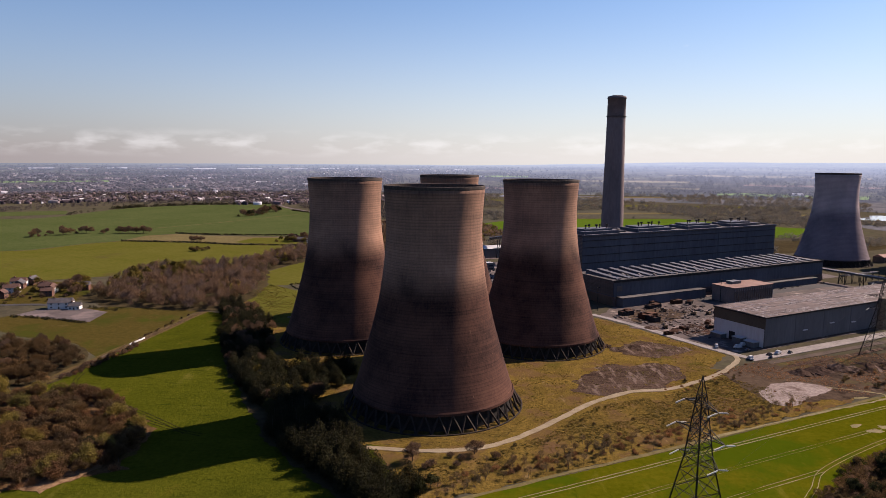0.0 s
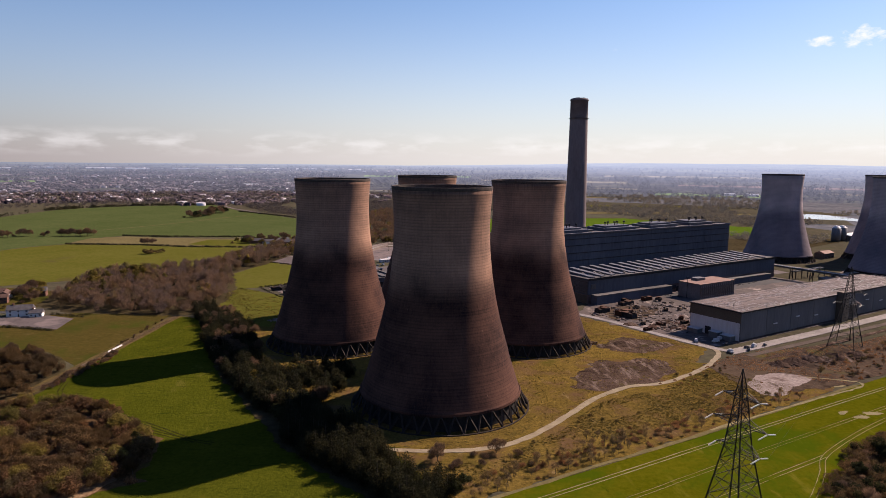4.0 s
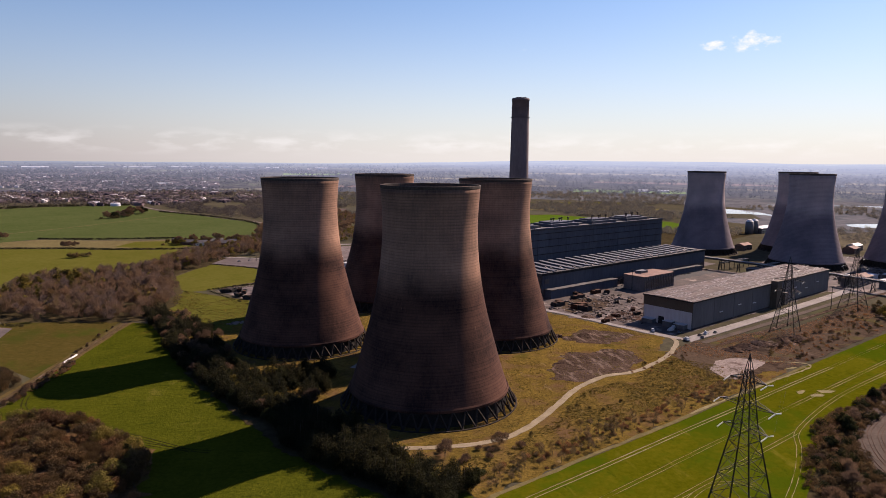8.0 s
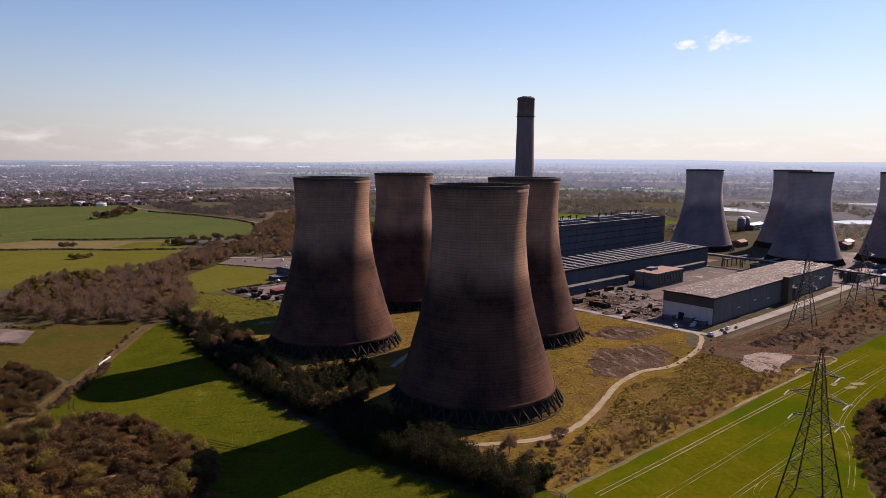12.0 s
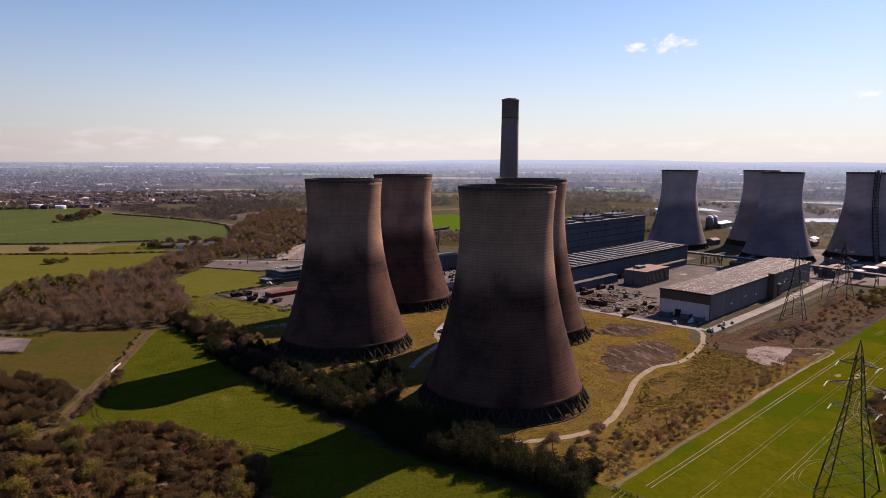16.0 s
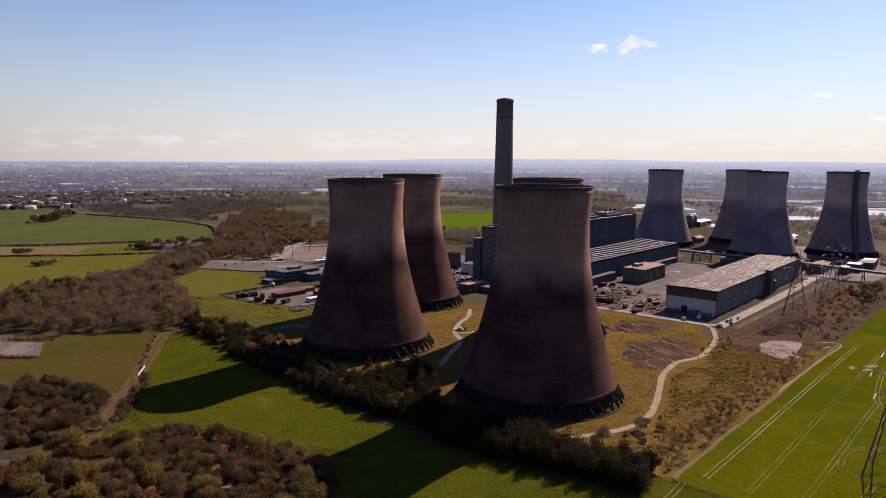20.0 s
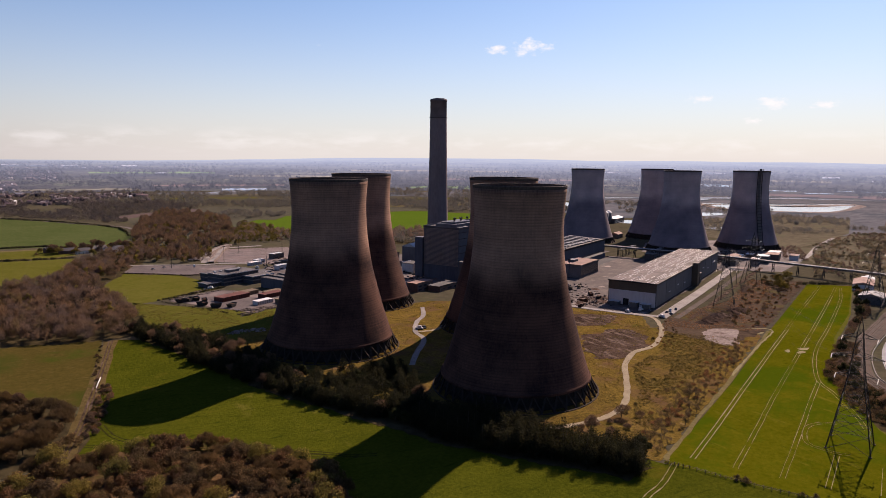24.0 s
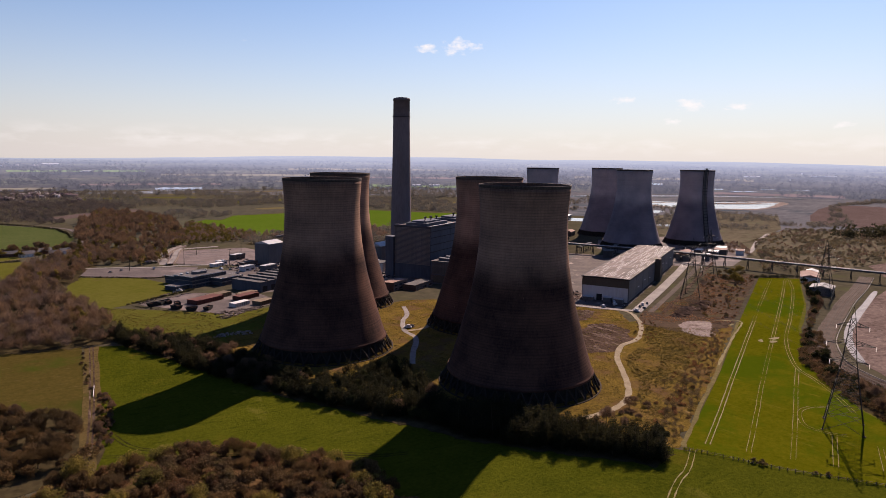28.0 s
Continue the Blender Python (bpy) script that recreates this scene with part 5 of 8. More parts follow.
def long_shed():
    L, W, H = 256, 43, 21.4
    t = thing("storage_shed", "long grey-clad storage shed with patchy brown roof", "shed", at(218, 446))
    part("wall", box(0.25, 0.25, 0, L - 0.25, W - 0.25, H - 0.6), "grey_clad", t, "grey-blue sheet cladding")
    part("white_panel", box(0.0, 1.0, 0.3, 0.3, W - 0.8, 13.2), "white_clad", t, "off-white lower end wall")
    part("brown_band", box(-0.05, 0.2, 13.2, 0.3, W - 0.2, H - 0.6), "band_clad", t, "brown upper cladding band")
    part("eaves_trim", join(box(-0.5, -0.6, H - 0.8, L + 0.5, 0.0, H + 0.2), box(-0.5, W, H - 0.8, L + 0.5, W + 0.6, H + 0.2), box(-0.6, 0, H - 0.8, -0.05, W, H + 0.2), box(L + 0.05, 0, H - 0.8, L + 0.6, W, H + 0.2)), "dark_steel", t)
    rng = random.Random(11)
    part("roof", join(wedge(-0.3, 0, L + 0.3, W / 2, H - 0.6, H, H + 0.4), wedge(-0.3, W / 2, L + 0.3, W, H - 0.6, H + 0.4, H)), "roof_dark", t)
    cols, rows = 32, 8
    dx, dy = L / cols, W / rows

    def height(y):
        return H + 0.4 * (1 - abs(y / (W / 2) - 1))
    for j in range(rows):
        y0, y1 = j * dy + 0.06, (j + 1) * dy - 0.06
        shape = mesh_of("roof_sheet", *wedge(0.05, y0, dx - 0.05, y1, H - 0.2, height(y0) + 0.12, height(y1) + 0.12), M["roof_sheet"])
        for i in range(cols):
            o = new("roof_sheet", shape)
            o.parent = t
            o.matrix_basis = pose(i * dx, 0, 0)
    for j in range(22):
        y0 = (j + 0.3) * W / 22
        y1 = y0 + 0.55
        shape = mesh_of("rooflight", *wedge(0.3, y0, dx - 0.3, y1, H, height(y0) + 0.26, height(y1) + 0.26), M["roof_light"])
        for i in range(cols):
            chance = (0.60 if j in (3, 4, 10, 11, 16) else 0.20) + 0.35 * max(0.0, i / cols - 0.45)
            if rng.random() < chance * 1.05:
                o = new("rooflight", shape)
                o.parent = t
                o.matrix_basis = pose(i * dx + rng.uniform(-1.5, 1.5), 0, 0) @ Matrix.Diagonal((rng.uniform(0.9, 2.2), 1, 1, 1))
    post = part("pilaster", box(0, 0.1, 0, 0.35, 0.3, H - 0.8), "grey_clad", t)
    for k in range(1, 9):
        again(post, t, pose(k * 31.6, 0, 0))
    part("stair_tower", box(128, -5.5, 0, 137, 0.2, H + 2.5), "band_clad", t, "brown stair tower on the long wall")
    part("stair_tower", box(150, -3.5, 0, 156, 0.2, 11), "pale_clad", t)
    for x, z in ((40, 8), (70, 10), (96, 8), (176, 12), (200, 9), (226, 12)):
        part("wall_light", box(x, -0.4, z, x + 5, 0.2, z + 0.7), "white_clad", t, "pale canopy strip")
    part("base_course", join(box(-0.05, -0.05, 0, L, 0.2, 1.2)), "yard", t)
    for y, w, h in ((4, 8, 3.6), (14.5, 7, 4.2), (31, 9, 3.2)):
        part("end_annex", box(-6, y, 0, 0, y + w, h), "grey_clad", t)
        part("annex_roof", box(-6.3, y - 0.3, h, 0, y + w + 0.3, h + 0.35), "white_roof", t)
    part("roller_door", box(-0.1, 24, 0.1, 0.2, 29, 6), "dark_steel", t)


long_shed()


def gantry(name, a, b, w, h, label, legs, group="conveyors"):
    """A covered conveyor gallery on trestles, from a to b (floor heights in z)."""
    a, b = Vector(a), Vector(b)
    flat = Vector((b.x - a.x, b.y - a.y, 0))
    length, turn = flat.length, math.degrees(math.atan2(flat.y, flat.x))
    t = thing(name, label, "conveyor", pose(a.x, a.y, 0, 0, 0, turn), group)
    za, zb = a.z, b.z

    def tilt(g):
        return [(x, y, z + za + (zb - za) * x / length) for x, y, z in g[0]], g[1]
    part("gallery", tilt(box(0, -w / 2, 0.6, length, w / 2, h - 0.5)), "pale_clad", t)
    part("roof", tilt(join(wedge(-0.2, -w / 2 - 0.3, length + 0.2, 0, h - 0.5, h - 0.2, h + 0.5), wedge(-0.2, 0, length + 0.2, w / 2 + 0.3, h - 0.5, h + 0.5, h - 0.2))), "pale_clad", t, "grey-brown sheet roof")
    part("roof_edge", tilt(box(-0.2, -w / 2 - 0.42, h - 0.65, length + 0.2, -w / 2 + 0.9, h - 0.05)), "white_roof", t, "pale roof edge")
    for k in range(24):
        part("truss_bar", tilt(beam((k * length / 24, -w / 2 - 0.1, -0.2), ((k + 1) * length / 24, -w / 2 - 0.1, h - 0.5), 0.25)), "steel", t)
    for k in range(legs):
        x = length * (k + 0.5) / legs
        z = za + (zb - za) * x / length
        part("trestle", join(beam((x, -w * 0.75, 0), (x, -w * 0.4, z), 0.6), beam((x, w * 0.75, 0), (x, w * 0.4, z), 0.6), beam((x, -w * 0.7, z * 0.1), (x, w * 0.5, z * 0.8), 0.3), beam((x, w * 0.7, z * 0.1), (x, -w * 0.5, z * 0.8), 0.3)), "dark_steel", t)
    return t


gantry("conveyor_gantry", (400, 728, 11), (472, 590, 10), 5, 3.0, "long pale-roofed conveyor gallery on trestles", 7)
gantry("conveyor_gantry", (474, 590, 10), (540, 330, 10), 5, 2.8, "long pale-roofed conveyor gallery on trestles", 10)


def simple_building(name, label, x, y, L, W, H, wall="grey_clad", roof="roof_dark", turn=SITE, pitched=0.0, windows=0, category="building", group=""):
    t = thing(name, label, category, at(x, y, 0, turn), group)
    part("wall", box(0, 0, 0, L, W, H), wall, t)
    if pitched:
        part("gable_wall", ([(0.01, 0.2, H), (0.01, W - 0.2, H), (0.01, W / 2, H + pitched - 0.15), (L - 0.01, 0.2, H), (L - 0.01, W - 0.2, H), (L - 0.01, W / 2, H + pitched - 0.15)], [(0, 2, 1), (3, 4, 5), (0, 3, 5, 2), (1, 2, 5, 4)]), wall, t)
        part("roof", gable(0, 0, L, W, H + 0.25, H + 0.25 + pitched), roof, t)
    else:
        part("roof", box(-0.3, -0.3, H, L + 0.3, W + 0.3, H + 0.45), roof, t)
        part("parapet", join(box(-0.35, -0.35, H + 0.45, L + 0.35, -0.05, H + 0.95), box(-0.35, W + 0.05, H + 0.45, L + 0.35, W + 0.35, H + 0.95)), wall, t)
    for k in range(windows):
        w = L / windows
        for z in ([1.2] if H < 5 else [1.2 + 3.4 * s for s in range(int(H // 3.6))]):
            part("window", box(k * w + w * 0.2, -0.08, z, k * w + w * 0.8, 0.1, z + 1.5), "window", t)
            part("window", box(k * w + w * 0.2, W - 0.1, z, k * w + w * 0.8, W + 0.08, z + 1.5), "window", t)
    return t


# ---- pylons ----
def pylon(x, y, height, turn, label, wide=8.6):
    """A lattice pylon with three pairs of arms; the line runs along its own x axis."""
    t = thing("pylon", label, "pylon", pose(x, y, 0, 0, 0, turn), "pylons")
    levels = [0, 0.14, 0.27, 0.38, 0.48, 0.56, 0.63, 0.70, 0.77, 0.84, 0.90]

    def half(f):
        return wide * (1 - f / 0.56) + 3.0 * f / 0.56 if f < 0.56 else 3.0 - 2.0 * (f - 0.56) / 0.34
    corners = ((1, 1), (-1, 1), (-1, -1), (1, -1))
    for cx, cy in corners:
        part("leg", tube([(cx * half(a), cy * half(a), a * height) for a in levels], [0.42 - 0.2 * a for a in levels]), "steel", t)
    for k in range(4):
        (ax, ay), (bx, by) = corners[k], corners[(k + 1) % 4]
        bars = []
        for a, b in zip(levels, levels[1:]):
            p = [(ax * half(a), ay * half(a), a * height), (bx * half(a), by * half(a), a * height), (bx * half(b), by * half(b), b * height), (ax * half(b), ay * half(b), b * height)]
            bars += [beam(p[0], p[2], 0.16), beam(p[1], p[3], 0.16), beam(p[3], p[2], 0.16)]
        part("bracing", join(*bars), "steel", t)
    part("peak", join(*[beam((cx * half(0.9), cy * half(0.9), 0.9 * height), (0, 0, height), 0.2) for cx, cy in corners]), "steel", t)
    for f, reach in ((0.84, 6.8), (0.69, 10.2), (0.545, 8.2)):
        z = f * height
        for side in (-1, 1):
            tip = (0, side * reach, z)
            arm = part("arm", join(*[beam((cx * half(f) * 0.8, side * half(f), z + dz), tip, 0.2) for cx in (-1, 1) for dz in (0, 1.9)], beam((0, side * reach * 0.5, z), (1.0, side * reach * 0.4, z + 1.0), 0.14), beam((0, side * reach * 0.5, z), (-1.0, side * reach * 0.4, z + 1.0), 0.14)), "steel", t)
            for d in (-1, 1):
                part("insulator", beam((d * 0.3, side * reach, z - 0.1), (d * 4.2, side * reach * 0.985, z - 0.9), 0.34), "insulator", arm, "pale glass insulator string")
    for cx, cy in corners:
        part("footing", box(cx * wide - 0.6, cy * wide - 0.6, -0.2, cx * wide + 0.6, cy * wide + 0.6, 0.5), "yard", t)
    return t


PYLONS = [(81, 202, 60, 24), (285.5, 430, 57, 36), (399.5, 487, 54, 20), (402, 366, 56, 14)]
for k, (x, y, h, turn) in enumerate(PYLONS):
    pylon(x, y, h, turn, "tall dark lattice pylon with pale insulators" + (" in the cereal field" if k == 0 else " beside the sidings"))


# ---- trees ----
def crown_geo(rng, blobs, count, size, kind):
    """Many small leaf or twig faces gathered on a few uneven clumps."""
    verts, faces = [], []
    weights = [b[3] ** 2 for b in blobs]
    total = sum(weights)
    for (bx, by, bz, br), wgt in zip(blobs, weights):
        for _ in range(int(count * wgt / total)):
            d = Vector((rng.gauss(0, 1), rng.gauss(0, 1), rng.gauss(0, 1))).normalized()
            r = br * (1 - 0.55 * rng.random() ** 2.2) * (0.8 + 0.35 * noise.noise(d * 2.1 + Vector((bx, by, bz))))
            p = Vector((bx, by, bz)) + Vector((d.x * r, d.y * r, d.z * r * 0.88))
            if p.z < 0.3:
                continue
            if kind == "twig":
                out = (d * 0.7 + Vector((0, 0, 0.9)) + Vector((rng.gauss(0, 0.35), rng.gauss(0, 0.35), rng.gauss(0, 0.35)))).normalized()
                s = out.cross(Vector((rng.gauss(0, 1), rng.gauss(0, 1), rng.gauss(0, 1)))).normalized() * size * 0.13
                k = len(verts)
                verts += [tuple(p - s - out * size), tuple(p + s - out * size), tuple(p + out * size * 1.5)]
                faces.append((k, k + 1, k + 2))
            else:
                nrm = (d + Vector((rng.gauss(0, 0.6), rng.gauss(0, 0.6), rng.gauss(0, 0.6) + 0.3))).normalized()
                s = nrm.cross(Vector((rng.gauss(0, 1), rng.gauss(0, 1), rng.gauss(0, 1)))).normalized()
                q = nrm.cross(s)
                z = size * rng.uniform(0.6, 1.3)
                k = len(verts)
                verts += [tuple(p + s * z), tuple(p + q * z * 0.8), tuple(p - s * z), tuple(p - q * z * 0.8)]
                faces.append((k, k + 1, k + 2, k + 3))
    return verts, faces


def limb(a, b, r0, r1, sides=5, bend=0.0, rng=None):
    a, b = Vector(a), Vector(b)
    mid = (a + b) / 2 + (Vector((rng.gauss(0, bend), rng.gauss(0, bend), 0)) if rng else Vector())
    d = (b - a).normalized()
    s = d.cross(Vector((0, 1, 0.1))).normalized()
    q = d.cross(s)
    verts = [tuple(p + (s * math.cos(2 * math.pi * k / sides) + q * math.sin(2 * math.pi * k / sides)) * r) for p, r in ((a, r0), (mid, (r0 + r1) / 2), (b, r1)) for k in range(sides)]
    faces = [(i * sides + k, i * sides + (k + 1) % sides, (i + 1) * sides + (k + 1) % sides, (i + 1) * sides + k) for i in range(2) for k in range(sides)]
    return verts, faces


def tree_proto(name, label, seed, height, spread, leaf, kind, count, size, category="tree", stem=0.3, limbs=True):
    rng = random.Random(seed)
    t = thing(name, label, category)
    blobs, branches = [], []
    if kind == "cone":
        top = height
        branches.append(limb((0, 0, -0.2), (0, 0, height * 0.95), height * 0.022, 0.05, 6))
        n = 7
        for i in range(n):
            f = i / (n - 1)
            z = height * (0.2 + 0.74 * f)
            r = spread * math.sqrt(1.0 - 0.86 * f * f) * rng.uniform(0.85, 1.1)
            for k in range(max(1, int(4 - 3 * f))):
                a = rng.uniform(0, 6.28)
                o = r * 0.45 if f < 0.9 else 0
                blobs.append((math.cos(a) * o, math.sin(a) * o, z, r * 0.75 + 0.3))
        kind = "leaf"
    else:
        base = height * stem
        branches.append(limb((0, 0, -0.2), (rng.gauss(0, 0.2), rng.gauss(0, 0.2), height * 0.62), height * 0.024, height * 0.009, 6, 0.15, rng))
        n = 7 if height > 5 else 5
        for i in range(n):
            a = 6.28 * (i + rng.uniform(-0.3, 0.3)) / n
            r = spread * rng.uniform(0.35, 0.68)
            z = height * rng.uniform(0.42, 0.74) if stem > 0.1 else height * rng.uniform(0.32, 0.62)
            tip = (math.cos(a) * r, math.sin(a) * r, z)
            if limbs:
                branches.append(limb((0, 0, base * rng.uniform(0.7, 1.3)), tip, height * 0.012, height * 0.004, 4, 0.25, rng))
            blobs.append((*tip, spread * rng.uniform(0.34, 0.52)))
        blobs.append((rng.gauss(0, 0.3), rng.gauss(0, 0.3), height * 0.74, spread * 0.5))
        blobs.append((rng.gauss(0, 0.5), rng.gauss(0, 0.5), height * 0.86, spread * 0.3))
    part("trunk", join(*branches), "bark", t)
    part("crown", crown_geo(rng, blobs, count, size, kind), leaf, t)
    return t


PROTO = {}


def grow(kind, x, y, rng, lo=0.8, hi=1.2, z=0.0):
    proto, used = PROTO[kind][rng.randrange(len(PROTO[kind]))]
    s = rng.uniform(lo, hi)
    m = pose(x, y, z, 0, 0, rng.uniform(0, 360)) @ Matrix.Diagonal((s * rng.uniform(0.9, 1.12), s * rng.uniform(0.9, 1.12), s * rng.uniform(0.88, 1.15), 1))
    if not used[0]:
        used[0] = True
        proto.matrix_basis = m
        return proto
    o = copy_thing(proto, Matrix())
    o.matrix_basis = m
    return o


for key, n, args in (
        ("pine", 3, ("pine_tree", "dark green dense pine at the foot of the cooling towers", 10.5, 4.2, "pine", "cone", 2600, 0.23)),
        ("bare", 4, ("bare_tree", "leafless brown tree with fine twigs", 9.0, 5.0, "twig", "twig", 2600, 0.46)),
        ("thicket", 4, ("bare_tree", "leafless olive-brown tree with fine twigs", 8.5, 5.0, "thicket_twig", "twig", 3000, 0.42)),
        ("sapling", 4, ("sapling", "slender leafless brown sapling in the hedge", 6.0, 2.1, "sapling_twig", "twig", 300, 0.42, "tree", 0.3, False)),
        ("bud", 3, ("budding_tree", "yellow-green tree just coming into leaf", 7.5, 4.6, "bud", "leaf", 1500, 0.27)),
        ("bush", 3, ("bush", "rounded olive-brown bush with small leaves", 3.4, 2.8, "bush", "leaf", 800, 0.20, "bush", 0.05)),
        ("twigbush", 3, ("bare_bush", "leafless brown thicket bush", 3.4, 2.9, "twig", "twig", 1000, 0.42, "bush", 0.05)),
        ("bracken", 2, ("bracken", "low clump of dead russet bracken", 1.5, 2.4, "reed", "twig", 500, 0.40, "bracken", 0.05)),
        ("ivy", 2, ("evergreen_tree", "dark ivy-clad evergreen tree", 7.5, 3.9, "ivy", "leaf", 1500, 0.30))):
    PROTO[key] = []
    for i in range(n):
        proto = tree_proto(args[0], args[1], 100 * len(PROTO) + i, *args[2:])
        PROTO[key].append((proto, [False]))


def plant(outline, count, mix, seed, lo=0.8, hi=1.2, gap=3.0):
    rng = random.Random(seed)
    kinds = [k for k, w in mix for _ in range(w)]
    for x, y in scatter(outline, count, rng, gap):
        grow(kinds[rng.randrange(len(kinds))], x, y, rng, lo, hi)


def mass(name, outlines, material, kind, seed, label, faces_each=420, size=0.95, height=9.5, spread=5.0, open_ground=False):
    """A wood of many crowns that nobody could count, in one mesh."""
    rng = random.Random(seed)
    shapes = []
    for i in range(5):
        blobs = []
        for j in range(7):
            a, r = rng.uniform(0, 6.28), spread * rng.uniform(0.2, 0.62)
            blobs.append((math.cos(a) * r, math.sin(a) * r, height * rng.uniform(0.3, 0.72), spread * rng.uniform(0.34, 0.5)))
        blobs.append((0, 0, height * 0.78, spread * 0.4))
        v, f = crown_geo(rng, blobs, faces_each, size, kind)
        shapes.append((np.array(v), np.array(f)))
    vs, fs, total = [], [], 0
    for outline, count, lo, hi, gap in outlines:
        for x, y in scatter(outline, count, rng, gap):
            if open_ground and noise.noise((x * 0.011, y * 0.011, seed)) < -0.1 and rng.random() < 0.7:
                continue
            v, f = shapes[rng.randrange(5)]
            a, s = rng.uniform(0, 6.28), rng.uniform(lo, hi)
            c, d = math.cos(a) * s, math.sin(a) * s
            w = np.stack([v[:, 0] * c - v[:, 1] * d + x, v[:, 0] * d + v[:, 1] * c + y, v[:, 2] * s * rng.uniform(0.85, 1.2)], 1)
            vs.append(w)
            fs.append(f + total)
            total += len(v)
    ob = new(name, mesh_of(name, np.concatenate(vs).tolist(), np.concatenate(fs).tolist(), M[material]))
    return tagged(ob, label, "wood", kind="stuff")


# pine belts at the towers' feet
plant([(-82, 316), (-46, 306), (-30, 258), (-12, 234), (-26, 227), (-50, 258), (-76, 288)], 100, [("pine", 1)], 1, 0.9, 1.25, 3.2)
plant([(-80, 314), (-58, 308), (-84, 356), (-116, 408), (-132, 398), (-106, 348)], 84, [("pine", 8), ("bud", 1), ("ivy", 2)], 2, 0.75, 1.1, 3.2)
plant([(-114, 408), (-130, 398), (-152, 445), (-170, 505), (-190, 565), (-176, 574), (-154, 512), (-134, 454)], 92, [("pine", 8), ("bare", 2), ("ivy", 2)], 3, 0.7, 1.05, 3.2)
plant([(-128, 445), (-100, 410), (-74, 402), (-54, 394), (-58, 352), (-67, 333), (-83, 317), (-103, 349), (-120, 388)], 84, [("pine", 9), ("bare", 1), ("bud", 1), ("ivy", 3)], 25, 0.8, 1.1, 3.4)
plant([(-154, 512), (-166, 558), (-154, 543), (-140, 520), (-130, 502), (-121, 470), (-116, 440), (-128, 430), (-134, 454)], 54, [("pine", 8), ("bare", 2), ("ivy", 2)], 95, 0.7, 1.05, 3.2)
# wood between the cottages and the works
WOOD = [(-192, 550), (-240, 556), (-286, 566), (-322, 590), (-326, 640), (-335, 720), (-240, 800), (-205, 930), (-150, 1010), (-135, 960), (-165, 850), (-205, 755), (-185, 680), (-180, 610)]
mass("woodland", [(WOOD, 260, 1.0, 1.6, 5.6)], "twig", "twig", 51, "dense leafless brown wood beside the fields", 620, 0.62)
mass("woodland", [(WOOD, 140, 1.0, 1.6, 7.0)], "twig_grey", "twig", 52, "grey-brown leafless trees of the wood", 560, 0.62)
mass("woodland", [([(-320, 640), (-335, 700), (-300, 740), (-270, 700), (-290, 640)], 16, 1.2, 1.7, 6), ([(-150, 990), (-170, 930), (-140, 960)], 8, 1.0, 1.4, 6)], "bud", "leaf", 53, "yellow-green trees coming into leaf in the wood", 420, 0.5, 12, 4)
mass("woodland", [(WOOD, 90, 1.0, 1.5, 8.0)], "thicket_twig", "twig", 64, "darker brown leafless trees of the wood", 620, 0.55)
mass("woodland", [(WOOD, 46, 1.1, 1.6, 9.0)], "sapling_twig", "twig", 65, "pale tan birches standing in the wood", 620, 0.42, 11.0, 3.0)
mass("woodland", [(WOOD, 16, 1.0, 1.5, 14.0)], "willow", "leaf", 67, "yellow-olive trees coming into leaf in the wood", 900, 0.34, 11.0, 3.6)
# thicket by the farm track and below the camera's line
plant([(-320, 440), (-256, 440), (-226, 405), (-226, 360), (-266, 352), (-330, 400)], 52, [("thicket", 5), ("bare", 1), ("twigbush", 1)], 5, 0.8, 1.25, 5.0)
plant([(-236, 345), (-176, 342), (-140, 300), (-132, 262), (-172, 240), (-246, 262), (-256, 320)], 46, [("thicket", 6), ("bud", 2), ("ivy", 1)], 6, 0.7, 1.05, 6)
plant([(-236, 345), (-176, 342), (-136, 300), (-130, 260), (-172, 236), (-246, 262), (-256, 320)], 60, [("bracken", 1)], 66, 0.8, 1.5, 2.5)
THICKET = [(-240, 345), (-176, 343), (-138, 300), (-131, 262), (-170, 238), (-246, 256), (-258, 320)]
mass("thicket", [(THICKET, 150, 1.0, 1.7, 3.6)], "thicket_twig", "leaf", 57, "dense brown thicket of leafless shrubs", 1500, 0.17, 4.6, 3.6)
mass("thicket", [(THICKET, 75, 1.0, 1.8, 5.2)], "russet_twig", "leaf", 62, "russet leafless shrubs in the thicket", 1500, 0.17, 4.4, 3.4)
mass("thicket", [(THICKET, 22, 1.3, 1.9, 9.0)], "willow", "leaf", 63, "yellow-olive willow bushes coming into leaf in the thicket", 2200, 0.16, 5.6, 4.4)
mass("thicket", [(THICKET, 34, 0.9, 1.3, 6.0)], "bush", "leaf", 58, "olive shrubs filling the thicket", 1000, 0.21, 4.8, 4.2)
mass("thicket", [([(-330, 435), (-256, 440), (-224, 405), (-224, 358), (-266, 350), (-335, 395)], 150, 0.85, 1.3, 3.4)], "thicket_twig", "leaf", 59, "dense brown thicket beside the farm track", 1000, 0.22, 4.8, 4.2)
plant([(-203, 440), (-215, 372), (-221, 370), (-209, 442)], 44, [("twigbush", 3), ("bracken", 2), ("bush", 1)], 7, 0.5, 0.9, 1.8)
plant([(-204, 530), (-210, 455), (-214, 455), (-208, 530)], 12, [("twigbush", 2), ("bush", 1)], 71, 0.35, 0.6, 3)
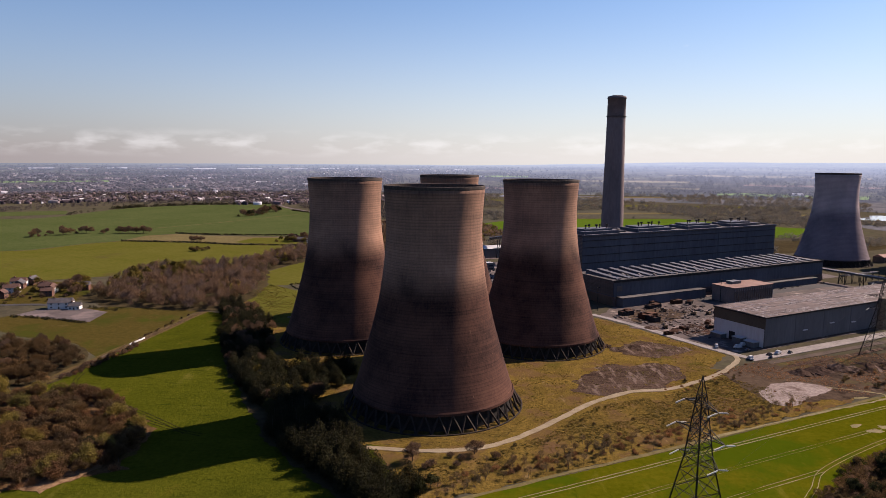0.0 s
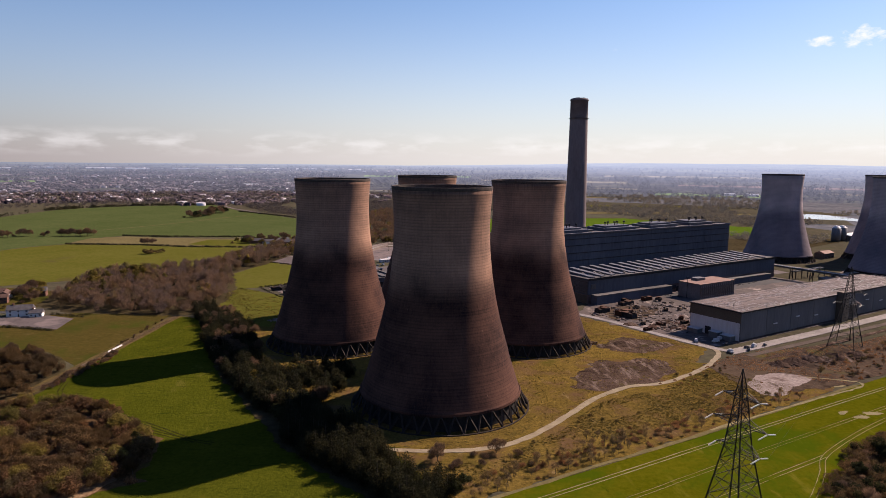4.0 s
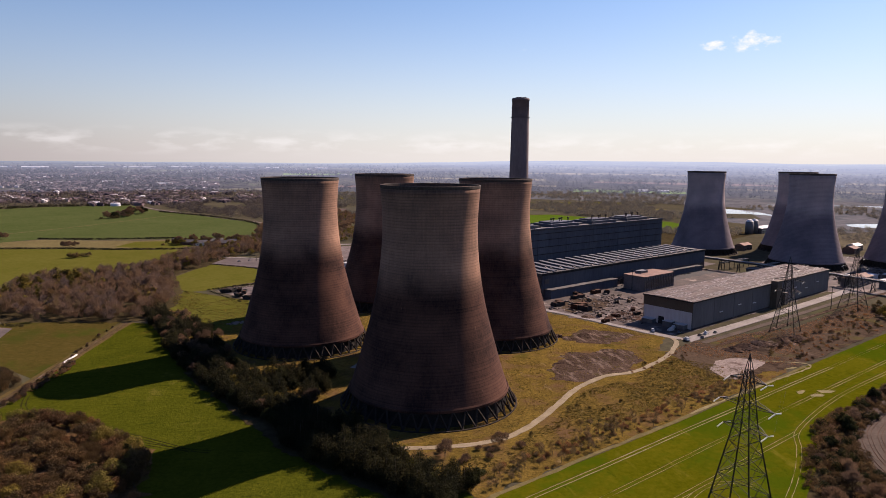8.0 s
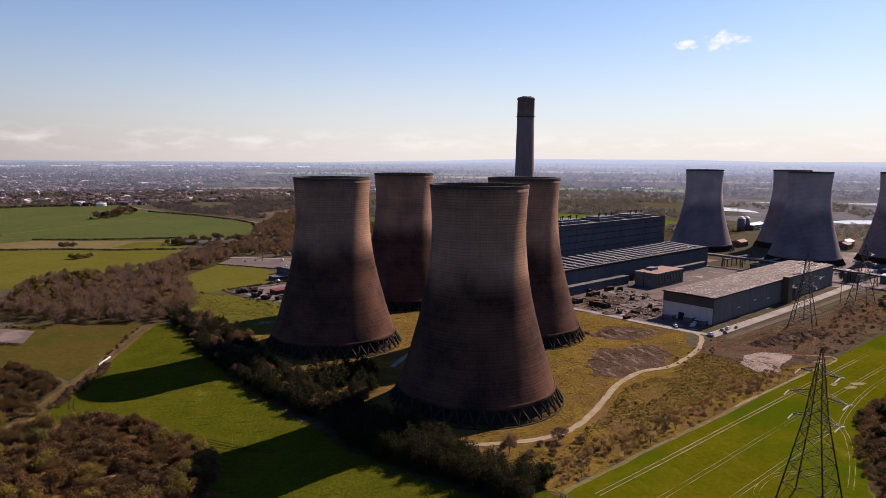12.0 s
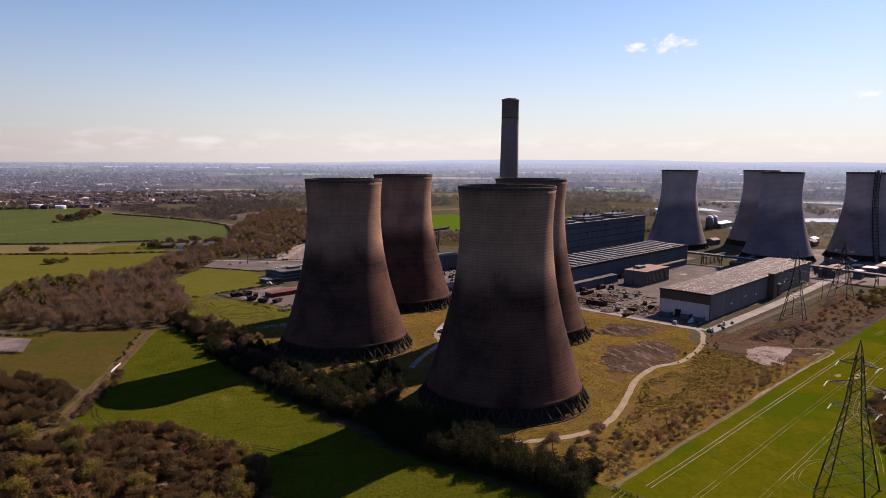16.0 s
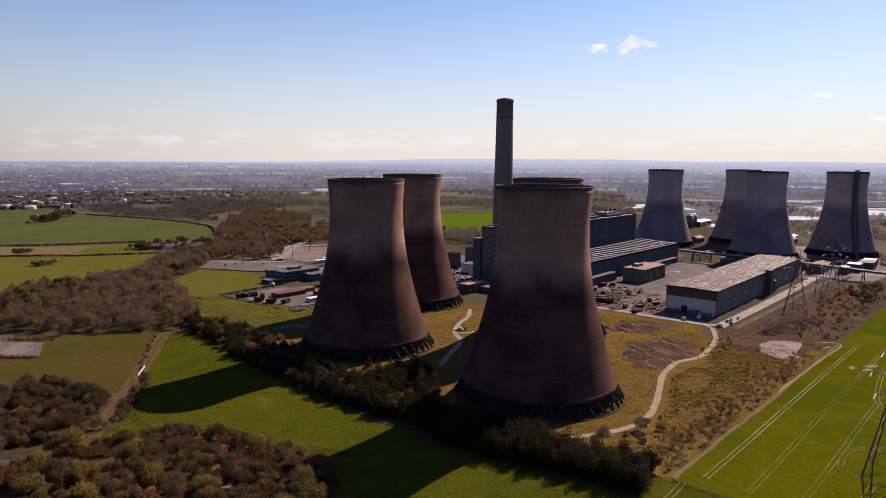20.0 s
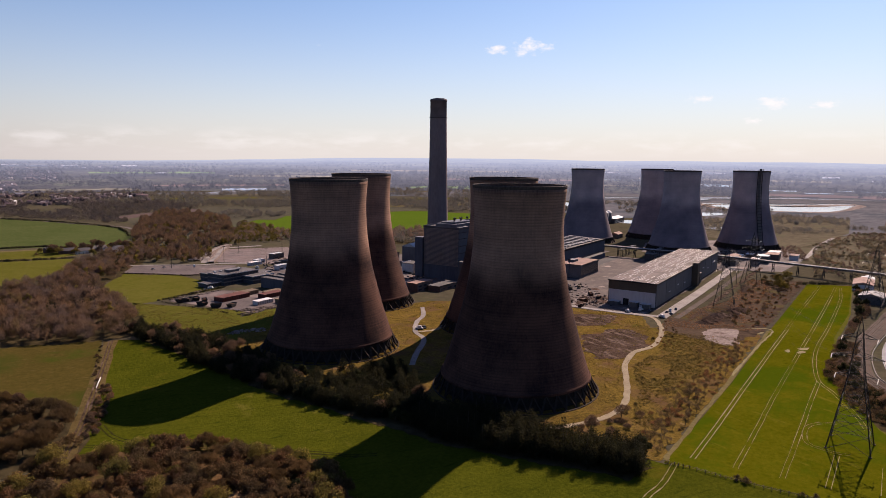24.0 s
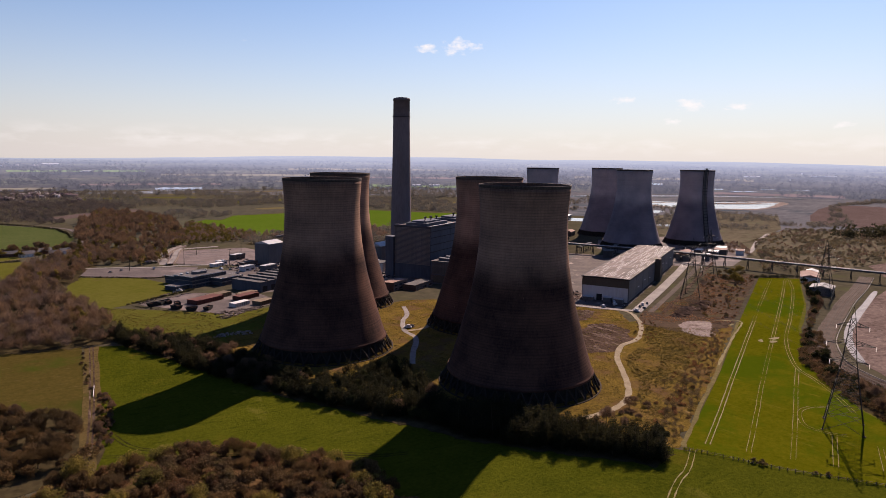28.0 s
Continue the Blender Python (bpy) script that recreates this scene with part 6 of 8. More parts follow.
# hedge and saplings between rough grass and cereal
plant([(-4, 240), (35, 262), (100, 296), (180, 338), (176, 350), (92, 312), (26, 276), (-12, 252)], 22, [("sapling", 4), ("bracken", 3)], 8, 0.5, 1.0, 2.2)
plant([(-2, 236), (33, 253), (108, 289), (200, 337), (196, 347), (104, 303), (28, 266), (-8, 248)], 170, [("sapling", 6), ("bracken", 4)], 88, 0.45, 0.95, 1.4)
plant([(-18, 262), (10, 262), (40, 285), (20, 278), (-14, 276)], 9, [("twigbush", 2), ("bare", 1)], 9, 0.6, 0.95, 3.0)
plant([(-16, 240), (-6, 236), (-2, 246), (-14, 252)], 5, [("ivy", 1), ("pine", 1)], 10, 0.75, 0.95, 3.0)
# scrub along the railway and the lagoon
plant([(140, 232), (170, 260), (240, 299), (360, 356), (484, 428), (492, 420), (366, 350), (250, 303), (188, 266), (160, 240)], 150, [("bush", 3), ("twigbush", 3), ("ivy", 1)], 11, 0.7, 1.2, 2.8)
plant([(100, 185), (125, 208), (146, 226), (142, 200), (122, 160), (90, 140)], 44, [("bare", 2), ("twigbush", 3), ("bush", 2)], 12, 0.7, 1.1, 3.6)
plant([(232, 362), (300, 395), (440, 470), (456, 490), (420, 502), (300, 425), (226, 385)], 110, [("twigbush", 3), ("bush", 2), ("sapling", 2), ("bracken", 3)], 13, 0.4, 0.85, 3.0)
plant([(400, 448), (450, 470), (480, 505), (440, 505), (395, 470)], 26, [("bush", 3), ("bud", 1)], 131, 0.9, 1.4, 4.0)
plant([(160, 392), (190, 412), (200, 408), (186, 380), (120, 352), (118, 358)], 26, [("bush", 1), ("bracken", 3)], 14, 0.3, 0.6, 2.5)
plant([(20, 300), (60, 322), (110, 346), (170, 380), (200, 342), (120, 306), (40, 275)], 24, [("bush", 2), ("bracken", 3)], 24, 0.25, 0.5, 4)
plant([(236, 356), (340, 409), (450, 462), (456, 474), (344, 424), (250, 380)], 60, [("bush", 1), ("twigbush", 1), ("sapling", 2), ("bracken", 4)], 26, 0.4, 0.8, 3)
mass("thicket", [(BRUSH, 420, 0.6, 1.25, 2.2)], "thicket_twig", "leaf", 60, "dense dark brown brush between cereal and railway", 330, 0.24, 3.0, 3.2)
mass("thicket", [(BRUSH, 60, 0.7, 1.3, 4.0)], "ivy", "leaf", 61, "dark evergreen bushes in the railside brush", 420, 0.26, 3.6, 3.4)
# trees round the yards and parking grounds
FAR_COPSE = [(-153, 905), (-98, 876), (-66, 900), (-50, 1000), (-17, 1015), (20, 1180), (41, 1308), (60, 1420), (42, 1498), (-27, 1670), (-98, 1436), (-140, 1131)]
mass("woodland", [(FAR_COPSE, 430, 1.0, 1.7, 6.5)], "twig", "twig", 54, "brown leafless wood behind the lorry park", 360, 1.0)
mass("woodland", [(FAR_COPSE, 150, 0.8, 1.3, 7), ([(-40, 1020), (60, 1040), (110, 1100), (90, 1230), (60, 1330), (20, 1180)], 150, 0.6, 1.2, 6)], "bud", "leaf", 55, "olive-green young trees behind the lorry park", 240, 0.6)
mass("woodland", [([(-40, 1020), (60, 1040), (300, 960), (330, 1110), (110, 1100), (90, 1230), (60, 1330), (20, 1180)], 260, 0.6, 1.2, 6)], "twig_grey", "twig", 56, "grey-brown scrub trees behind the lorry park", 300, 0.9)
plant([(-262, 1010), (-236, 1000), (-150, 1000), (-140, 1060), (-170, 1066), (-250, 1064)], 30, [("bud", 2), ("bare", 2), ("bush", 1)], 161, 0.9, 1.5, 5)
plant([(-240, 1034), (-160, 1035), (-150, 1055), (-246, 1052)], 14, [("bud", 2), ("bare", 1), ("bush", 1)], 16, 0.9, 1.4, 6)
plant([(-400, 1010), (-370, 1015), (-375, 1040), (-405, 1035)], 6, [("bare", 2), ("bush", 1)], 17, 0.9, 1.3, 5)
plant([(-655, 1052), (-600, 1116), (-498, 1120), (-498, 1130), (-604, 1128), (-662, 1064)], 26, [("bare", 3), ("twigbush", 1)], 18, 1.0, 1.7, 6)
plant([(-345, 905), (-318, 915), (-322, 928), (-350, 918)], 6, [("bush", 1)], 19, 1.4, 1.9, 3)
plant([(-458, 1470), (-425, 1480), (-392, 1610), (-412, 1636), (-440, 1540)], 26, [("bare", 2), ("ivy", 1), ("bush", 1)], 20, 1.4, 2.2, 6)
plant([(-335, 600), (-345, 640), (-375, 680), (-350, 610)], 10, [("bare", 2), ("bud", 1)], 21, 1.1, 1.5, 6)


def tufts(name, outline, count, size, material, seed, label, avoid=()):
    """Grass tussocks: a few blades each, too many to count."""
    rng, verts, faces = random.Random(seed), [], []
    for x, y in scatter(outline, count, rng):
        if any((x - a) ** 2 + (y - b) ** 2 < 47 ** 2 for a, b in avoid):
            continue
        if noise.noise((x * 0.045, y * 0.045, seed)) < -0.12 and rng.random() < 0.8:
            continue
        s = size * rng.uniform(0.5, 1.3)
        for _ in range(3):
            a = rng.uniform(0, 6.28)
            c, d = math.cos(a) * s, math.sin(a) * s
            k = len(verts)
            ox, oy = rng.gauss(0, s * 0.5), rng.gauss(0, s * 0.5)
            verts += [(x + ox - c, y + oy - d, 0.1), (x + ox + c, y + oy + d, 0.1), (x + ox + rng.gauss(0, s * 0.5), y + oy + rng.gauss(0, s * 0.5), s * rng.uniform(0.10, 0.38) + 0.14)]
            faces.append((k, k + 1, k + 2))
    tagged(new(name, mesh_of(name, verts, faces, M[material])), label, "grass", kind="stuff")


tufts("rough_grass", [(-45, 287), (20, 286), (60, 322), (110, 362), (160, 397), (184, 430), (168, 456), (124, 528), (60, 558), (-60, 540), (-120, 520), (-118, 430), (-70, 337)], 14000, 0.6, "tussock", 81, "yellowish grass tussocks round the towers", TOWERS[:4])
tufts("rough_grass", [(-10, 240), (30, 264), (105, 302), (198, 350), (164, 385), (120, 352), (80, 335), (50, 300), (20, 274), (-18, 262)], 9000, 0.6, "tussock", 82, "tawny grass tussocks beside the track")
tufts("rough_grass", [(-90, 592), (-173, 666), (-181, 640), (-174, 590), (-138, 514), (-95, 502), (-50, 540), (-50, 598)], 5000, 0.6, "tussock", 83, "yellowish grass tussocks by the yard")
tufts("rough_grass", [(165, 394), (210, 422), (300, 438), (418, 503), (438, 482), (260, 388), (232, 354)], 6000, 0.7, "reed", 84, "russet weeds on the disturbed ground")


# ---- far woods, hedges and town: too many to count ----
def clump(rng, x, y, r, h, n, verts, faces, grain=1.0):
    """A distant tree: a few dozen leaf faces on an uneven dome."""
    for _ in range(n):
        a, f = rng.uniform(0, 6.283), rng.random() ** 0.6
        z = h * (0.05 + 0.80 * rng.random())
        rr = r * f * math.sqrt(max(0.05, 1 - (z / h - 0.35) ** 2 * 1.6))
        p = Vector((x + math.cos(a) * rr, y + math.sin(a) * rr, z))
        s = r * rng.uniform(0.16, 0.34) * grain
        d = Vector((rng.gauss(0, 1), rng.gauss(0, 1), rng.gauss(0, 1))).normalized()
        e = d.cross(Vector((rng.gauss(0, 1), rng.gauss(0, 1), rng.gauss(0, 1)))).normalized()
        k = len(verts)
        verts += [tuple(p + d * s), tuple(p - d * s * 0.6 + e * s), tuple(p - d * s * 0.6 - e * s)]
        faces.append((k, k + 1, k + 2))


def places(outline, count, seed, keep=None):
    """Many random points inside an outline."""
    rng = np.random.default_rng(seed)
    pts = np.array(outline, float)
    lo, hi = pts.min(0), pts.max(0)
    out = np.zeros((0, 2))
    while len(out) < count:
        p = lo + rng.random((count * 3, 2)) * (hi - lo)
        hit = np.zeros(len(p), bool)
        for (x0, y0), (x1, y1) in zip(pts, np.roll(pts, -1, 0)):
            if y0 != y1:
                hit ^= ((y0 > p[:, 1]) != (y1 > p[:, 1])) & (p[:, 0] < (x1 - x0) * (p[:, 1] - y0) / (y1 - y0) + x0)
        out = np.concatenate([out, p[hit]])
    out = out[:count]
    if keep is not None:
        out = np.array([q for q in out if noise.noise((q[0] * keep[0], q[1] * keep[0] * 0.55, seed)) > keep[1]])
    return out


def flock(name, points, shapes, seed, lo, hi, material, label, category, far=False):
    """One mesh of many alike pieces, each turned and scaled at random."""
    rng = np.random.default_rng(seed)
    vs, fs, total = [], [], 0
    for x, y in points:
        v, f = shapes[rng.integers(len(shapes))]
        px, py, pz, k = far_place(x, y) if far else (x, y, 0.0, 1.0)
        a, s = rng.uniform(0, 6.28), rng.uniform(lo, hi) * k
        c, d = math.cos(a) * s, math.sin(a) * s
        vs.append(np.stack([v[:, 0] * c - v[:, 1] * d + px, v[:, 0] * d + v[:, 1] * c + py, v[:, 2] * s * rng.uniform(0.85, 1.2) + pz], 1))
        fs.append(f + total)
        total += len(v)
    verts, faces = np.concatenate(vs), np.concatenate(fs)
    n = faces.shape[1]
    me = bpy.data.meshes.new(name)
    me.vertices.add(len(verts))
    me.vertices.foreach_set("co", verts.ravel())
    me.loops.add(faces.size)
    me.loops.foreach_set("vertex_index", faces.ravel().astype(np.int32))
    me.polygons.add(len(faces))
    me.polygons.foreach_set("loop_start", np.arange(0, faces.size, n, dtype=np.int32))
    me.polygons.foreach_set("loop_total", np.full(len(faces), n, dtype=np.int32))
    me.materials.append(M[material])
    me.update(calc_edges=True)
    me.validate()
    return tagged(new(name, me), label, category, kind="stuff")


def clump_shapes(seed, n, grain=1.0, r=1.0, count=6, upright=0.9):
    """Distant trees of radius one: a few dozen leaf faces on an uneven dome."""
    rng, out = random.Random(seed), []
    for _ in range(count):
        verts, faces = [], []
        clump(rng, 0, 0, r, r * 2 * upright, n, verts, faces, grain)
        out.append((np.array(verts), np.array(faces)))
    return out


CLUMPS, SPECKS = clump_shapes(301, 76, 0.62), clump_shapes(302, 14)


def line_of(points, width):
    """A thin outline round a line, for a hedge."""
    left = [(x, y + width / 2) for x, y in points]
    return left + [(x, y - width / 2) for x, y in points[::-1]]


def far_wood(outlines, seed, label, material="far_wood"):
    for k, (outline, count, lo, hi, gaps) in enumerate(outlines):
        flock("woodland", places(outline, count, seed + k, gaps), CLUMPS, seed + k, lo, hi, material, label, "wood")


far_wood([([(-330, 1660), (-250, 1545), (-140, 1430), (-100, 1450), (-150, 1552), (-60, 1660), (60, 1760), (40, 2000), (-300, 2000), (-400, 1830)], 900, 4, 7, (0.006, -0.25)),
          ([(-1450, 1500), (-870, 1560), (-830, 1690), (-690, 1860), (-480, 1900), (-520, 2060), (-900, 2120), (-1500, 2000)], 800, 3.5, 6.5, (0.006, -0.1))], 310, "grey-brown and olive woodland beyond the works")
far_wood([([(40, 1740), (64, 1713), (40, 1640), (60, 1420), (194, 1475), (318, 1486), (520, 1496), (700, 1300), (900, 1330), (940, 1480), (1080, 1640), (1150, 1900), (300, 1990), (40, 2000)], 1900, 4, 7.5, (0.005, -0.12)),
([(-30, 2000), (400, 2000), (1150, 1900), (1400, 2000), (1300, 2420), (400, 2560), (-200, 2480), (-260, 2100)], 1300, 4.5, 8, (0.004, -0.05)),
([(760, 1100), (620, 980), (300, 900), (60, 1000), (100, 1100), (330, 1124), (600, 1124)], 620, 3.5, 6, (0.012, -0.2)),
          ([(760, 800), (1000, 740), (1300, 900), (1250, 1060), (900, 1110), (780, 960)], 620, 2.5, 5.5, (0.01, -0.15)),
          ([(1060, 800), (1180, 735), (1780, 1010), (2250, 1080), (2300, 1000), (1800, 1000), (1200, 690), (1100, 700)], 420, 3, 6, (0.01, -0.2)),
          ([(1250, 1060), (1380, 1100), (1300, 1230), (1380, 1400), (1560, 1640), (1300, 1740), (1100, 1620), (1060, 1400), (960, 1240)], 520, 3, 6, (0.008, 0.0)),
          ([(560, 330), (800, 420), (1150, 480), (1600, 420), (1500, 200), (800, 160)], 520, 3.5, 6.5, (0.01, -0.1))], 320, "hazy grey-green scrub woodland on the marsh", "far_wood_hazed")
far_wood([(line_of([(-494, 1016), (-457, 1011), (-379, 1003), (-314, 983), (-215, 977)], 4), 520, 1.0, 1.6, None),
          (line_of([(-455, 1128), (-379, 1110), (-245, 1112)], 4), 420, 1.0, 1.6, None),
          (line_of([(-138, 1200), (-136, 1260), (-143, 1333)], 6), 130, 1.3, 2.0, None),
          (line_of([(-143, 1333), (-178, 1410), (-264, 1531), (-378, 1655)], 6), 420, 1.2, 2.0, None),
          (line_of([(-830, 1445), (-826, 1660), (-785, 1745)], 40), 60, 3, 5.5, None),
          (line_of([(-785, 1745), (-675, 1843), (-490, 1886)], 8), 200, 2.0, 4.5, None),
          (line_of([(-440, 640), (-640, 660), (-900, 700)], 14), 70, 3, 5, None),
          (line_of([(440, 462), (470, 448), (492, 430)], 4), 60, 1.2, 2.2, None),
          (line_of([(930, 605), (1080, 560)], 30), 20, 9, 14, None)], 340, "dark hedges and tree belts between the fields", "hedge")
mass("scrub", [([(490, 475), (600, 545), (760, 645), (1000, 720), (1150, 600), (900, 430), (720, 440), (545, 430)], 1500, 0.25, 0.9, 2.5)], "scrub_leaf", "leaf", 72, "olive-brown scrub bushes beyond the conveyor", 90, 0.8, 6.0, 5.0, True)
mass("scrub", [([(490, 475), (600, 545), (760, 645), (1000, 720), (1150, 600), (900, 430), (720, 440), (545, 430)], 500, 0.3, 1.0, 3.5), ([(610, 560), (720, 640), (700, 660), (600, 590)], 50, 0.5, 1.0, 4)], "twig_grey", "twig", 73, "grey leafless scrub beyond the conveyor", 200, 0.9, 6.5, 4.5, True)


def bearing_patch(az0, az1, near, far):
    """An outline between two bearings and two distances from the middle of the flight."""
    arc = [az0 + (az1 - az0) * k / 6 for k in range(7)]
    return [(HUB[0] + near * math.sin(radians(a)), HUB[1] + near * math.cos(radians(a))) for a in arc] + [(HUB[0] + far * math.sin(radians(a)), HUB[1] + far * math.cos(radians(a))) for a in arc[::-1]]


def house_shape(l, w, h):
    v = [(-l, -w, 0), (l, -w, 0), (l, w, 0), (-l, w, 0), (-l, -w, h), (l, -w, h), (l, w, h), (-l, w, h), (-l, 0, h + 3), (l, 0, h + 3)]
    f = [(0, 1, 5, 4), (1, 2, 6, 5), (2, 3, 7, 6), (3, 0, 4, 7), (4, 5, 9, 8), (6, 7, 8, 9), (5, 6, 9, 9), (7, 4, 8, 8)]
    return np.array(v, float), np.array(f[:6])


HOUSES = [house_shape(*q) for q in ((4.5, 3.5, 4.5), (7, 3.6, 5), (12, 4, 5), (4, 4, 5.5))]
far_houses = [(bearing_patch(-9, 3, 1960, 2590), 560, (0.006, -0.10)), (bearing_patch(-34, -7, 2080, 2590), 1300, (0.006, -0.2)), (bearing_patch(-14, -6, 1880, 2200), 160, None)]
for k, (outline, count, gaps) in enumerate(far_houses):
    flock("town", places(outline, count, 410 + k, gaps), HOUSES, 410 + k, 0.8, 1.15, "far_town", "distant town of small pitched-roof houses", "town")
    flock("woodland", places(outline, count, 420 + k, None), SPECKS, 420 + k, 4, 8, "far_wood", "garden trees among the distant houses", "wood")
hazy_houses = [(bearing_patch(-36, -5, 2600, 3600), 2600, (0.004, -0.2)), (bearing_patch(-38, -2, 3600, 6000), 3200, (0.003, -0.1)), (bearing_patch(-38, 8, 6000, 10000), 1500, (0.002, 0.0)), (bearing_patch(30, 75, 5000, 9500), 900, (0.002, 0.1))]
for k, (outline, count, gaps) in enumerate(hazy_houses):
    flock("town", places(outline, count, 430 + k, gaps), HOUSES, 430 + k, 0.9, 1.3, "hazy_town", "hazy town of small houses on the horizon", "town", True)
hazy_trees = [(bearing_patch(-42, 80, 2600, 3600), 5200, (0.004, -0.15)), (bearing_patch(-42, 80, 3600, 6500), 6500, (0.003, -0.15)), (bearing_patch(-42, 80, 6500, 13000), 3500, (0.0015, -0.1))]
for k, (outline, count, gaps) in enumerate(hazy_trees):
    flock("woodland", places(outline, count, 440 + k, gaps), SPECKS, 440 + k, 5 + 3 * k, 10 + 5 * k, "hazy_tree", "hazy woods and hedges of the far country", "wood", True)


def far_sheet(name, az0, az1, near, far, material, label, category="field", lift=0.8):
    """A field or lake on the far backdrop."""
    n, m = 14, 3
    verts = []
    for i in range(m + 1):
        for k in range(n + 1):
            a, d = radians(az0 + (az1 - az0) * k / n), near + (far - near) * i / m + 0.12 * (far - near) * math.sin(k * 1.7 + i)
            x, y, z, s = far_place(HUB[0] + d * math.sin(a), HUB[1] + d * math.cos(a))
            verts.append((x, y, z + lift))
    w = n + 1
    faces = [(i * w + k, i * w + k + 1, (i + 1) * w + k + 1, (i + 1) * w + k) for i in range(m) for k in range(n)]
    tagged(new(name, mesh_of(name, verts, faces, M[material])), label, category, kind="structure")


for k, (az0, az1, near, far, material) in enumerate((
        (24.5, 34.5, 2800, 3050, "hazy_green"), (17, 23, 3300, 3480, "hazy_dun"), (-5, 3, 2720, 2860, "hazy_dun"), (4, 14, 3000, 3180, "hazy_brown"), (36, 47, 3300, 3500, "hazy_dun"), (-20, -13, 2700, 2780, "hazy_brown"),
        (52, 64, 2700, 2900, "hazy_brown"), (10, 22, 4300, 4700, "hazy_dun"), (26, 40, 4000, 4300, "hazy_brown"), (44, 58, 4600, 5100, "hazy_dun"), (-33, -24, 3900, 4150, "hazy_green"), (0, 9, 5200, 5700, "hazy_green"), (20, 34, 6200, 7000, "hazy_dun"))):
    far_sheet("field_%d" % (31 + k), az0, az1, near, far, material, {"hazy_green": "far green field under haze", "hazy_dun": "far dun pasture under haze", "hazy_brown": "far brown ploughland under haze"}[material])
for k, (az0, az1, near, far) in enumerate(((47.5, 51, 3560, 3850), (52.5, 55.5, 3150, 3260), (9, 12.5, 2620, 2780), (40, 44, 4300, 4420), (58, 63, 3300, 3380), (56, 58, 3000, 3060))):
    far_sheet("water_%d" % (11 + k), az0, az1, near, far, "water", "far bright water under haze", "lake")


def far_shed(az, dist, l, w, h):
    x, y, z, s = far_place(HUB[0] + dist * math.sin(radians(az)), HUB[1] + dist * math.cos(radians(az)))
    t = thing("warehouse", "long white warehouse far off under haze", "warehouse", pose(x, y, z, 0, 0, -az), "far warehouses")
    part("wall", box(-l * s / 2, -w * s / 2, -2, l * s / 2, w * s / 2, h * s), "hazy_shed", t)
    part("roof", gable(-l * s / 2, -w * s / 2, l * s / 2, w * s / 2, h * s + 0.2, (h + 4) * s, 0.2), "hazy_shed", t)


for az, dist, l in ((-29.5, 9000, 260), (-27, 8600, 200), (-24.5, 9200, 240), (-20.5, 8800, 330), (-18, 8600, 260), (-14.5, 8800, 300), (-11, 8900, 360), (-8, 9100, 300), (-5, 9000, 260), (-3, 8800, 220), (-1, 8700, 160), (3, 8600, 160), (30, 2950, 45), (31.6, 2960, 45),
                    (5, 5200, 80), (-13, 3600, 60), (-9, 3300, 70), (42, 6500, 140), (50, 7200, 180), (58, 6000, 120), (63, 6800, 200)):
    far_shed(az, dist, l, 60 if l > 100 else 22, 6)


# ---- works yards, offices and plant ----
def office_block():
    t = thing("office_block", "two-storey blue-grey office block with flat roofs", "office", at(-90, 712))
    for x0, y0, x1, y1, h in ((0, 0, 44, 24, 10.6), (8, 24, 56, 46, 7.2), (-16, 4, 0, 18, 3.8), (24, -14, 52, 0, 7.0), (44, 0, 62, 20, 6.8)):
        part("wall", box(x0, y0, 0, x1, y1, h), "office_wall", t)
        part("roof", box(x0 - 0.5, y0 - 0.5, h, x1 + 0.5, y1 + 0.5, h + 0.5), "roof_dark", t, "dark grey flat roof")
        part("roof_edge", join(box(x0 - 0.6, y0 - 0.62, h + 0.1, x1 + 0.6, y0 - 0.5, h + 0.75), box(x0 - 0.62, y0 - 0.5, h + 0.1, x0 - 0.5, y1 + 0.6, h + 0.75)), "white_clad", t, "pale metal roof edge")
        for s in range(1, int(h // 3.4)):
            part("storey_band", join(box(x0 - 0.1, y0 - 0.15, 3.4 * s + 0.1, x1, y0, 3.4 * s + 0.7), box(x0 - 0.15, y0, 3.4 * s + 0.1, x0, y1, 3.4 * s + 0.7)), "fin_concrete", t, "pale concrete storey band")
        for s in range(int(h // 3.4)):
            z = 1.2 + 3.4 * s
            n = int((x1 - x0) // 4)
            pane = part("window", box(0.5, -0.12, z, 3.5, 0.1, z + 1.4), "window", t)
            pane.matrix_basis = pose(x0, y0, 0)
            for k in range(1, n):
                again(pane, t, pose(x0 + k * (x1 - x0) / n, y0, 0))
    part("plant_room", box(14, 8, 11.1, 26, 16, 13.4), "grey_clad", t)
    for k in range(5):
        part("roof_vent", join(box(4 + k * 7.6, 18, 11.1, 6 + k * 7.6, 20.5, 12.2), box(3.8 + k * 7.6, 17.8, 12.2, 6.2 + k * 7.6, 20.7, 12.4)), "white_roof", t)


office_block()


def workshop():
    L, W, H = 60, 36, 9.5
    t = thing("workshop", "dark workshop with a ridged grey roof", "workshop", at(-42, 660))
    part("wall", box(0, 0, 0, L, W, H), "dark_clad", t)
    ridge = part("roof_bay", join(wedge(0, 0, 11.6, W, H, H + 0.3, H + 0.6), wedge(8.6, 1, 11.4, W - 1, H + 0.3, H + 1.6, H + 1.9)), "roof_dark", t)
    for k in range(1, 5):
        again(ridge, t, pose(k * 12, 0, 0))
    door = part("door", box(3, -0.15, 0, 9, 0.1, 5.5), "dark_steel", t)
    for k in range(1, 5):
        again(door, t, pose(k * 11.6, 0, 0))


workshop()


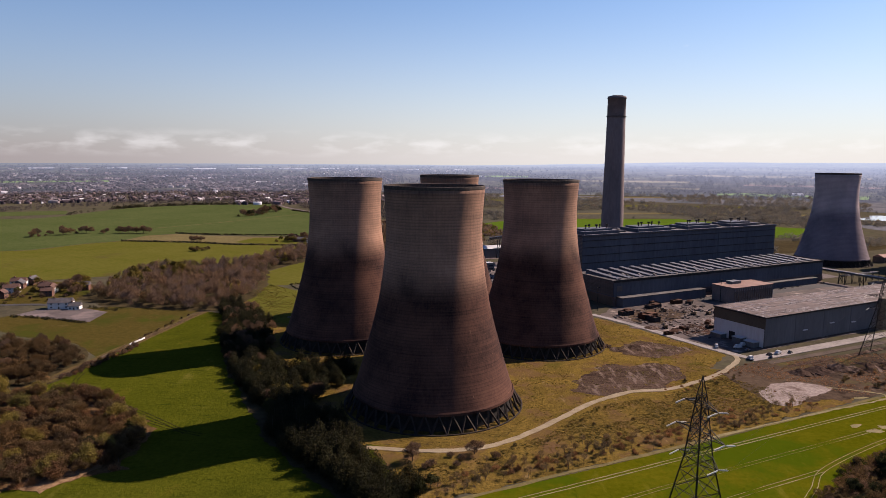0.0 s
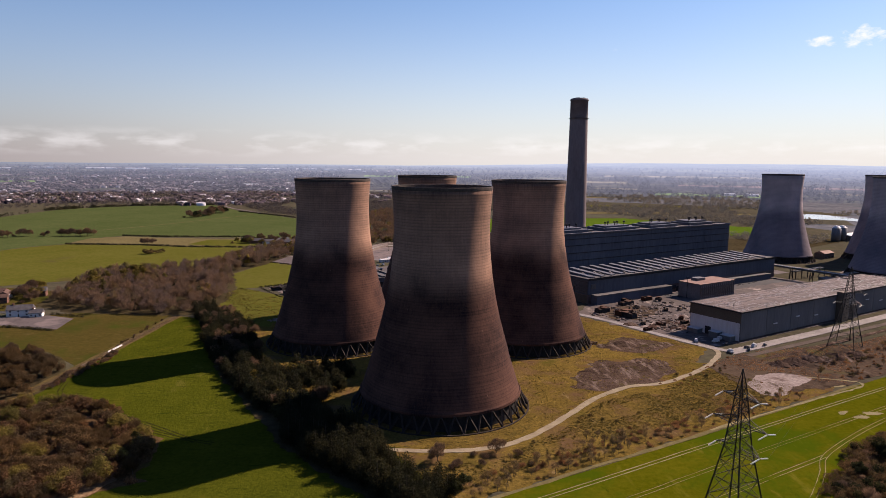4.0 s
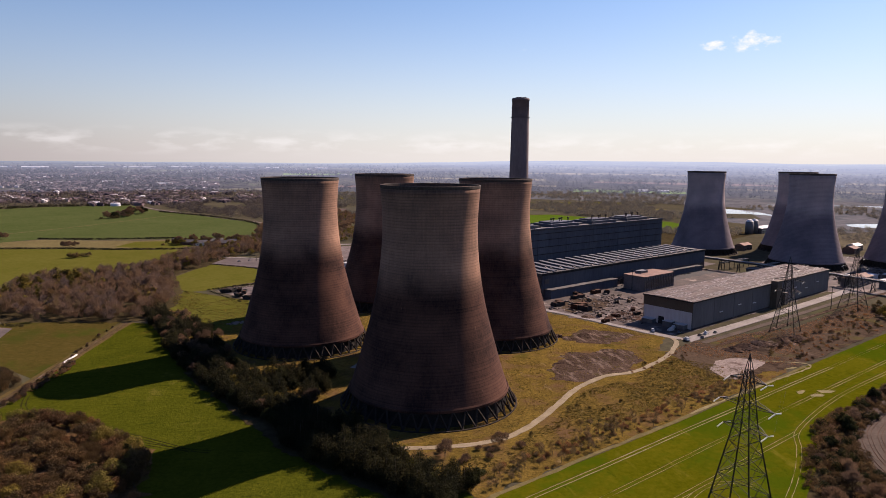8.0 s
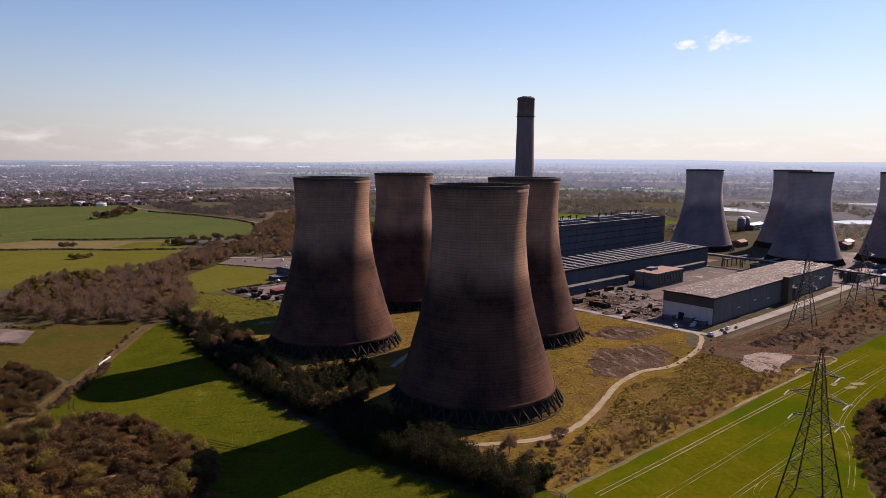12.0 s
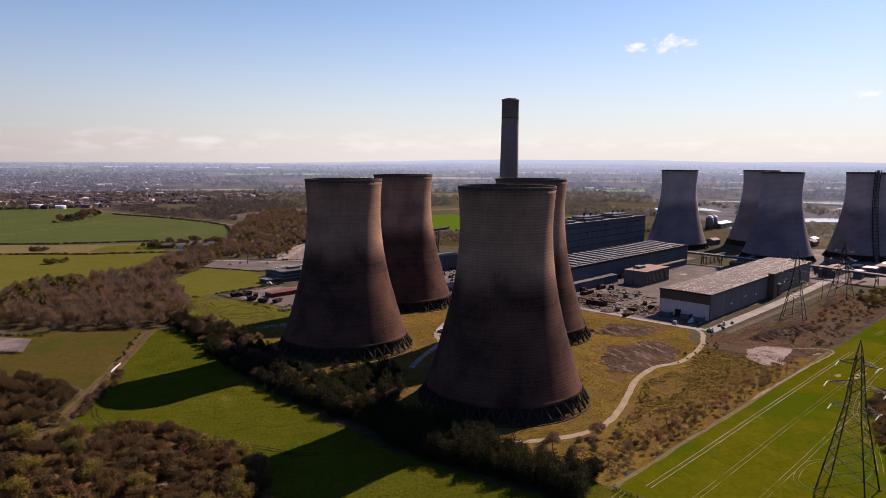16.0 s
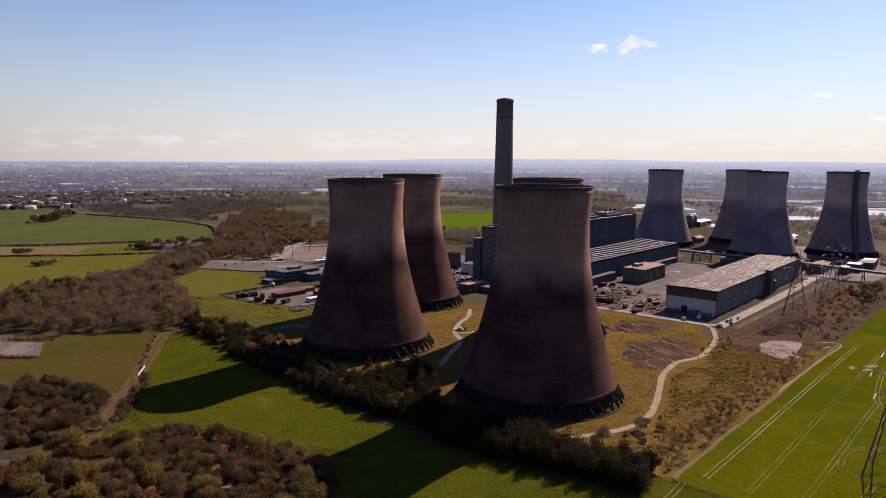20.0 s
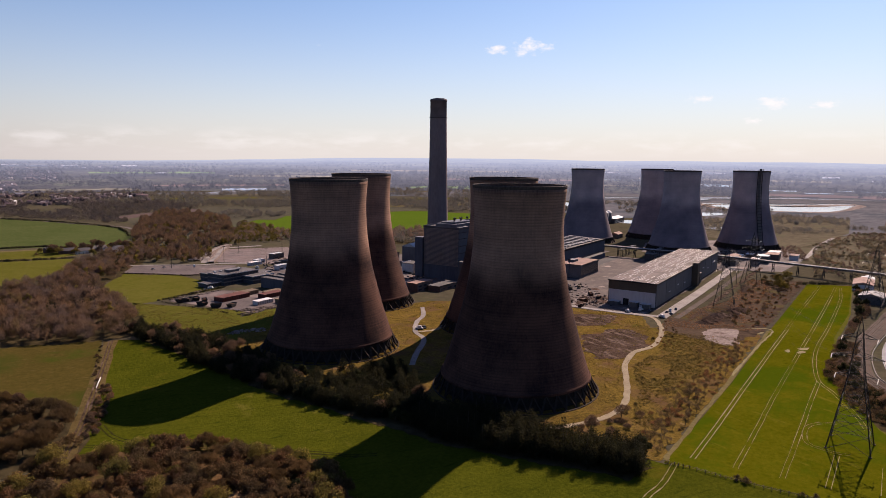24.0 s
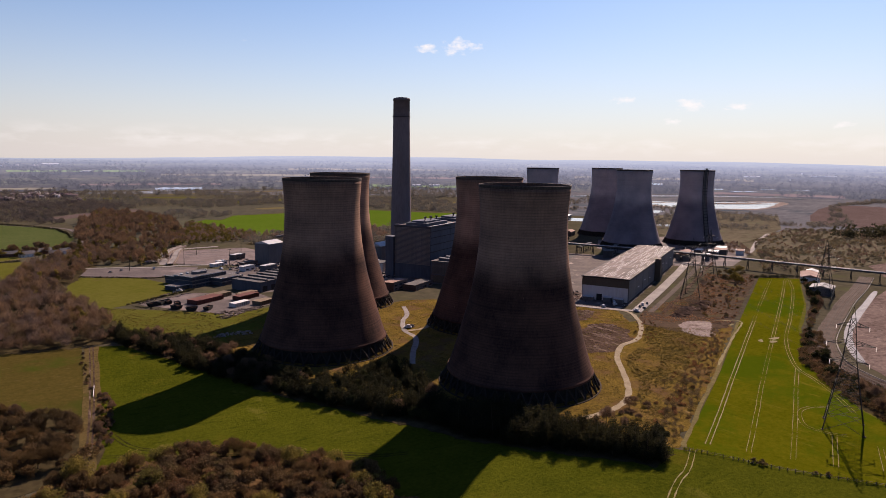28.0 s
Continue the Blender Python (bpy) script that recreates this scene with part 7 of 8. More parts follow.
def container(x, y, l, w, h, paint, label, turn=SITE, name="storage_hut"):
    t = thing(name, label, "storage hut", at(x, y, 0.15, turn), "yard huts")
    part("body", box(0, 0, 0, l, w, h), paint, t)
    part("roof", box(-0.2, -0.2, h, l + 0.2, w + 0.2, h + 0.25), paint, t)
    rib = part("rib", box(0.3, -0.1, 0.1, 0.55, 0.02, h - 0.1), "rust", t)
    for k in range(1, int(l // 2.5)):
        again(rib, t, pose(k * 2.5, 0, 0))
    part("door", box(l - 0.02, w * 0.2, 0.1, l + 0.08, w * 0.8, h - 0.3), "dark_steel", t)


for x, y, l, w, h, paint, label in ((-106, 636, 30, 12, 3.6, "container_red", "long low hut with faded red roof"), (-88, 652, 22, 9, 3.4, "container_tan", "long low hut with tan roof"),
                                    (-70, 634, 24, 9, 3.6, "container_red", "long low hut with faded red roof"), (-64, 646, 20, 8, 3.2, "container_tan", "long low hut with tan roof"),
                                    (-82, 610, 17, 7, 3.2, "white_clad", "pale site hut beside scrap"), (-62, 606, 16, 9, 3.4, "container_tan", "tan site hut beside scrap"),
                                    (-36, 826, 16, 7, 3.4, "white_clad", "pale gatehouse hut by the parking ground")):
    container(x, y, l, w, h, paint, label)


def skip(x, y, turn):
    t = thing("skip", "dark rusty open skip on the yard", "skip", at(x, y, 0.16, turn) @ Matrix.Diagonal((1.35, 1.35, 1.35, 1)), "skips")
    v = [(-2.6, -1.5, 0.2), (2.6, -1.5, 0.2), (2.6, 1.5, 0.2), (-2.6, 1.5, 0.2), (-3.6, -1.7, 2.3), (3.6, -1.7, 2.3), (3.6, 1.7, 2.3), (-3.6, 1.7, 2.3), (-3.3, -1.5, 2.25), (3.3, -1.5, 2.25), (3.3, 1.5, 2.25), (-3.3, 1.5, 2.25), (-2.4, -1.3, 0.6), (2.4, -1.3, 0.6), (2.4, 1.3, 0.6), (-2.4, 1.3, 0.6)]
    part("tub", (v, [(3, 2, 1, 0), (0, 1, 5, 4), (1, 2, 6, 5), (2, 3, 7, 6), (3, 0, 4, 7), (4, 5, 9, 8), (5, 6, 10, 9), (6, 7, 11, 10), (7, 4, 8, 11), (8, 9, 13, 12), (9, 10, 14, 13), (10, 11, 15, 14), (11, 8, 12, 15), (12, 13, 14, 15)]), "dark_steel", t)
    part("load", join(box(-2, -1, 0.6, 0.3, 0.9, 1.9), box(0.2, -1.1, 0.6, 2.1, 1.0, 1.5)), "rust", t)
    for sx in (-1, 1):
        part("skid", box(-2.4, sx * 1.1 - 0.15, 0, 2.4, sx * 1.1 + 0.15, 0.22), "rust", t)


for k, (x, y) in enumerate(((-138, 652), (-131, 655), (-125, 656), (-124, 632), (-115, 619), (-106, 648), (-103, 615), (-120, 645))):
    skip(x, y, 20 + 35 * k)


def heap(name, outline, count, size, seed, label, material="rubble", tall=1.0):
    """Loose rubble, scrap and spoil: blocks too many to count."""
    rng, verts, faces = random.Random(seed), [], []
    for x, y in scatter(outline, count, rng, size * 0.3):
        s = size * rng.uniform(0.3, 1.0)
        a = rng.uniform(0, 3.14)
        c, d = math.cos(a), math.sin(a)
        k = len(verts)
        l, w, h = s * rng.uniform(0.6, 1.6), s * rng.uniform(0.4, 0.8), s * rng.uniform(0.3, 0.8) * tall
        for px, py, pz in box(-l, -w, 0.0, l, w, h)[0]:
            q = 0.75 if pz > 0 else 1.0
            verts.append((x + (px * c - py * d) * q, y + (px * d + py * c) * q, pz * rng.uniform(0.7, 1.1) + (0.12 if pz else 0)))
        faces += [tuple(i + k for i in f) for f in BOX_FACES]
    tagged(new(name, mesh_of(name, verts, faces, M[material])), label, "rubble", kind="stuff")


heap("rubble", [(132, 540), (170, 490), (190, 470), (215, 500), (240, 560), (215, 590), (170, 570)], 260, 2.0, 61, "scattered brown rubble and scrap on the yard")
heap("rubble", [(-104, 594), (-70, 594), (-60, 604), (-98, 602)], 160, 1.2, 62, "pale scrap heaped along the yard fence", "rubble")
heap("rubble", [(-145, 664), (-100, 694), (-98, 690), (-142, 660)], 90, 1.0, 63, "scrap along the yard edge")
heap("spoil", [(214, 385), (232, 392), (272, 398), (300, 412), (262, 408), (226, 402)], 170, 1.8, 64, "dark spoil heaped beside the sidings", "mud", 0.8)
heap("rubble", [(240, 600), (300, 640), (400, 700), (390, 715), (300, 665), (230, 620)], 200, 1.6, 65, "pipes and scrap beside the turbine hall", "dark_steel")
heap("rubble", [(480, 590), (560, 610), (640, 650), (620, 680), (500, 650)], 240, 2.2, 66, "clutter on the ground below the far towers")
heap("rubble", [(20, 690), (110, 660), (120, 780), (10, 800)], 240, 2.2, 67, "plant clutter between tower and boiler house", "dark_steel", 1.6)
heap("spoil", [(104, 440), (116, 446), (112, 452), (102, 448)], 24, 1.6, 68, "brown earth heap by the tower base", "mud")
heap("rubble", [(-126, 524), (-98, 522), (-96, 532), (-118, 534)], 60, 1.4, 69, "pale heap of cut brushwood", "ash")


def vehicle(x, y, turn, l, w, h, paint, label, name="car"):
    t = thing(name, label, "vehicle", at(x, y, 0.3, turn), "vehicles")
    part("body", join(box(-l / 2, -w / 2, 0.35, l / 2, w / 2, h * 0.55)), paint, t)
    v = [(-l * 0.36, -w / 2, h * 0.55), (l * 0.25, -w / 2, h * 0.55), (l * 0.25, w / 2, h * 0.55), (-l * 0.36, w / 2, h * 0.55), (-l * 0.28, -w * 0.42, h), (l * 0.12, -w * 0.42, h), (l * 0.12, w * 0.42, h), (-l * 0.28, w * 0.42, h)]
    part("cabin", (v, list(BOX_FACES)), "window" if name == "car" else paint, t)
    for sx in (-1, 1):
        for sy in (-1, 1):
            g = drum(0, 0, -0.12, 0.12, 0.34, 10)
            o = part("wheel", g, "tyre", t)
            o.matrix_basis = pose(sx * l * 0.31, sy * w * 0.47, 0.34, 90)


for k, (x, y, kind) in enumerate(((214, 430, 0), (221, 433, 1), (230, 435, 0), (186, 447, 1), (197, 420, 1), (212, 424, 0), (224, 554, 0), (217, 562, 0), (4, 476, 1), (9, 478, 0))):
    if kind:
        vehicle(x, y, 25 + 15 * k, 5.8, 2.1, 2.5, "vehicle_white", "white van parked on the works road", "van")
    else:
        vehicle(x, y, 25 + 8 * k, 4.4, 1.8, 1.5, "vehicle_paint", "dark car parked by the works road")


def silo(x, y, r, h, label):
    t = thing("silo", label, "silo", pose(x, y, 0), "silos")
    part("drum", drum(0, 0, 0, h, r, 24), "grey_clad", t, "", True)
    part("cone", lathe([(r + 0.1, h), (r * 0.5, h + r * 0.45), (0.3, h + r * 0.6)], 24), "white_roof", t)
    part("ladder", join(beam((r + 0.1, -0.3, 0), (r + 0.1, -0.3, h), 0.1), beam((r + 0.1, 0.3, 0), (r + 0.1, 0.3, h), 0.1)), "dark_steel", t)


for x, y in ((716, 1050), (732, 1058)):
    silo(x, y, 7, 22, "grey silo with pale conical top")
for x, y, l, w, h, wall, roof, p, label in (
        (738, 1046, 60, 26, 9, "pale_clad", "white_roof", 3, "pale-roofed store beside the silos"),
        (24, 812, 26, 22, 24, "grey_clad", "white_roof", 3, "tall pale-roofed transfer house"),
        (52, 862, 34, 20, 12, "grey_clad", "white_roof", 3, "grey process building with pale roof"),
        (92, 742, 34, 24, 15, "grey_clad", "roof_dark", 0, "grey flat-roofed plant building"),
        (150, 770, 50, 20, 18, "grey_clad", "white_roof", 4, "grey plant hall with rounded pale roof"),
        (112, 700, 18, 16, 10, "white_clad", "roof_dark", 0, "small pale plant hut"),
        (66, 600, 26, 12, 8, "brick", "roof_pink", 0, "low brick annex with faded pink flat roof"),
        (86, 592, 34, 14, 5, "brick", "roof_dark", 0, "low dark brick annex"),
        (486, 572, 44, 16, 8, "grey_clad", "roof_pink", 2.5, "low shed under the conveyor"),
        (540, 566, 18, 14, 9, "pale_clad", "white_roof", 0, "pale flat-roofed pump house"),
        (572, 574, 22, 16, 8, "pale_clad", "roof_pink", 0, "flat-roofed store near the far towers"),
        (600, 592, 20, 14, 7, "brick", "white_roof", 0, "small store near the far towers"),
        (556, 846, 24, 14, 7, "pale_clad", "roof_pink", 3, "small pitched store by the cooling tower"),
        (690, 790, 22, 16, 7, "brick", "roof_pink", 3, "small brick store by the cooling tower"),
        (712, 810, 26, 14, 8, "pale_clad", "white_roof", 3, "pale-roofed store by the cooling tower"),
        (470, 402, 40, 18, 6, "white_clad", "roof_pink", 2.5, "low store with faded roof by the lagoon"),
        (505, 420, 26, 12, 5, "grey_clad", "white_roof", 2, "low pale store by the lagoon")):
    simple_building("works_building", label, x, y, l, w, h, wall, roof, SITE, p, 3 if h < 10 else 0, "building", "works buildings")
simple_building("warehouse", "blue-grey warehouse with a shallow pitched roof by the field", 410, 361, 24, 20, 7, "office_wall", "grey_clad", 20, 2.2, 3, "warehouse")
gantry("conveyor_gantry", (60, 880, 22), (118, 800, 40), 4, 3.5, "inclined pale conveyor up to the boiler house", 3)
gantry("conveyor_gantry", (30, 830, 20), (60, 900, 8), 4, 3.5, "inclined pale conveyor beside the transfer house", 2)
for x, y, l in ((415, 690, 60), (440, 660, 50)):
    t = thing("pipe_rack", "dark steel pipe rack beside the turbine hall", "pipe rack", at(x, y))
    for k in range(6):
        part("frame", join(beam((k * l / 5, 0, 0), (k * l / 5, 0, 9), 0.5), beam((k * l / 5, 6, 0), (k * l / 5, 6, 9), 0.5), beam((k * l / 5, 0, 8.8), (k * l / 5, 6, 8.8), 0.5)), "dark_steel", t)
    for j in range(3):
        part("pipe", beam((0, 1 + 2 * j, 9.3), (l, 1 + 2 * j, 9.3), 0.7), "grey_clad", t)


def tower_scaffold(x, y, bearing):
    """Dark access tower that climbs the curve of a cooling tower."""
    t = thing("stair_scaffold", "dark access scaffold climbing the cooling tower's side", "scaffold", pose(x, y, 0, 0, 0, bearing))
    pts = smooth_line([(46, 0)] + SHELL[1:] + [(26.6, 116)], False, 2)
    for side in (-3.2, 3.2):
        part("rail", join(*[beam((a[0] + 1.2, side, a[1]), (b[0] + 1.2, side, b[1]), 0.6) for a, b in zip(pts, pts[1:])]), "dark_steel", t)
    part("netting", join(*[([(a[0] + 0.9, -1.7, a[1]), (a[0] + 0.9, 1.7, a[1]), (b[0] + 0.9, 1.7, b[1]), (b[0] + 0.9, -1.7, b[1]), (a[0] + 0.6, -1.7, a[1]), (a[0] + 0.6, 1.7, a[1]), (b[0] + 0.6, 1.7, b[1]), (b[0] + 0.6, -1.7, b[1])], list(BOX_FACES)) for a, b in zip(pts, pts[1:])]), "grey_clad", t, "dark debris netting")
    for k in range(26):
        z = 4 + k * 4.3
        r = next(a[0] + (b[0] - a[0]) * (z - a[1]) / (b[1] - a[1]) for a, b in zip(pts, pts[1:]) if a[1] <= z <= b[1])
        part("landing", box(r + 0.6, -3.6, z, r + 2.6, 3.6, z + 0.35), "dark_steel", t)


tower_scaffold(661.7, 687.2, -118)


# ---- cottages and farm ----
def house(x, y, turn, l, w, h, wall, roof, label, name="house"):
    t = thing(name, label, "house", at(x, y, 0, turn), "houses")
    part("wall", box(0, 0, 0, l, w, h), wall, t)
    part("gable_wall", ([(0.01, 0, h), (0.01, w, h), (0.01, w / 2, h + w * 0.36), (l - 0.01, 0, h), (l - 0.01, w, h), (l - 0.01, w / 2, h + w * 0.36)], [(0, 2, 1), (3, 4, 5), (0, 3, 5, 2), (1, 2, 5, 4)]), wall, t)
    part("roof", gable(0, 0, l, w, h + 0.2, h + 0.2 + w * 0.38, 0.4), roof, t)
    part("chimney_stack", box(l * 0.2, w / 2 - 0.5, h + w * 0.25, l * 0.2 + 1, w / 2 + 0.5, h + w * 0.38 + 1.4), "red_brick", t)
    part("door", box(l * 0.45, -0.1, 0, l * 0.45 + 1, 0.05, 2.1), "dark_steel", t)
    for k in range(3):
        for z in ((1.0, 3.6) if h > 4 else (1.0,)):
            if k != 1 or z > 2:
                part("window", box(l * (0.12 + 0.32 * k), -0.08, z, l * (0.12 + 0.32 * k) + 1.4, 0.08, z + 1.2), "window", t)


house(-330, 548, 10, 18, 9, 5.2, "white_wall", "slate", "white rendered cottage with grey slate roof")
house(-312, 546, 10, 9, 7, 3.2, "white_wall", "slate", "low white cottage wing with slate roof")
rng_h = random.Random(5)
for k, (x, y) in enumerate(((-409, 611), (-404, 634), (-382, 621), (-362, 613), (-349, 628), (-392, 588), (-424, 645), (-408, 656), (-366, 598), (-440, 620), (-432, 600), (-452, 640), (-470, 610), (-420, 570), (-455, 580))):
    brick_house = k % 3
    house(x, y, 12 + 90 * (k % 2) + rng_h.uniform(-8, 8), rng_h.uniform(9, 14), rng_h.uniform(7, 9), 5.2, "red_brick" if brick_house else "white_wall", ("tile_roof", "slate", "tile_roof")[k % 3], "brick house with pitched tiled roof" if brick_house else "white house with pitched tiled roof")
for x, y, l in ((-232, 1022, 18), (-212, 1012, 16), (-196, 1026, 22), (-182, 1006, 14), (-246, 1040, 14), (-168, 1020, 12)):
    house(x, y, rng_h.uniform(0, 40), l, 9, 4, "red_brick" if l % 4 else "white_wall", "slate", "farm building with grey slate roof", "farmhouse")

sheet("yard_7", [(-344, 524), (-337, 546), (-300, 552), (-276, 540), (-273, 506), (-300, 512), (-326, 522)], "parking", 0.18, "cottage car park of worn paving", "yard")
far_wood([(line_of([(-156, 667), (-119, 689), (-90, 706)], 2), 150, 0.6, 1.2, None), (line_of([(-153, 661), (-119, 604), (-101, 577), (-66, 589)], 2), 120, 0.5, 1.0, (0.03, -0.2)), (line_of([(-172, 832), (-109, 787), (-66, 790)], 2), 120, 0.6, 1.1, None)], 360, "straggling dark hedge along the yard edge", "hedge")
far_wood([(line_of([(-346, 521), (-326, 519), (-273, 502)], 2.5), 90, 0.8, 1.3, None), (line_of([(-300, 556), (-270, 545)], 3), 30, 0.8, 1.4, None)], 350, "dark clipped hedge round the cottage car park", "hedge")
plant([(-470, 575), (-440, 660), (-350, 650), (-335, 610), (-345, 575), (-400, 565)], 46, [("bare", 3), ("twigbush", 3), ("bud", 1), ("bush", 2)], 94, 0.6, 1.1, 5)
sheet("wood_floor_9", [(-480, 565), (-450, 670), (-350, 660), (-330, 610), (-340, 565)], "stubble", 0.09, "brown-green gardens round the houses", "garden", 2, 3.0)
t = thing("white_fence", "short white boarded fence beside the pasture", "fence", pose(-210.5, 451, 0, 0, 0, 80.5))
for k in range(9):
    part("board", box(k * 1.9 - 9, -0.12, 0.1, k * 1.9 - 7.5, 0.12, 1.2 + 0.1 * (k % 2)), "white_wall", t)


# ---- field fence ----
def field_fence():
    t = thing("field_fence", "long timber post and rail fence across the field", "fence", pose(0, 0, 0))
    line = smooth_line([(-6, 229), (-1, 221), (8, 201), (17, 185), (28, 169), (40, 150), (60, 112)], False, 6)
    pts, total = [], 0.0
    last = None
    for a, b in zip(line, line[1:]):
        seg = (Vector(b) - Vector(a)).length
        n = max(1, round(seg / 2.6))
        pts += [tuple(Vector(a).lerp(Vector(b), k / n)) for k in range(n)]
    post = part("post", box(-0.12, -0.12, 0, 0.12, 0.12, 1.5), "timber", t)
    post.matrix_basis = pose(*pts[0], 0)
    for p in pts[1:]:
        again(post, t, pose(*p, 0))
    for z in (0.6, 1.15):
        for a, b in zip(pts, pts[1:]):
            part("rail", beam((*a, z), (*b, z), 0.09), "timber", t)


field_fence()


# wires between the pylons
def wires(a, b, sag):
    pa, pb = Matrix(pose(a[0], a[1], 0, 0, 0, a[3])), Matrix(pose(b[0], b[1], 0, 0, 0, b[3]))
    for f, reach in ((0.84, 6.8), (0.69, 10.2), (0.545, 8.2)):
        for side in (-1, 1):
            p, q = pa @ Vector((4, side * reach, f * a[2] - 1)), pb @ Vector((-4, side * reach, f * b[2] - 1))
            pts = [p.lerp(q, k / 14) - Vector((0, 0, sag * 4 * (k / 14) * (1 - k / 14))) for k in range(15)]
            part("power_line", tube(pts, [0.03] * 15, 3), "dark_steel", None)
            tagged(bpy.context.scene.collection.objects[-1], "thin grey power line slung between pylons", "cable", "power lines")


wires(PYLONS[0], PYLONS[1], 6)


# ---- yard machinery, stores and clutter ----
def excavator(x, y, turn, reach, label):
    t = thing("excavator", label, "excavator", at(x, y, 0.18, turn), "machines")
    for sy in (-1, 1):
        track = [(-2.2, 0.0), (-2.5, 0.45), (-2.2, 0.95), (2.2, 0.95), (2.5, 0.45), (2.2, 0.0)]
        v = [(a, sy * 1.2 + w, b) for w in (-0.35, 0.35) for a, b in track]
        part("track", (v, [tuple(range(6))[::-1], tuple(range(6, 12))] + [(i, (i + 1) % 6, 6 + (i + 1) % 6, 6 + i) for i in range(6)]), "tyre", t)
    part("turntable", drum(0, 0, 0.9, 1.25, 1.0, 12), "dark_steel", t)
    part("house", join(box(-2.6, -1.3, 1.25, 1.2, 1.3, 2.5), wedge(-2.6, -1.3, -1.0, 1.3, 2.5, 2.9, 2.9)), "container_tan", t)
    part("cab", join(box(0.1, 0.3, 2.5, 1.5, 1.35, 3.5)), "window", t)
    part("boom", join(beam((1.0, -0.3, 2.0), (3.4, -0.3, 4.6), 0.55, 0.5), beam((3.4, -0.3, 4.6), (reach, -0.3, 4.0), 0.45, 0.35)), "container_tan", t)
    part("stick", beam((reach, -0.3, 4.1), (reach + 0.9, -0.3, 1.5), 0.35, 0.28), "container_tan", t)
    part("bucket", wedge(reach + 0.4, -0.8, reach + 1.5, 0.2, 0.7, 1.2, 1.7), "dark_steel", t)


for x, y, turn, reach in ((206, 546, 150, 6.4), (220, 548, 40, 7.0), (184, 556, 200, 6.0), (168, 500, 90, 6.4)):
    excavator(x, y, turn, reach, "tracked excavator working on the dusty yard")


def steel_box(x, y, l, w, h, paint, label, turn=SITE, name="scrap_bin"):
    t = thing(name, label, "bin", at(x, y, 0.16, turn), "yard bins")
    part("base", box(0, 0, 0.15, l, w, 0.4), paint, t)
    for g in (box(0, 0, 0.4, l, 0.2, h), box(0, w - 0.2, 0.4, l, w, h), box(0, 0.2, 0.4, 0.2, w - 0.2, h), box(l - 0.2, 0.2, 0.4, l, w - 0.2, h)):
        part("side", g, paint, t)
    rib = part("rib", box(0.4, -0.12, 0.2, 0.6, 0.0, h), "dark_steel", t)
    for k in range(1, int(l // 1.6)):
        again(rib, t, pose(k * 1.6, 0, 0))
    part("load", join(box(0.4, 0.4, 0.4, l * 0.5, w - 0.4, h * 0.8), box(l * 0.5, 0.4, 0.4, l - 0.4, w - 0.4, h * 1.05)), "rust", t, "rusty scrap metal")


for k, (x, y, l, w, h, paint) in enumerate(((160, 526, 14, 7, 4.2, "rust"), (171, 520, 12, 6, 4.0, "dark_steel"), (146, 538, 12, 6, 3.6, "dark_steel"), (152, 546, 10, 5, 3.0, "rust"), (176, 566, 14, 6, 3.2, "dark_steel"),
                                            (190, 580, 12, 5, 3.0, "dark_steel"), (204, 586, 10, 5, 3.4, "rust"), (218, 584, 9, 5, 3.0, "dark_steel"), (162, 478, 7, 3, 2.4, "rust"), (184, 494, 7, 3, 2.2, "rust"), (200, 498, 7, 3, 2.4, "dark_steel"), (206, 512, 8, 3.4, 2.4, "rust"))):
    steel_box(x, y, l, w, h, paint, "open rusty steel bin heaped with scrap" if paint == "rust" else "open dark steel bin heaped with scrap", SITE + (0, 90, 0, 30)[k % 4])


def pile(x, y, r, h, material, seed, label, n=14):
    """A conical heap with an uneven skin."""
    rng = random.Random(seed)
    rings = 5
    verts, faces = [(x, y, h)], []
    for i in range(1, rings + 1):
        for k in range(n):
            a = 2 * math.pi * k / n
            q = r * i / rings * (1 + 0.28 * noise.noise((math.cos(a) * 1.6 + x, math.sin(a) * 1.6 + y, i * 0.2)))
            z = 0.05 if i == rings else h * (1 - (i / rings) ** 1.2) * rng.uniform(0.8, 1.15) + 0.1
            verts.append((x + q * math.cos(a), y + q * math.sin(a), z))
    faces += [(0, 1 + k, 1 + (k + 1) % n) for k in range(n)]
    for i in range(rings - 1):
        a, c = 1 + i * n, 1 + (i + 1) * n
        faces += [(a + k, c + k, c + (k + 1) % n, a + (k + 1) % n) for k in range(n)]
    tagged(new("mound", mesh_of("mound", verts, faces, M[material])), label, "heap", "mounds")


for k, (x, y, r, h, m) in enumerate(((174, 492, 5, 2.2, "rust"), (190, 506, 6, 2.4, "mud"), (196, 488, 5, 1.8, "rust"), (209, 500, 5, 2.0, "rust"), (180, 478, 4, 1.5, "yard"), (158, 500, 6, 1.8, "mud"), (212, 528, 6, 2.0, "ash"), (230, 536, 5, 1.6, "rust"), (186, 536, 7, 1.8, "scrub"),
                                     (214, 392, 7, 3.0, "mud"), (228, 396, 9, 3.4, "mud"), (244, 402, 8, 3.0, "mud"), (262, 404, 9, 3.2, "mud"), (280, 410, 8, 2.6, "mud"), (236, 388, 7, 2.0, "scrub"), (118, 440, 7, 1.8, "mud"), (132, 446, 8, 2.0, "mud"), (148, 440, 7, 1.6, "mud"))):
    pile(x, y, r, h, m, 300 + k, {"rust": "heap of rusty scrap on the yard", "mud": "low heap of dark brown spoil", "ash": "pale heap of crushed concrete", "scrub": "grassed-over mound of earth", "yard": "heap of grey-brown rubble"}[m])
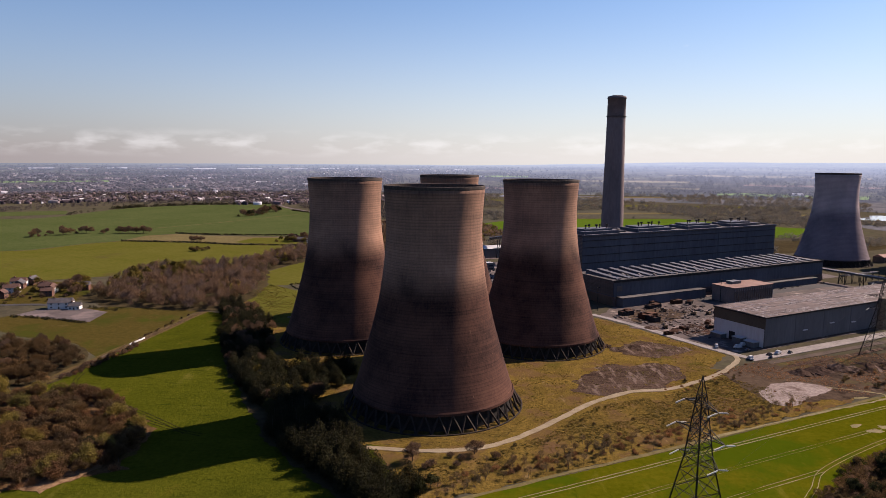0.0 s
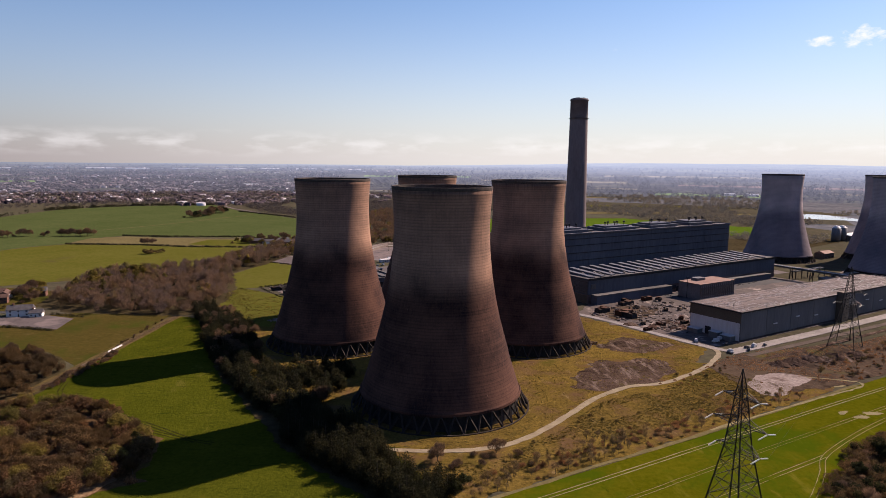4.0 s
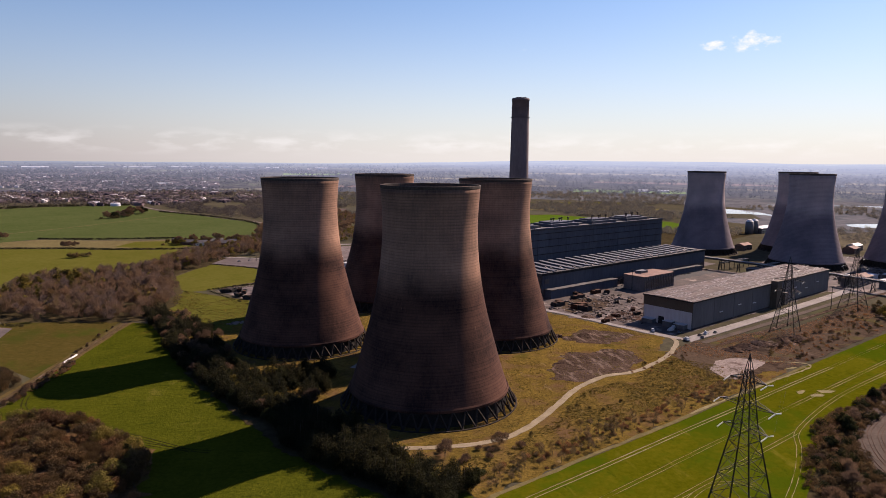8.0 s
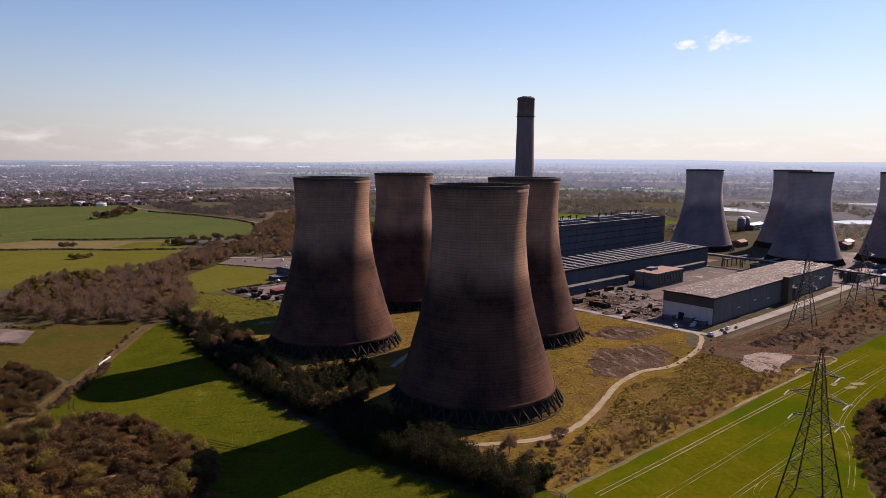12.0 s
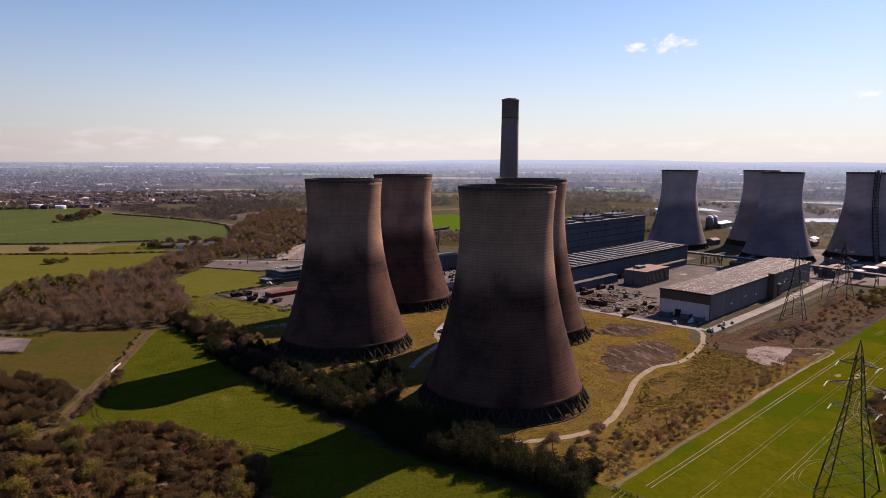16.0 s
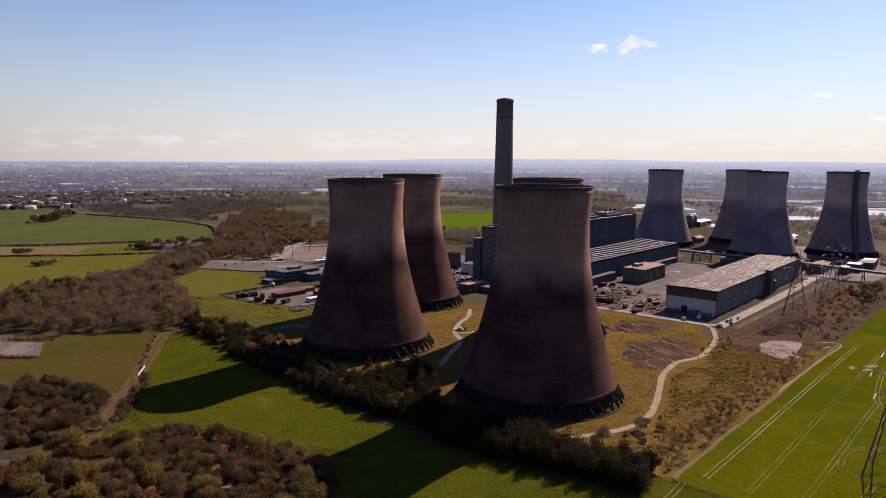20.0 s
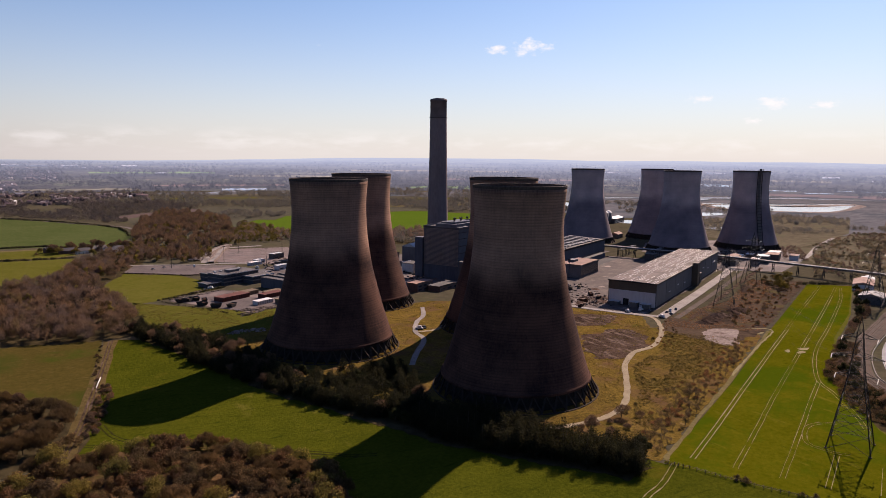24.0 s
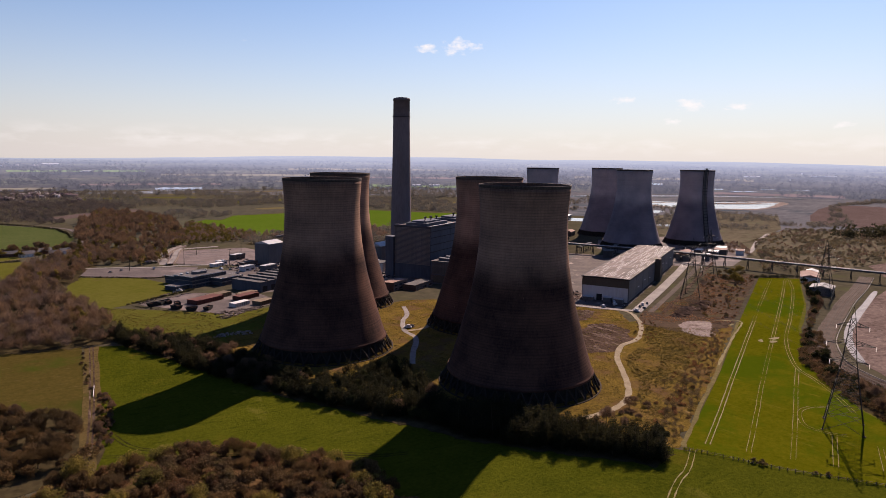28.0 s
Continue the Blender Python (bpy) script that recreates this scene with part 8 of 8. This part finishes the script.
sheet("yard_8", [(142, 500), (172, 494), (205, 520), (232, 528), (256, 574), (228, 572), (196, 552), (172, 530), (150, 512)], "yard", 0.19, "pale crushed-concrete surface across the works yard", "yard", 2, 3.0)
sheet("yard_9", [(150, 520), (170, 516), (190, 536), (206, 560), (180, 572), (156, 552)], "scrub", 0.21, "brown weedy patch in the works yard", "yard", 2, 3.0)
sheet("yard_10", [(236, 596), (300, 630), (396, 680), (404, 694), (380, 690), (290, 648), (230, 612)], "asphalt", 0.19, "dark oily ground beside the turbine hall", "yard", 0, 2.0)
heap("rubble", [(160, 484), (196, 482), (212, 500), (206, 516), (176, 500)], 220, 1.1, 74, "red-brown scrap strewn over the yard", "rust")
heap("rubble", [(172, 528), (206, 536), (240, 566), (220, 574), (180, 560)], 120, 1.2, 75, "pale rubble strewn over the yard", "rubble")
heap("rubble", [(-104, 574), (-80, 590), (-62, 600), (-66, 606), (-104, 586)], 150, 1.3, 76, "pale scrap heaped by the yard fence", "rubble")
heap("rubble", [(-146, 668), (-114, 702), (-92, 712), (-94, 706), (-118, 692), (-142, 664)], 120, 1.1, 77, "pale scrap along the upper yard edge", "rubble")
heap("rubble", [(-30, 780), (20, 770), (40, 820), (10, 870), (-20, 835)], 200, 1.6, 78, "mixed clutter round the plant buildings", "rubble", 1.3)


def light_mast(x, y, h):
    t = thing("light_mast", "slender steel lighting mast in the yard", "light mast", pose(x, y, 0), "light masts")
    part("pole", tube([(0, 0, 0), (0, 0, h)], [0.5, 0.22], 6), "steel", t)
    part("crossbar", beam((-1.6, 0, h - 0.2), (1.6, 0, h - 0.2), 0.25), "steel", t)
    for s in (-1.3, 0, 1.3):
        part("lamp", box(s - 0.35, -0.4, h - 0.3, s + 0.35, 0.3, h + 0.3), "dark_steel", t)


for x, y in ((-26, 935), (30, 930), (-60, 860), (-120, 850), (-20, 820), (130, 560), (250, 600), (300, 445), (380, 490), (450, 540)):
    light_mast(x, y, 20)
for k in range(7):
    f = k / 6
    strip("lane_line", [(-40 + 30 * f, 972 - 128 * f), (44 + 6 * f, 966 - 100 * f)], 0.8, "parking", 0.19, "dark worn line across the lorry park", "marking", 0.2, k)
# lorry park: lanes, kerbs and ramps
for k, (a, c) in enumerate((((-45, 923), (21, 886)), ((-54, 890), (0, 844)), ((-65, 867), (-10, 835)), ((-40, 945), (40, 905)), ((-34, 962), (50, 925)))):
    strip("lane_kerb", [a, c], 1.2, "concrete_road", 0.34, "pale kerb between the lorry lanes", "kerb")
for k, line in enumerate(([(-86, 890), (-66, 935), (-44, 985), (-20, 1020)], [(-74, 866), (-58, 912), (-44, 960), (-30, 990)])):
    strip("ramp", line, 7.0, "concrete_road", 1.6 + k * 0.4, "raised concrete ramp into the lorry park", "ramp")
    for off in (-3.4, 3.4):
        strip("ramp_wall", line, 0.5, "ash", 2.7 + k * 0.4, "low pale wall along the ramp", "wall", shift=off)
strip("lane_kerb", [(-172, 834), (-140, 812), (-109, 790), (-68, 793)], 1.0, "mud", 0.8, "low dark hedge bank along the parking ground", "bank")
for k, (x, y, l, w, h, wall, roof, label) in enumerate((
        (-16, 780, 16, 8, 5, "white_clad", "white_roof", "small white plant hut"), (4, 768, 18, 9, 6, "grey_clad", "white_roof", "grey plant hut with pale roof"), (2, 866, 16, 10, 6, "pale_clad", "white_roof", "pale store beside the transfer house"),
        (-26, 838, 12, 7, 4, "white_clad", "white_roof", "small white gate cabin"), (34, 846, 14, 8, 9, "grey_clad", "white_roof", "grey pump house with pale roof"), (-8, 806, 22, 8, 5, "brick", "roof_dark", "low brick store with dark roof"),
        (40, 760, 20, 10, 8, "grey_clad", "white_roof", "grey store with pale roof"), (60, 690, 16, 10, 7, "pale_clad", "roof_dark", "low pale plant house"),
        (452, 598, 14, 8, 7, "white_clad", "white_roof", "white hut under the conveyor"), (500, 600, 20, 9, 6, "pale_clad", "white_roof", "pale-roofed store under the conveyor"), (528, 596, 16, 9, 7, "white_clad", "white_roof", "white store near the far towers"),
        (556, 600, 16, 9, 6, "brick", "white_roof", "brick hut with pale roof"), (600, 566, 20, 10, 6, "white_clad", "roof_pink", "white hut with faded roof"), (512, 560, 14, 9, 8, "grey_clad", "white_roof", "grey hut beside the conveyor"),
        (430, 600, 30, 10, 6, "grey_clad", "roof_dark", "dark-roofed store by the conveyor"), (420, 640, 18, 12, 9, "pale_clad", "roof_dark", "pale block beside the turbine hall"))):
    simple_building("plant_hut", label, x, y, l, w, h, wall, roof, SITE, 0, 2, "building", "works buildings")
# parked cars and vans by the shed's end
for k, (x, y, kind) in enumerate(((200, 446, 1), (206, 452, 1), (204, 440, 0), (-140, 846, 0), (-128, 852, 0), (-96, 846, 1), (-40, 800, 0), (-34, 806, 1), (-26, 800, 0), (-110, 700, 0), (-104, 704, 1))):
    if kind:
        vehicle(x, y, 20 + 12 * k, 5.8, 2.1, 2.5, "vehicle_white", "white van parked in the works", "van")
    else:
        vehicle(x, y, 22 + 7 * k, 4.4, 1.8, 1.5, "vehicle_paint", "dark car parked in the works")
# bushes by the field fence
plant([(2, 214), (10, 199), (12, 200), (5, 215)], 2, [("bush", 1)], 91, 0.5, 0.8, 2)
plant([(18, 184), (24, 174), (27, 176), (21, 186)], 2, [("bush", 1)], 92, 0.5, 0.8, 2)
plant([(34, 160), (46, 140), (50, 142), (38, 162)], 4, [("bush", 1), ("ivy", 1)], 93, 0.5, 0.8, 2)
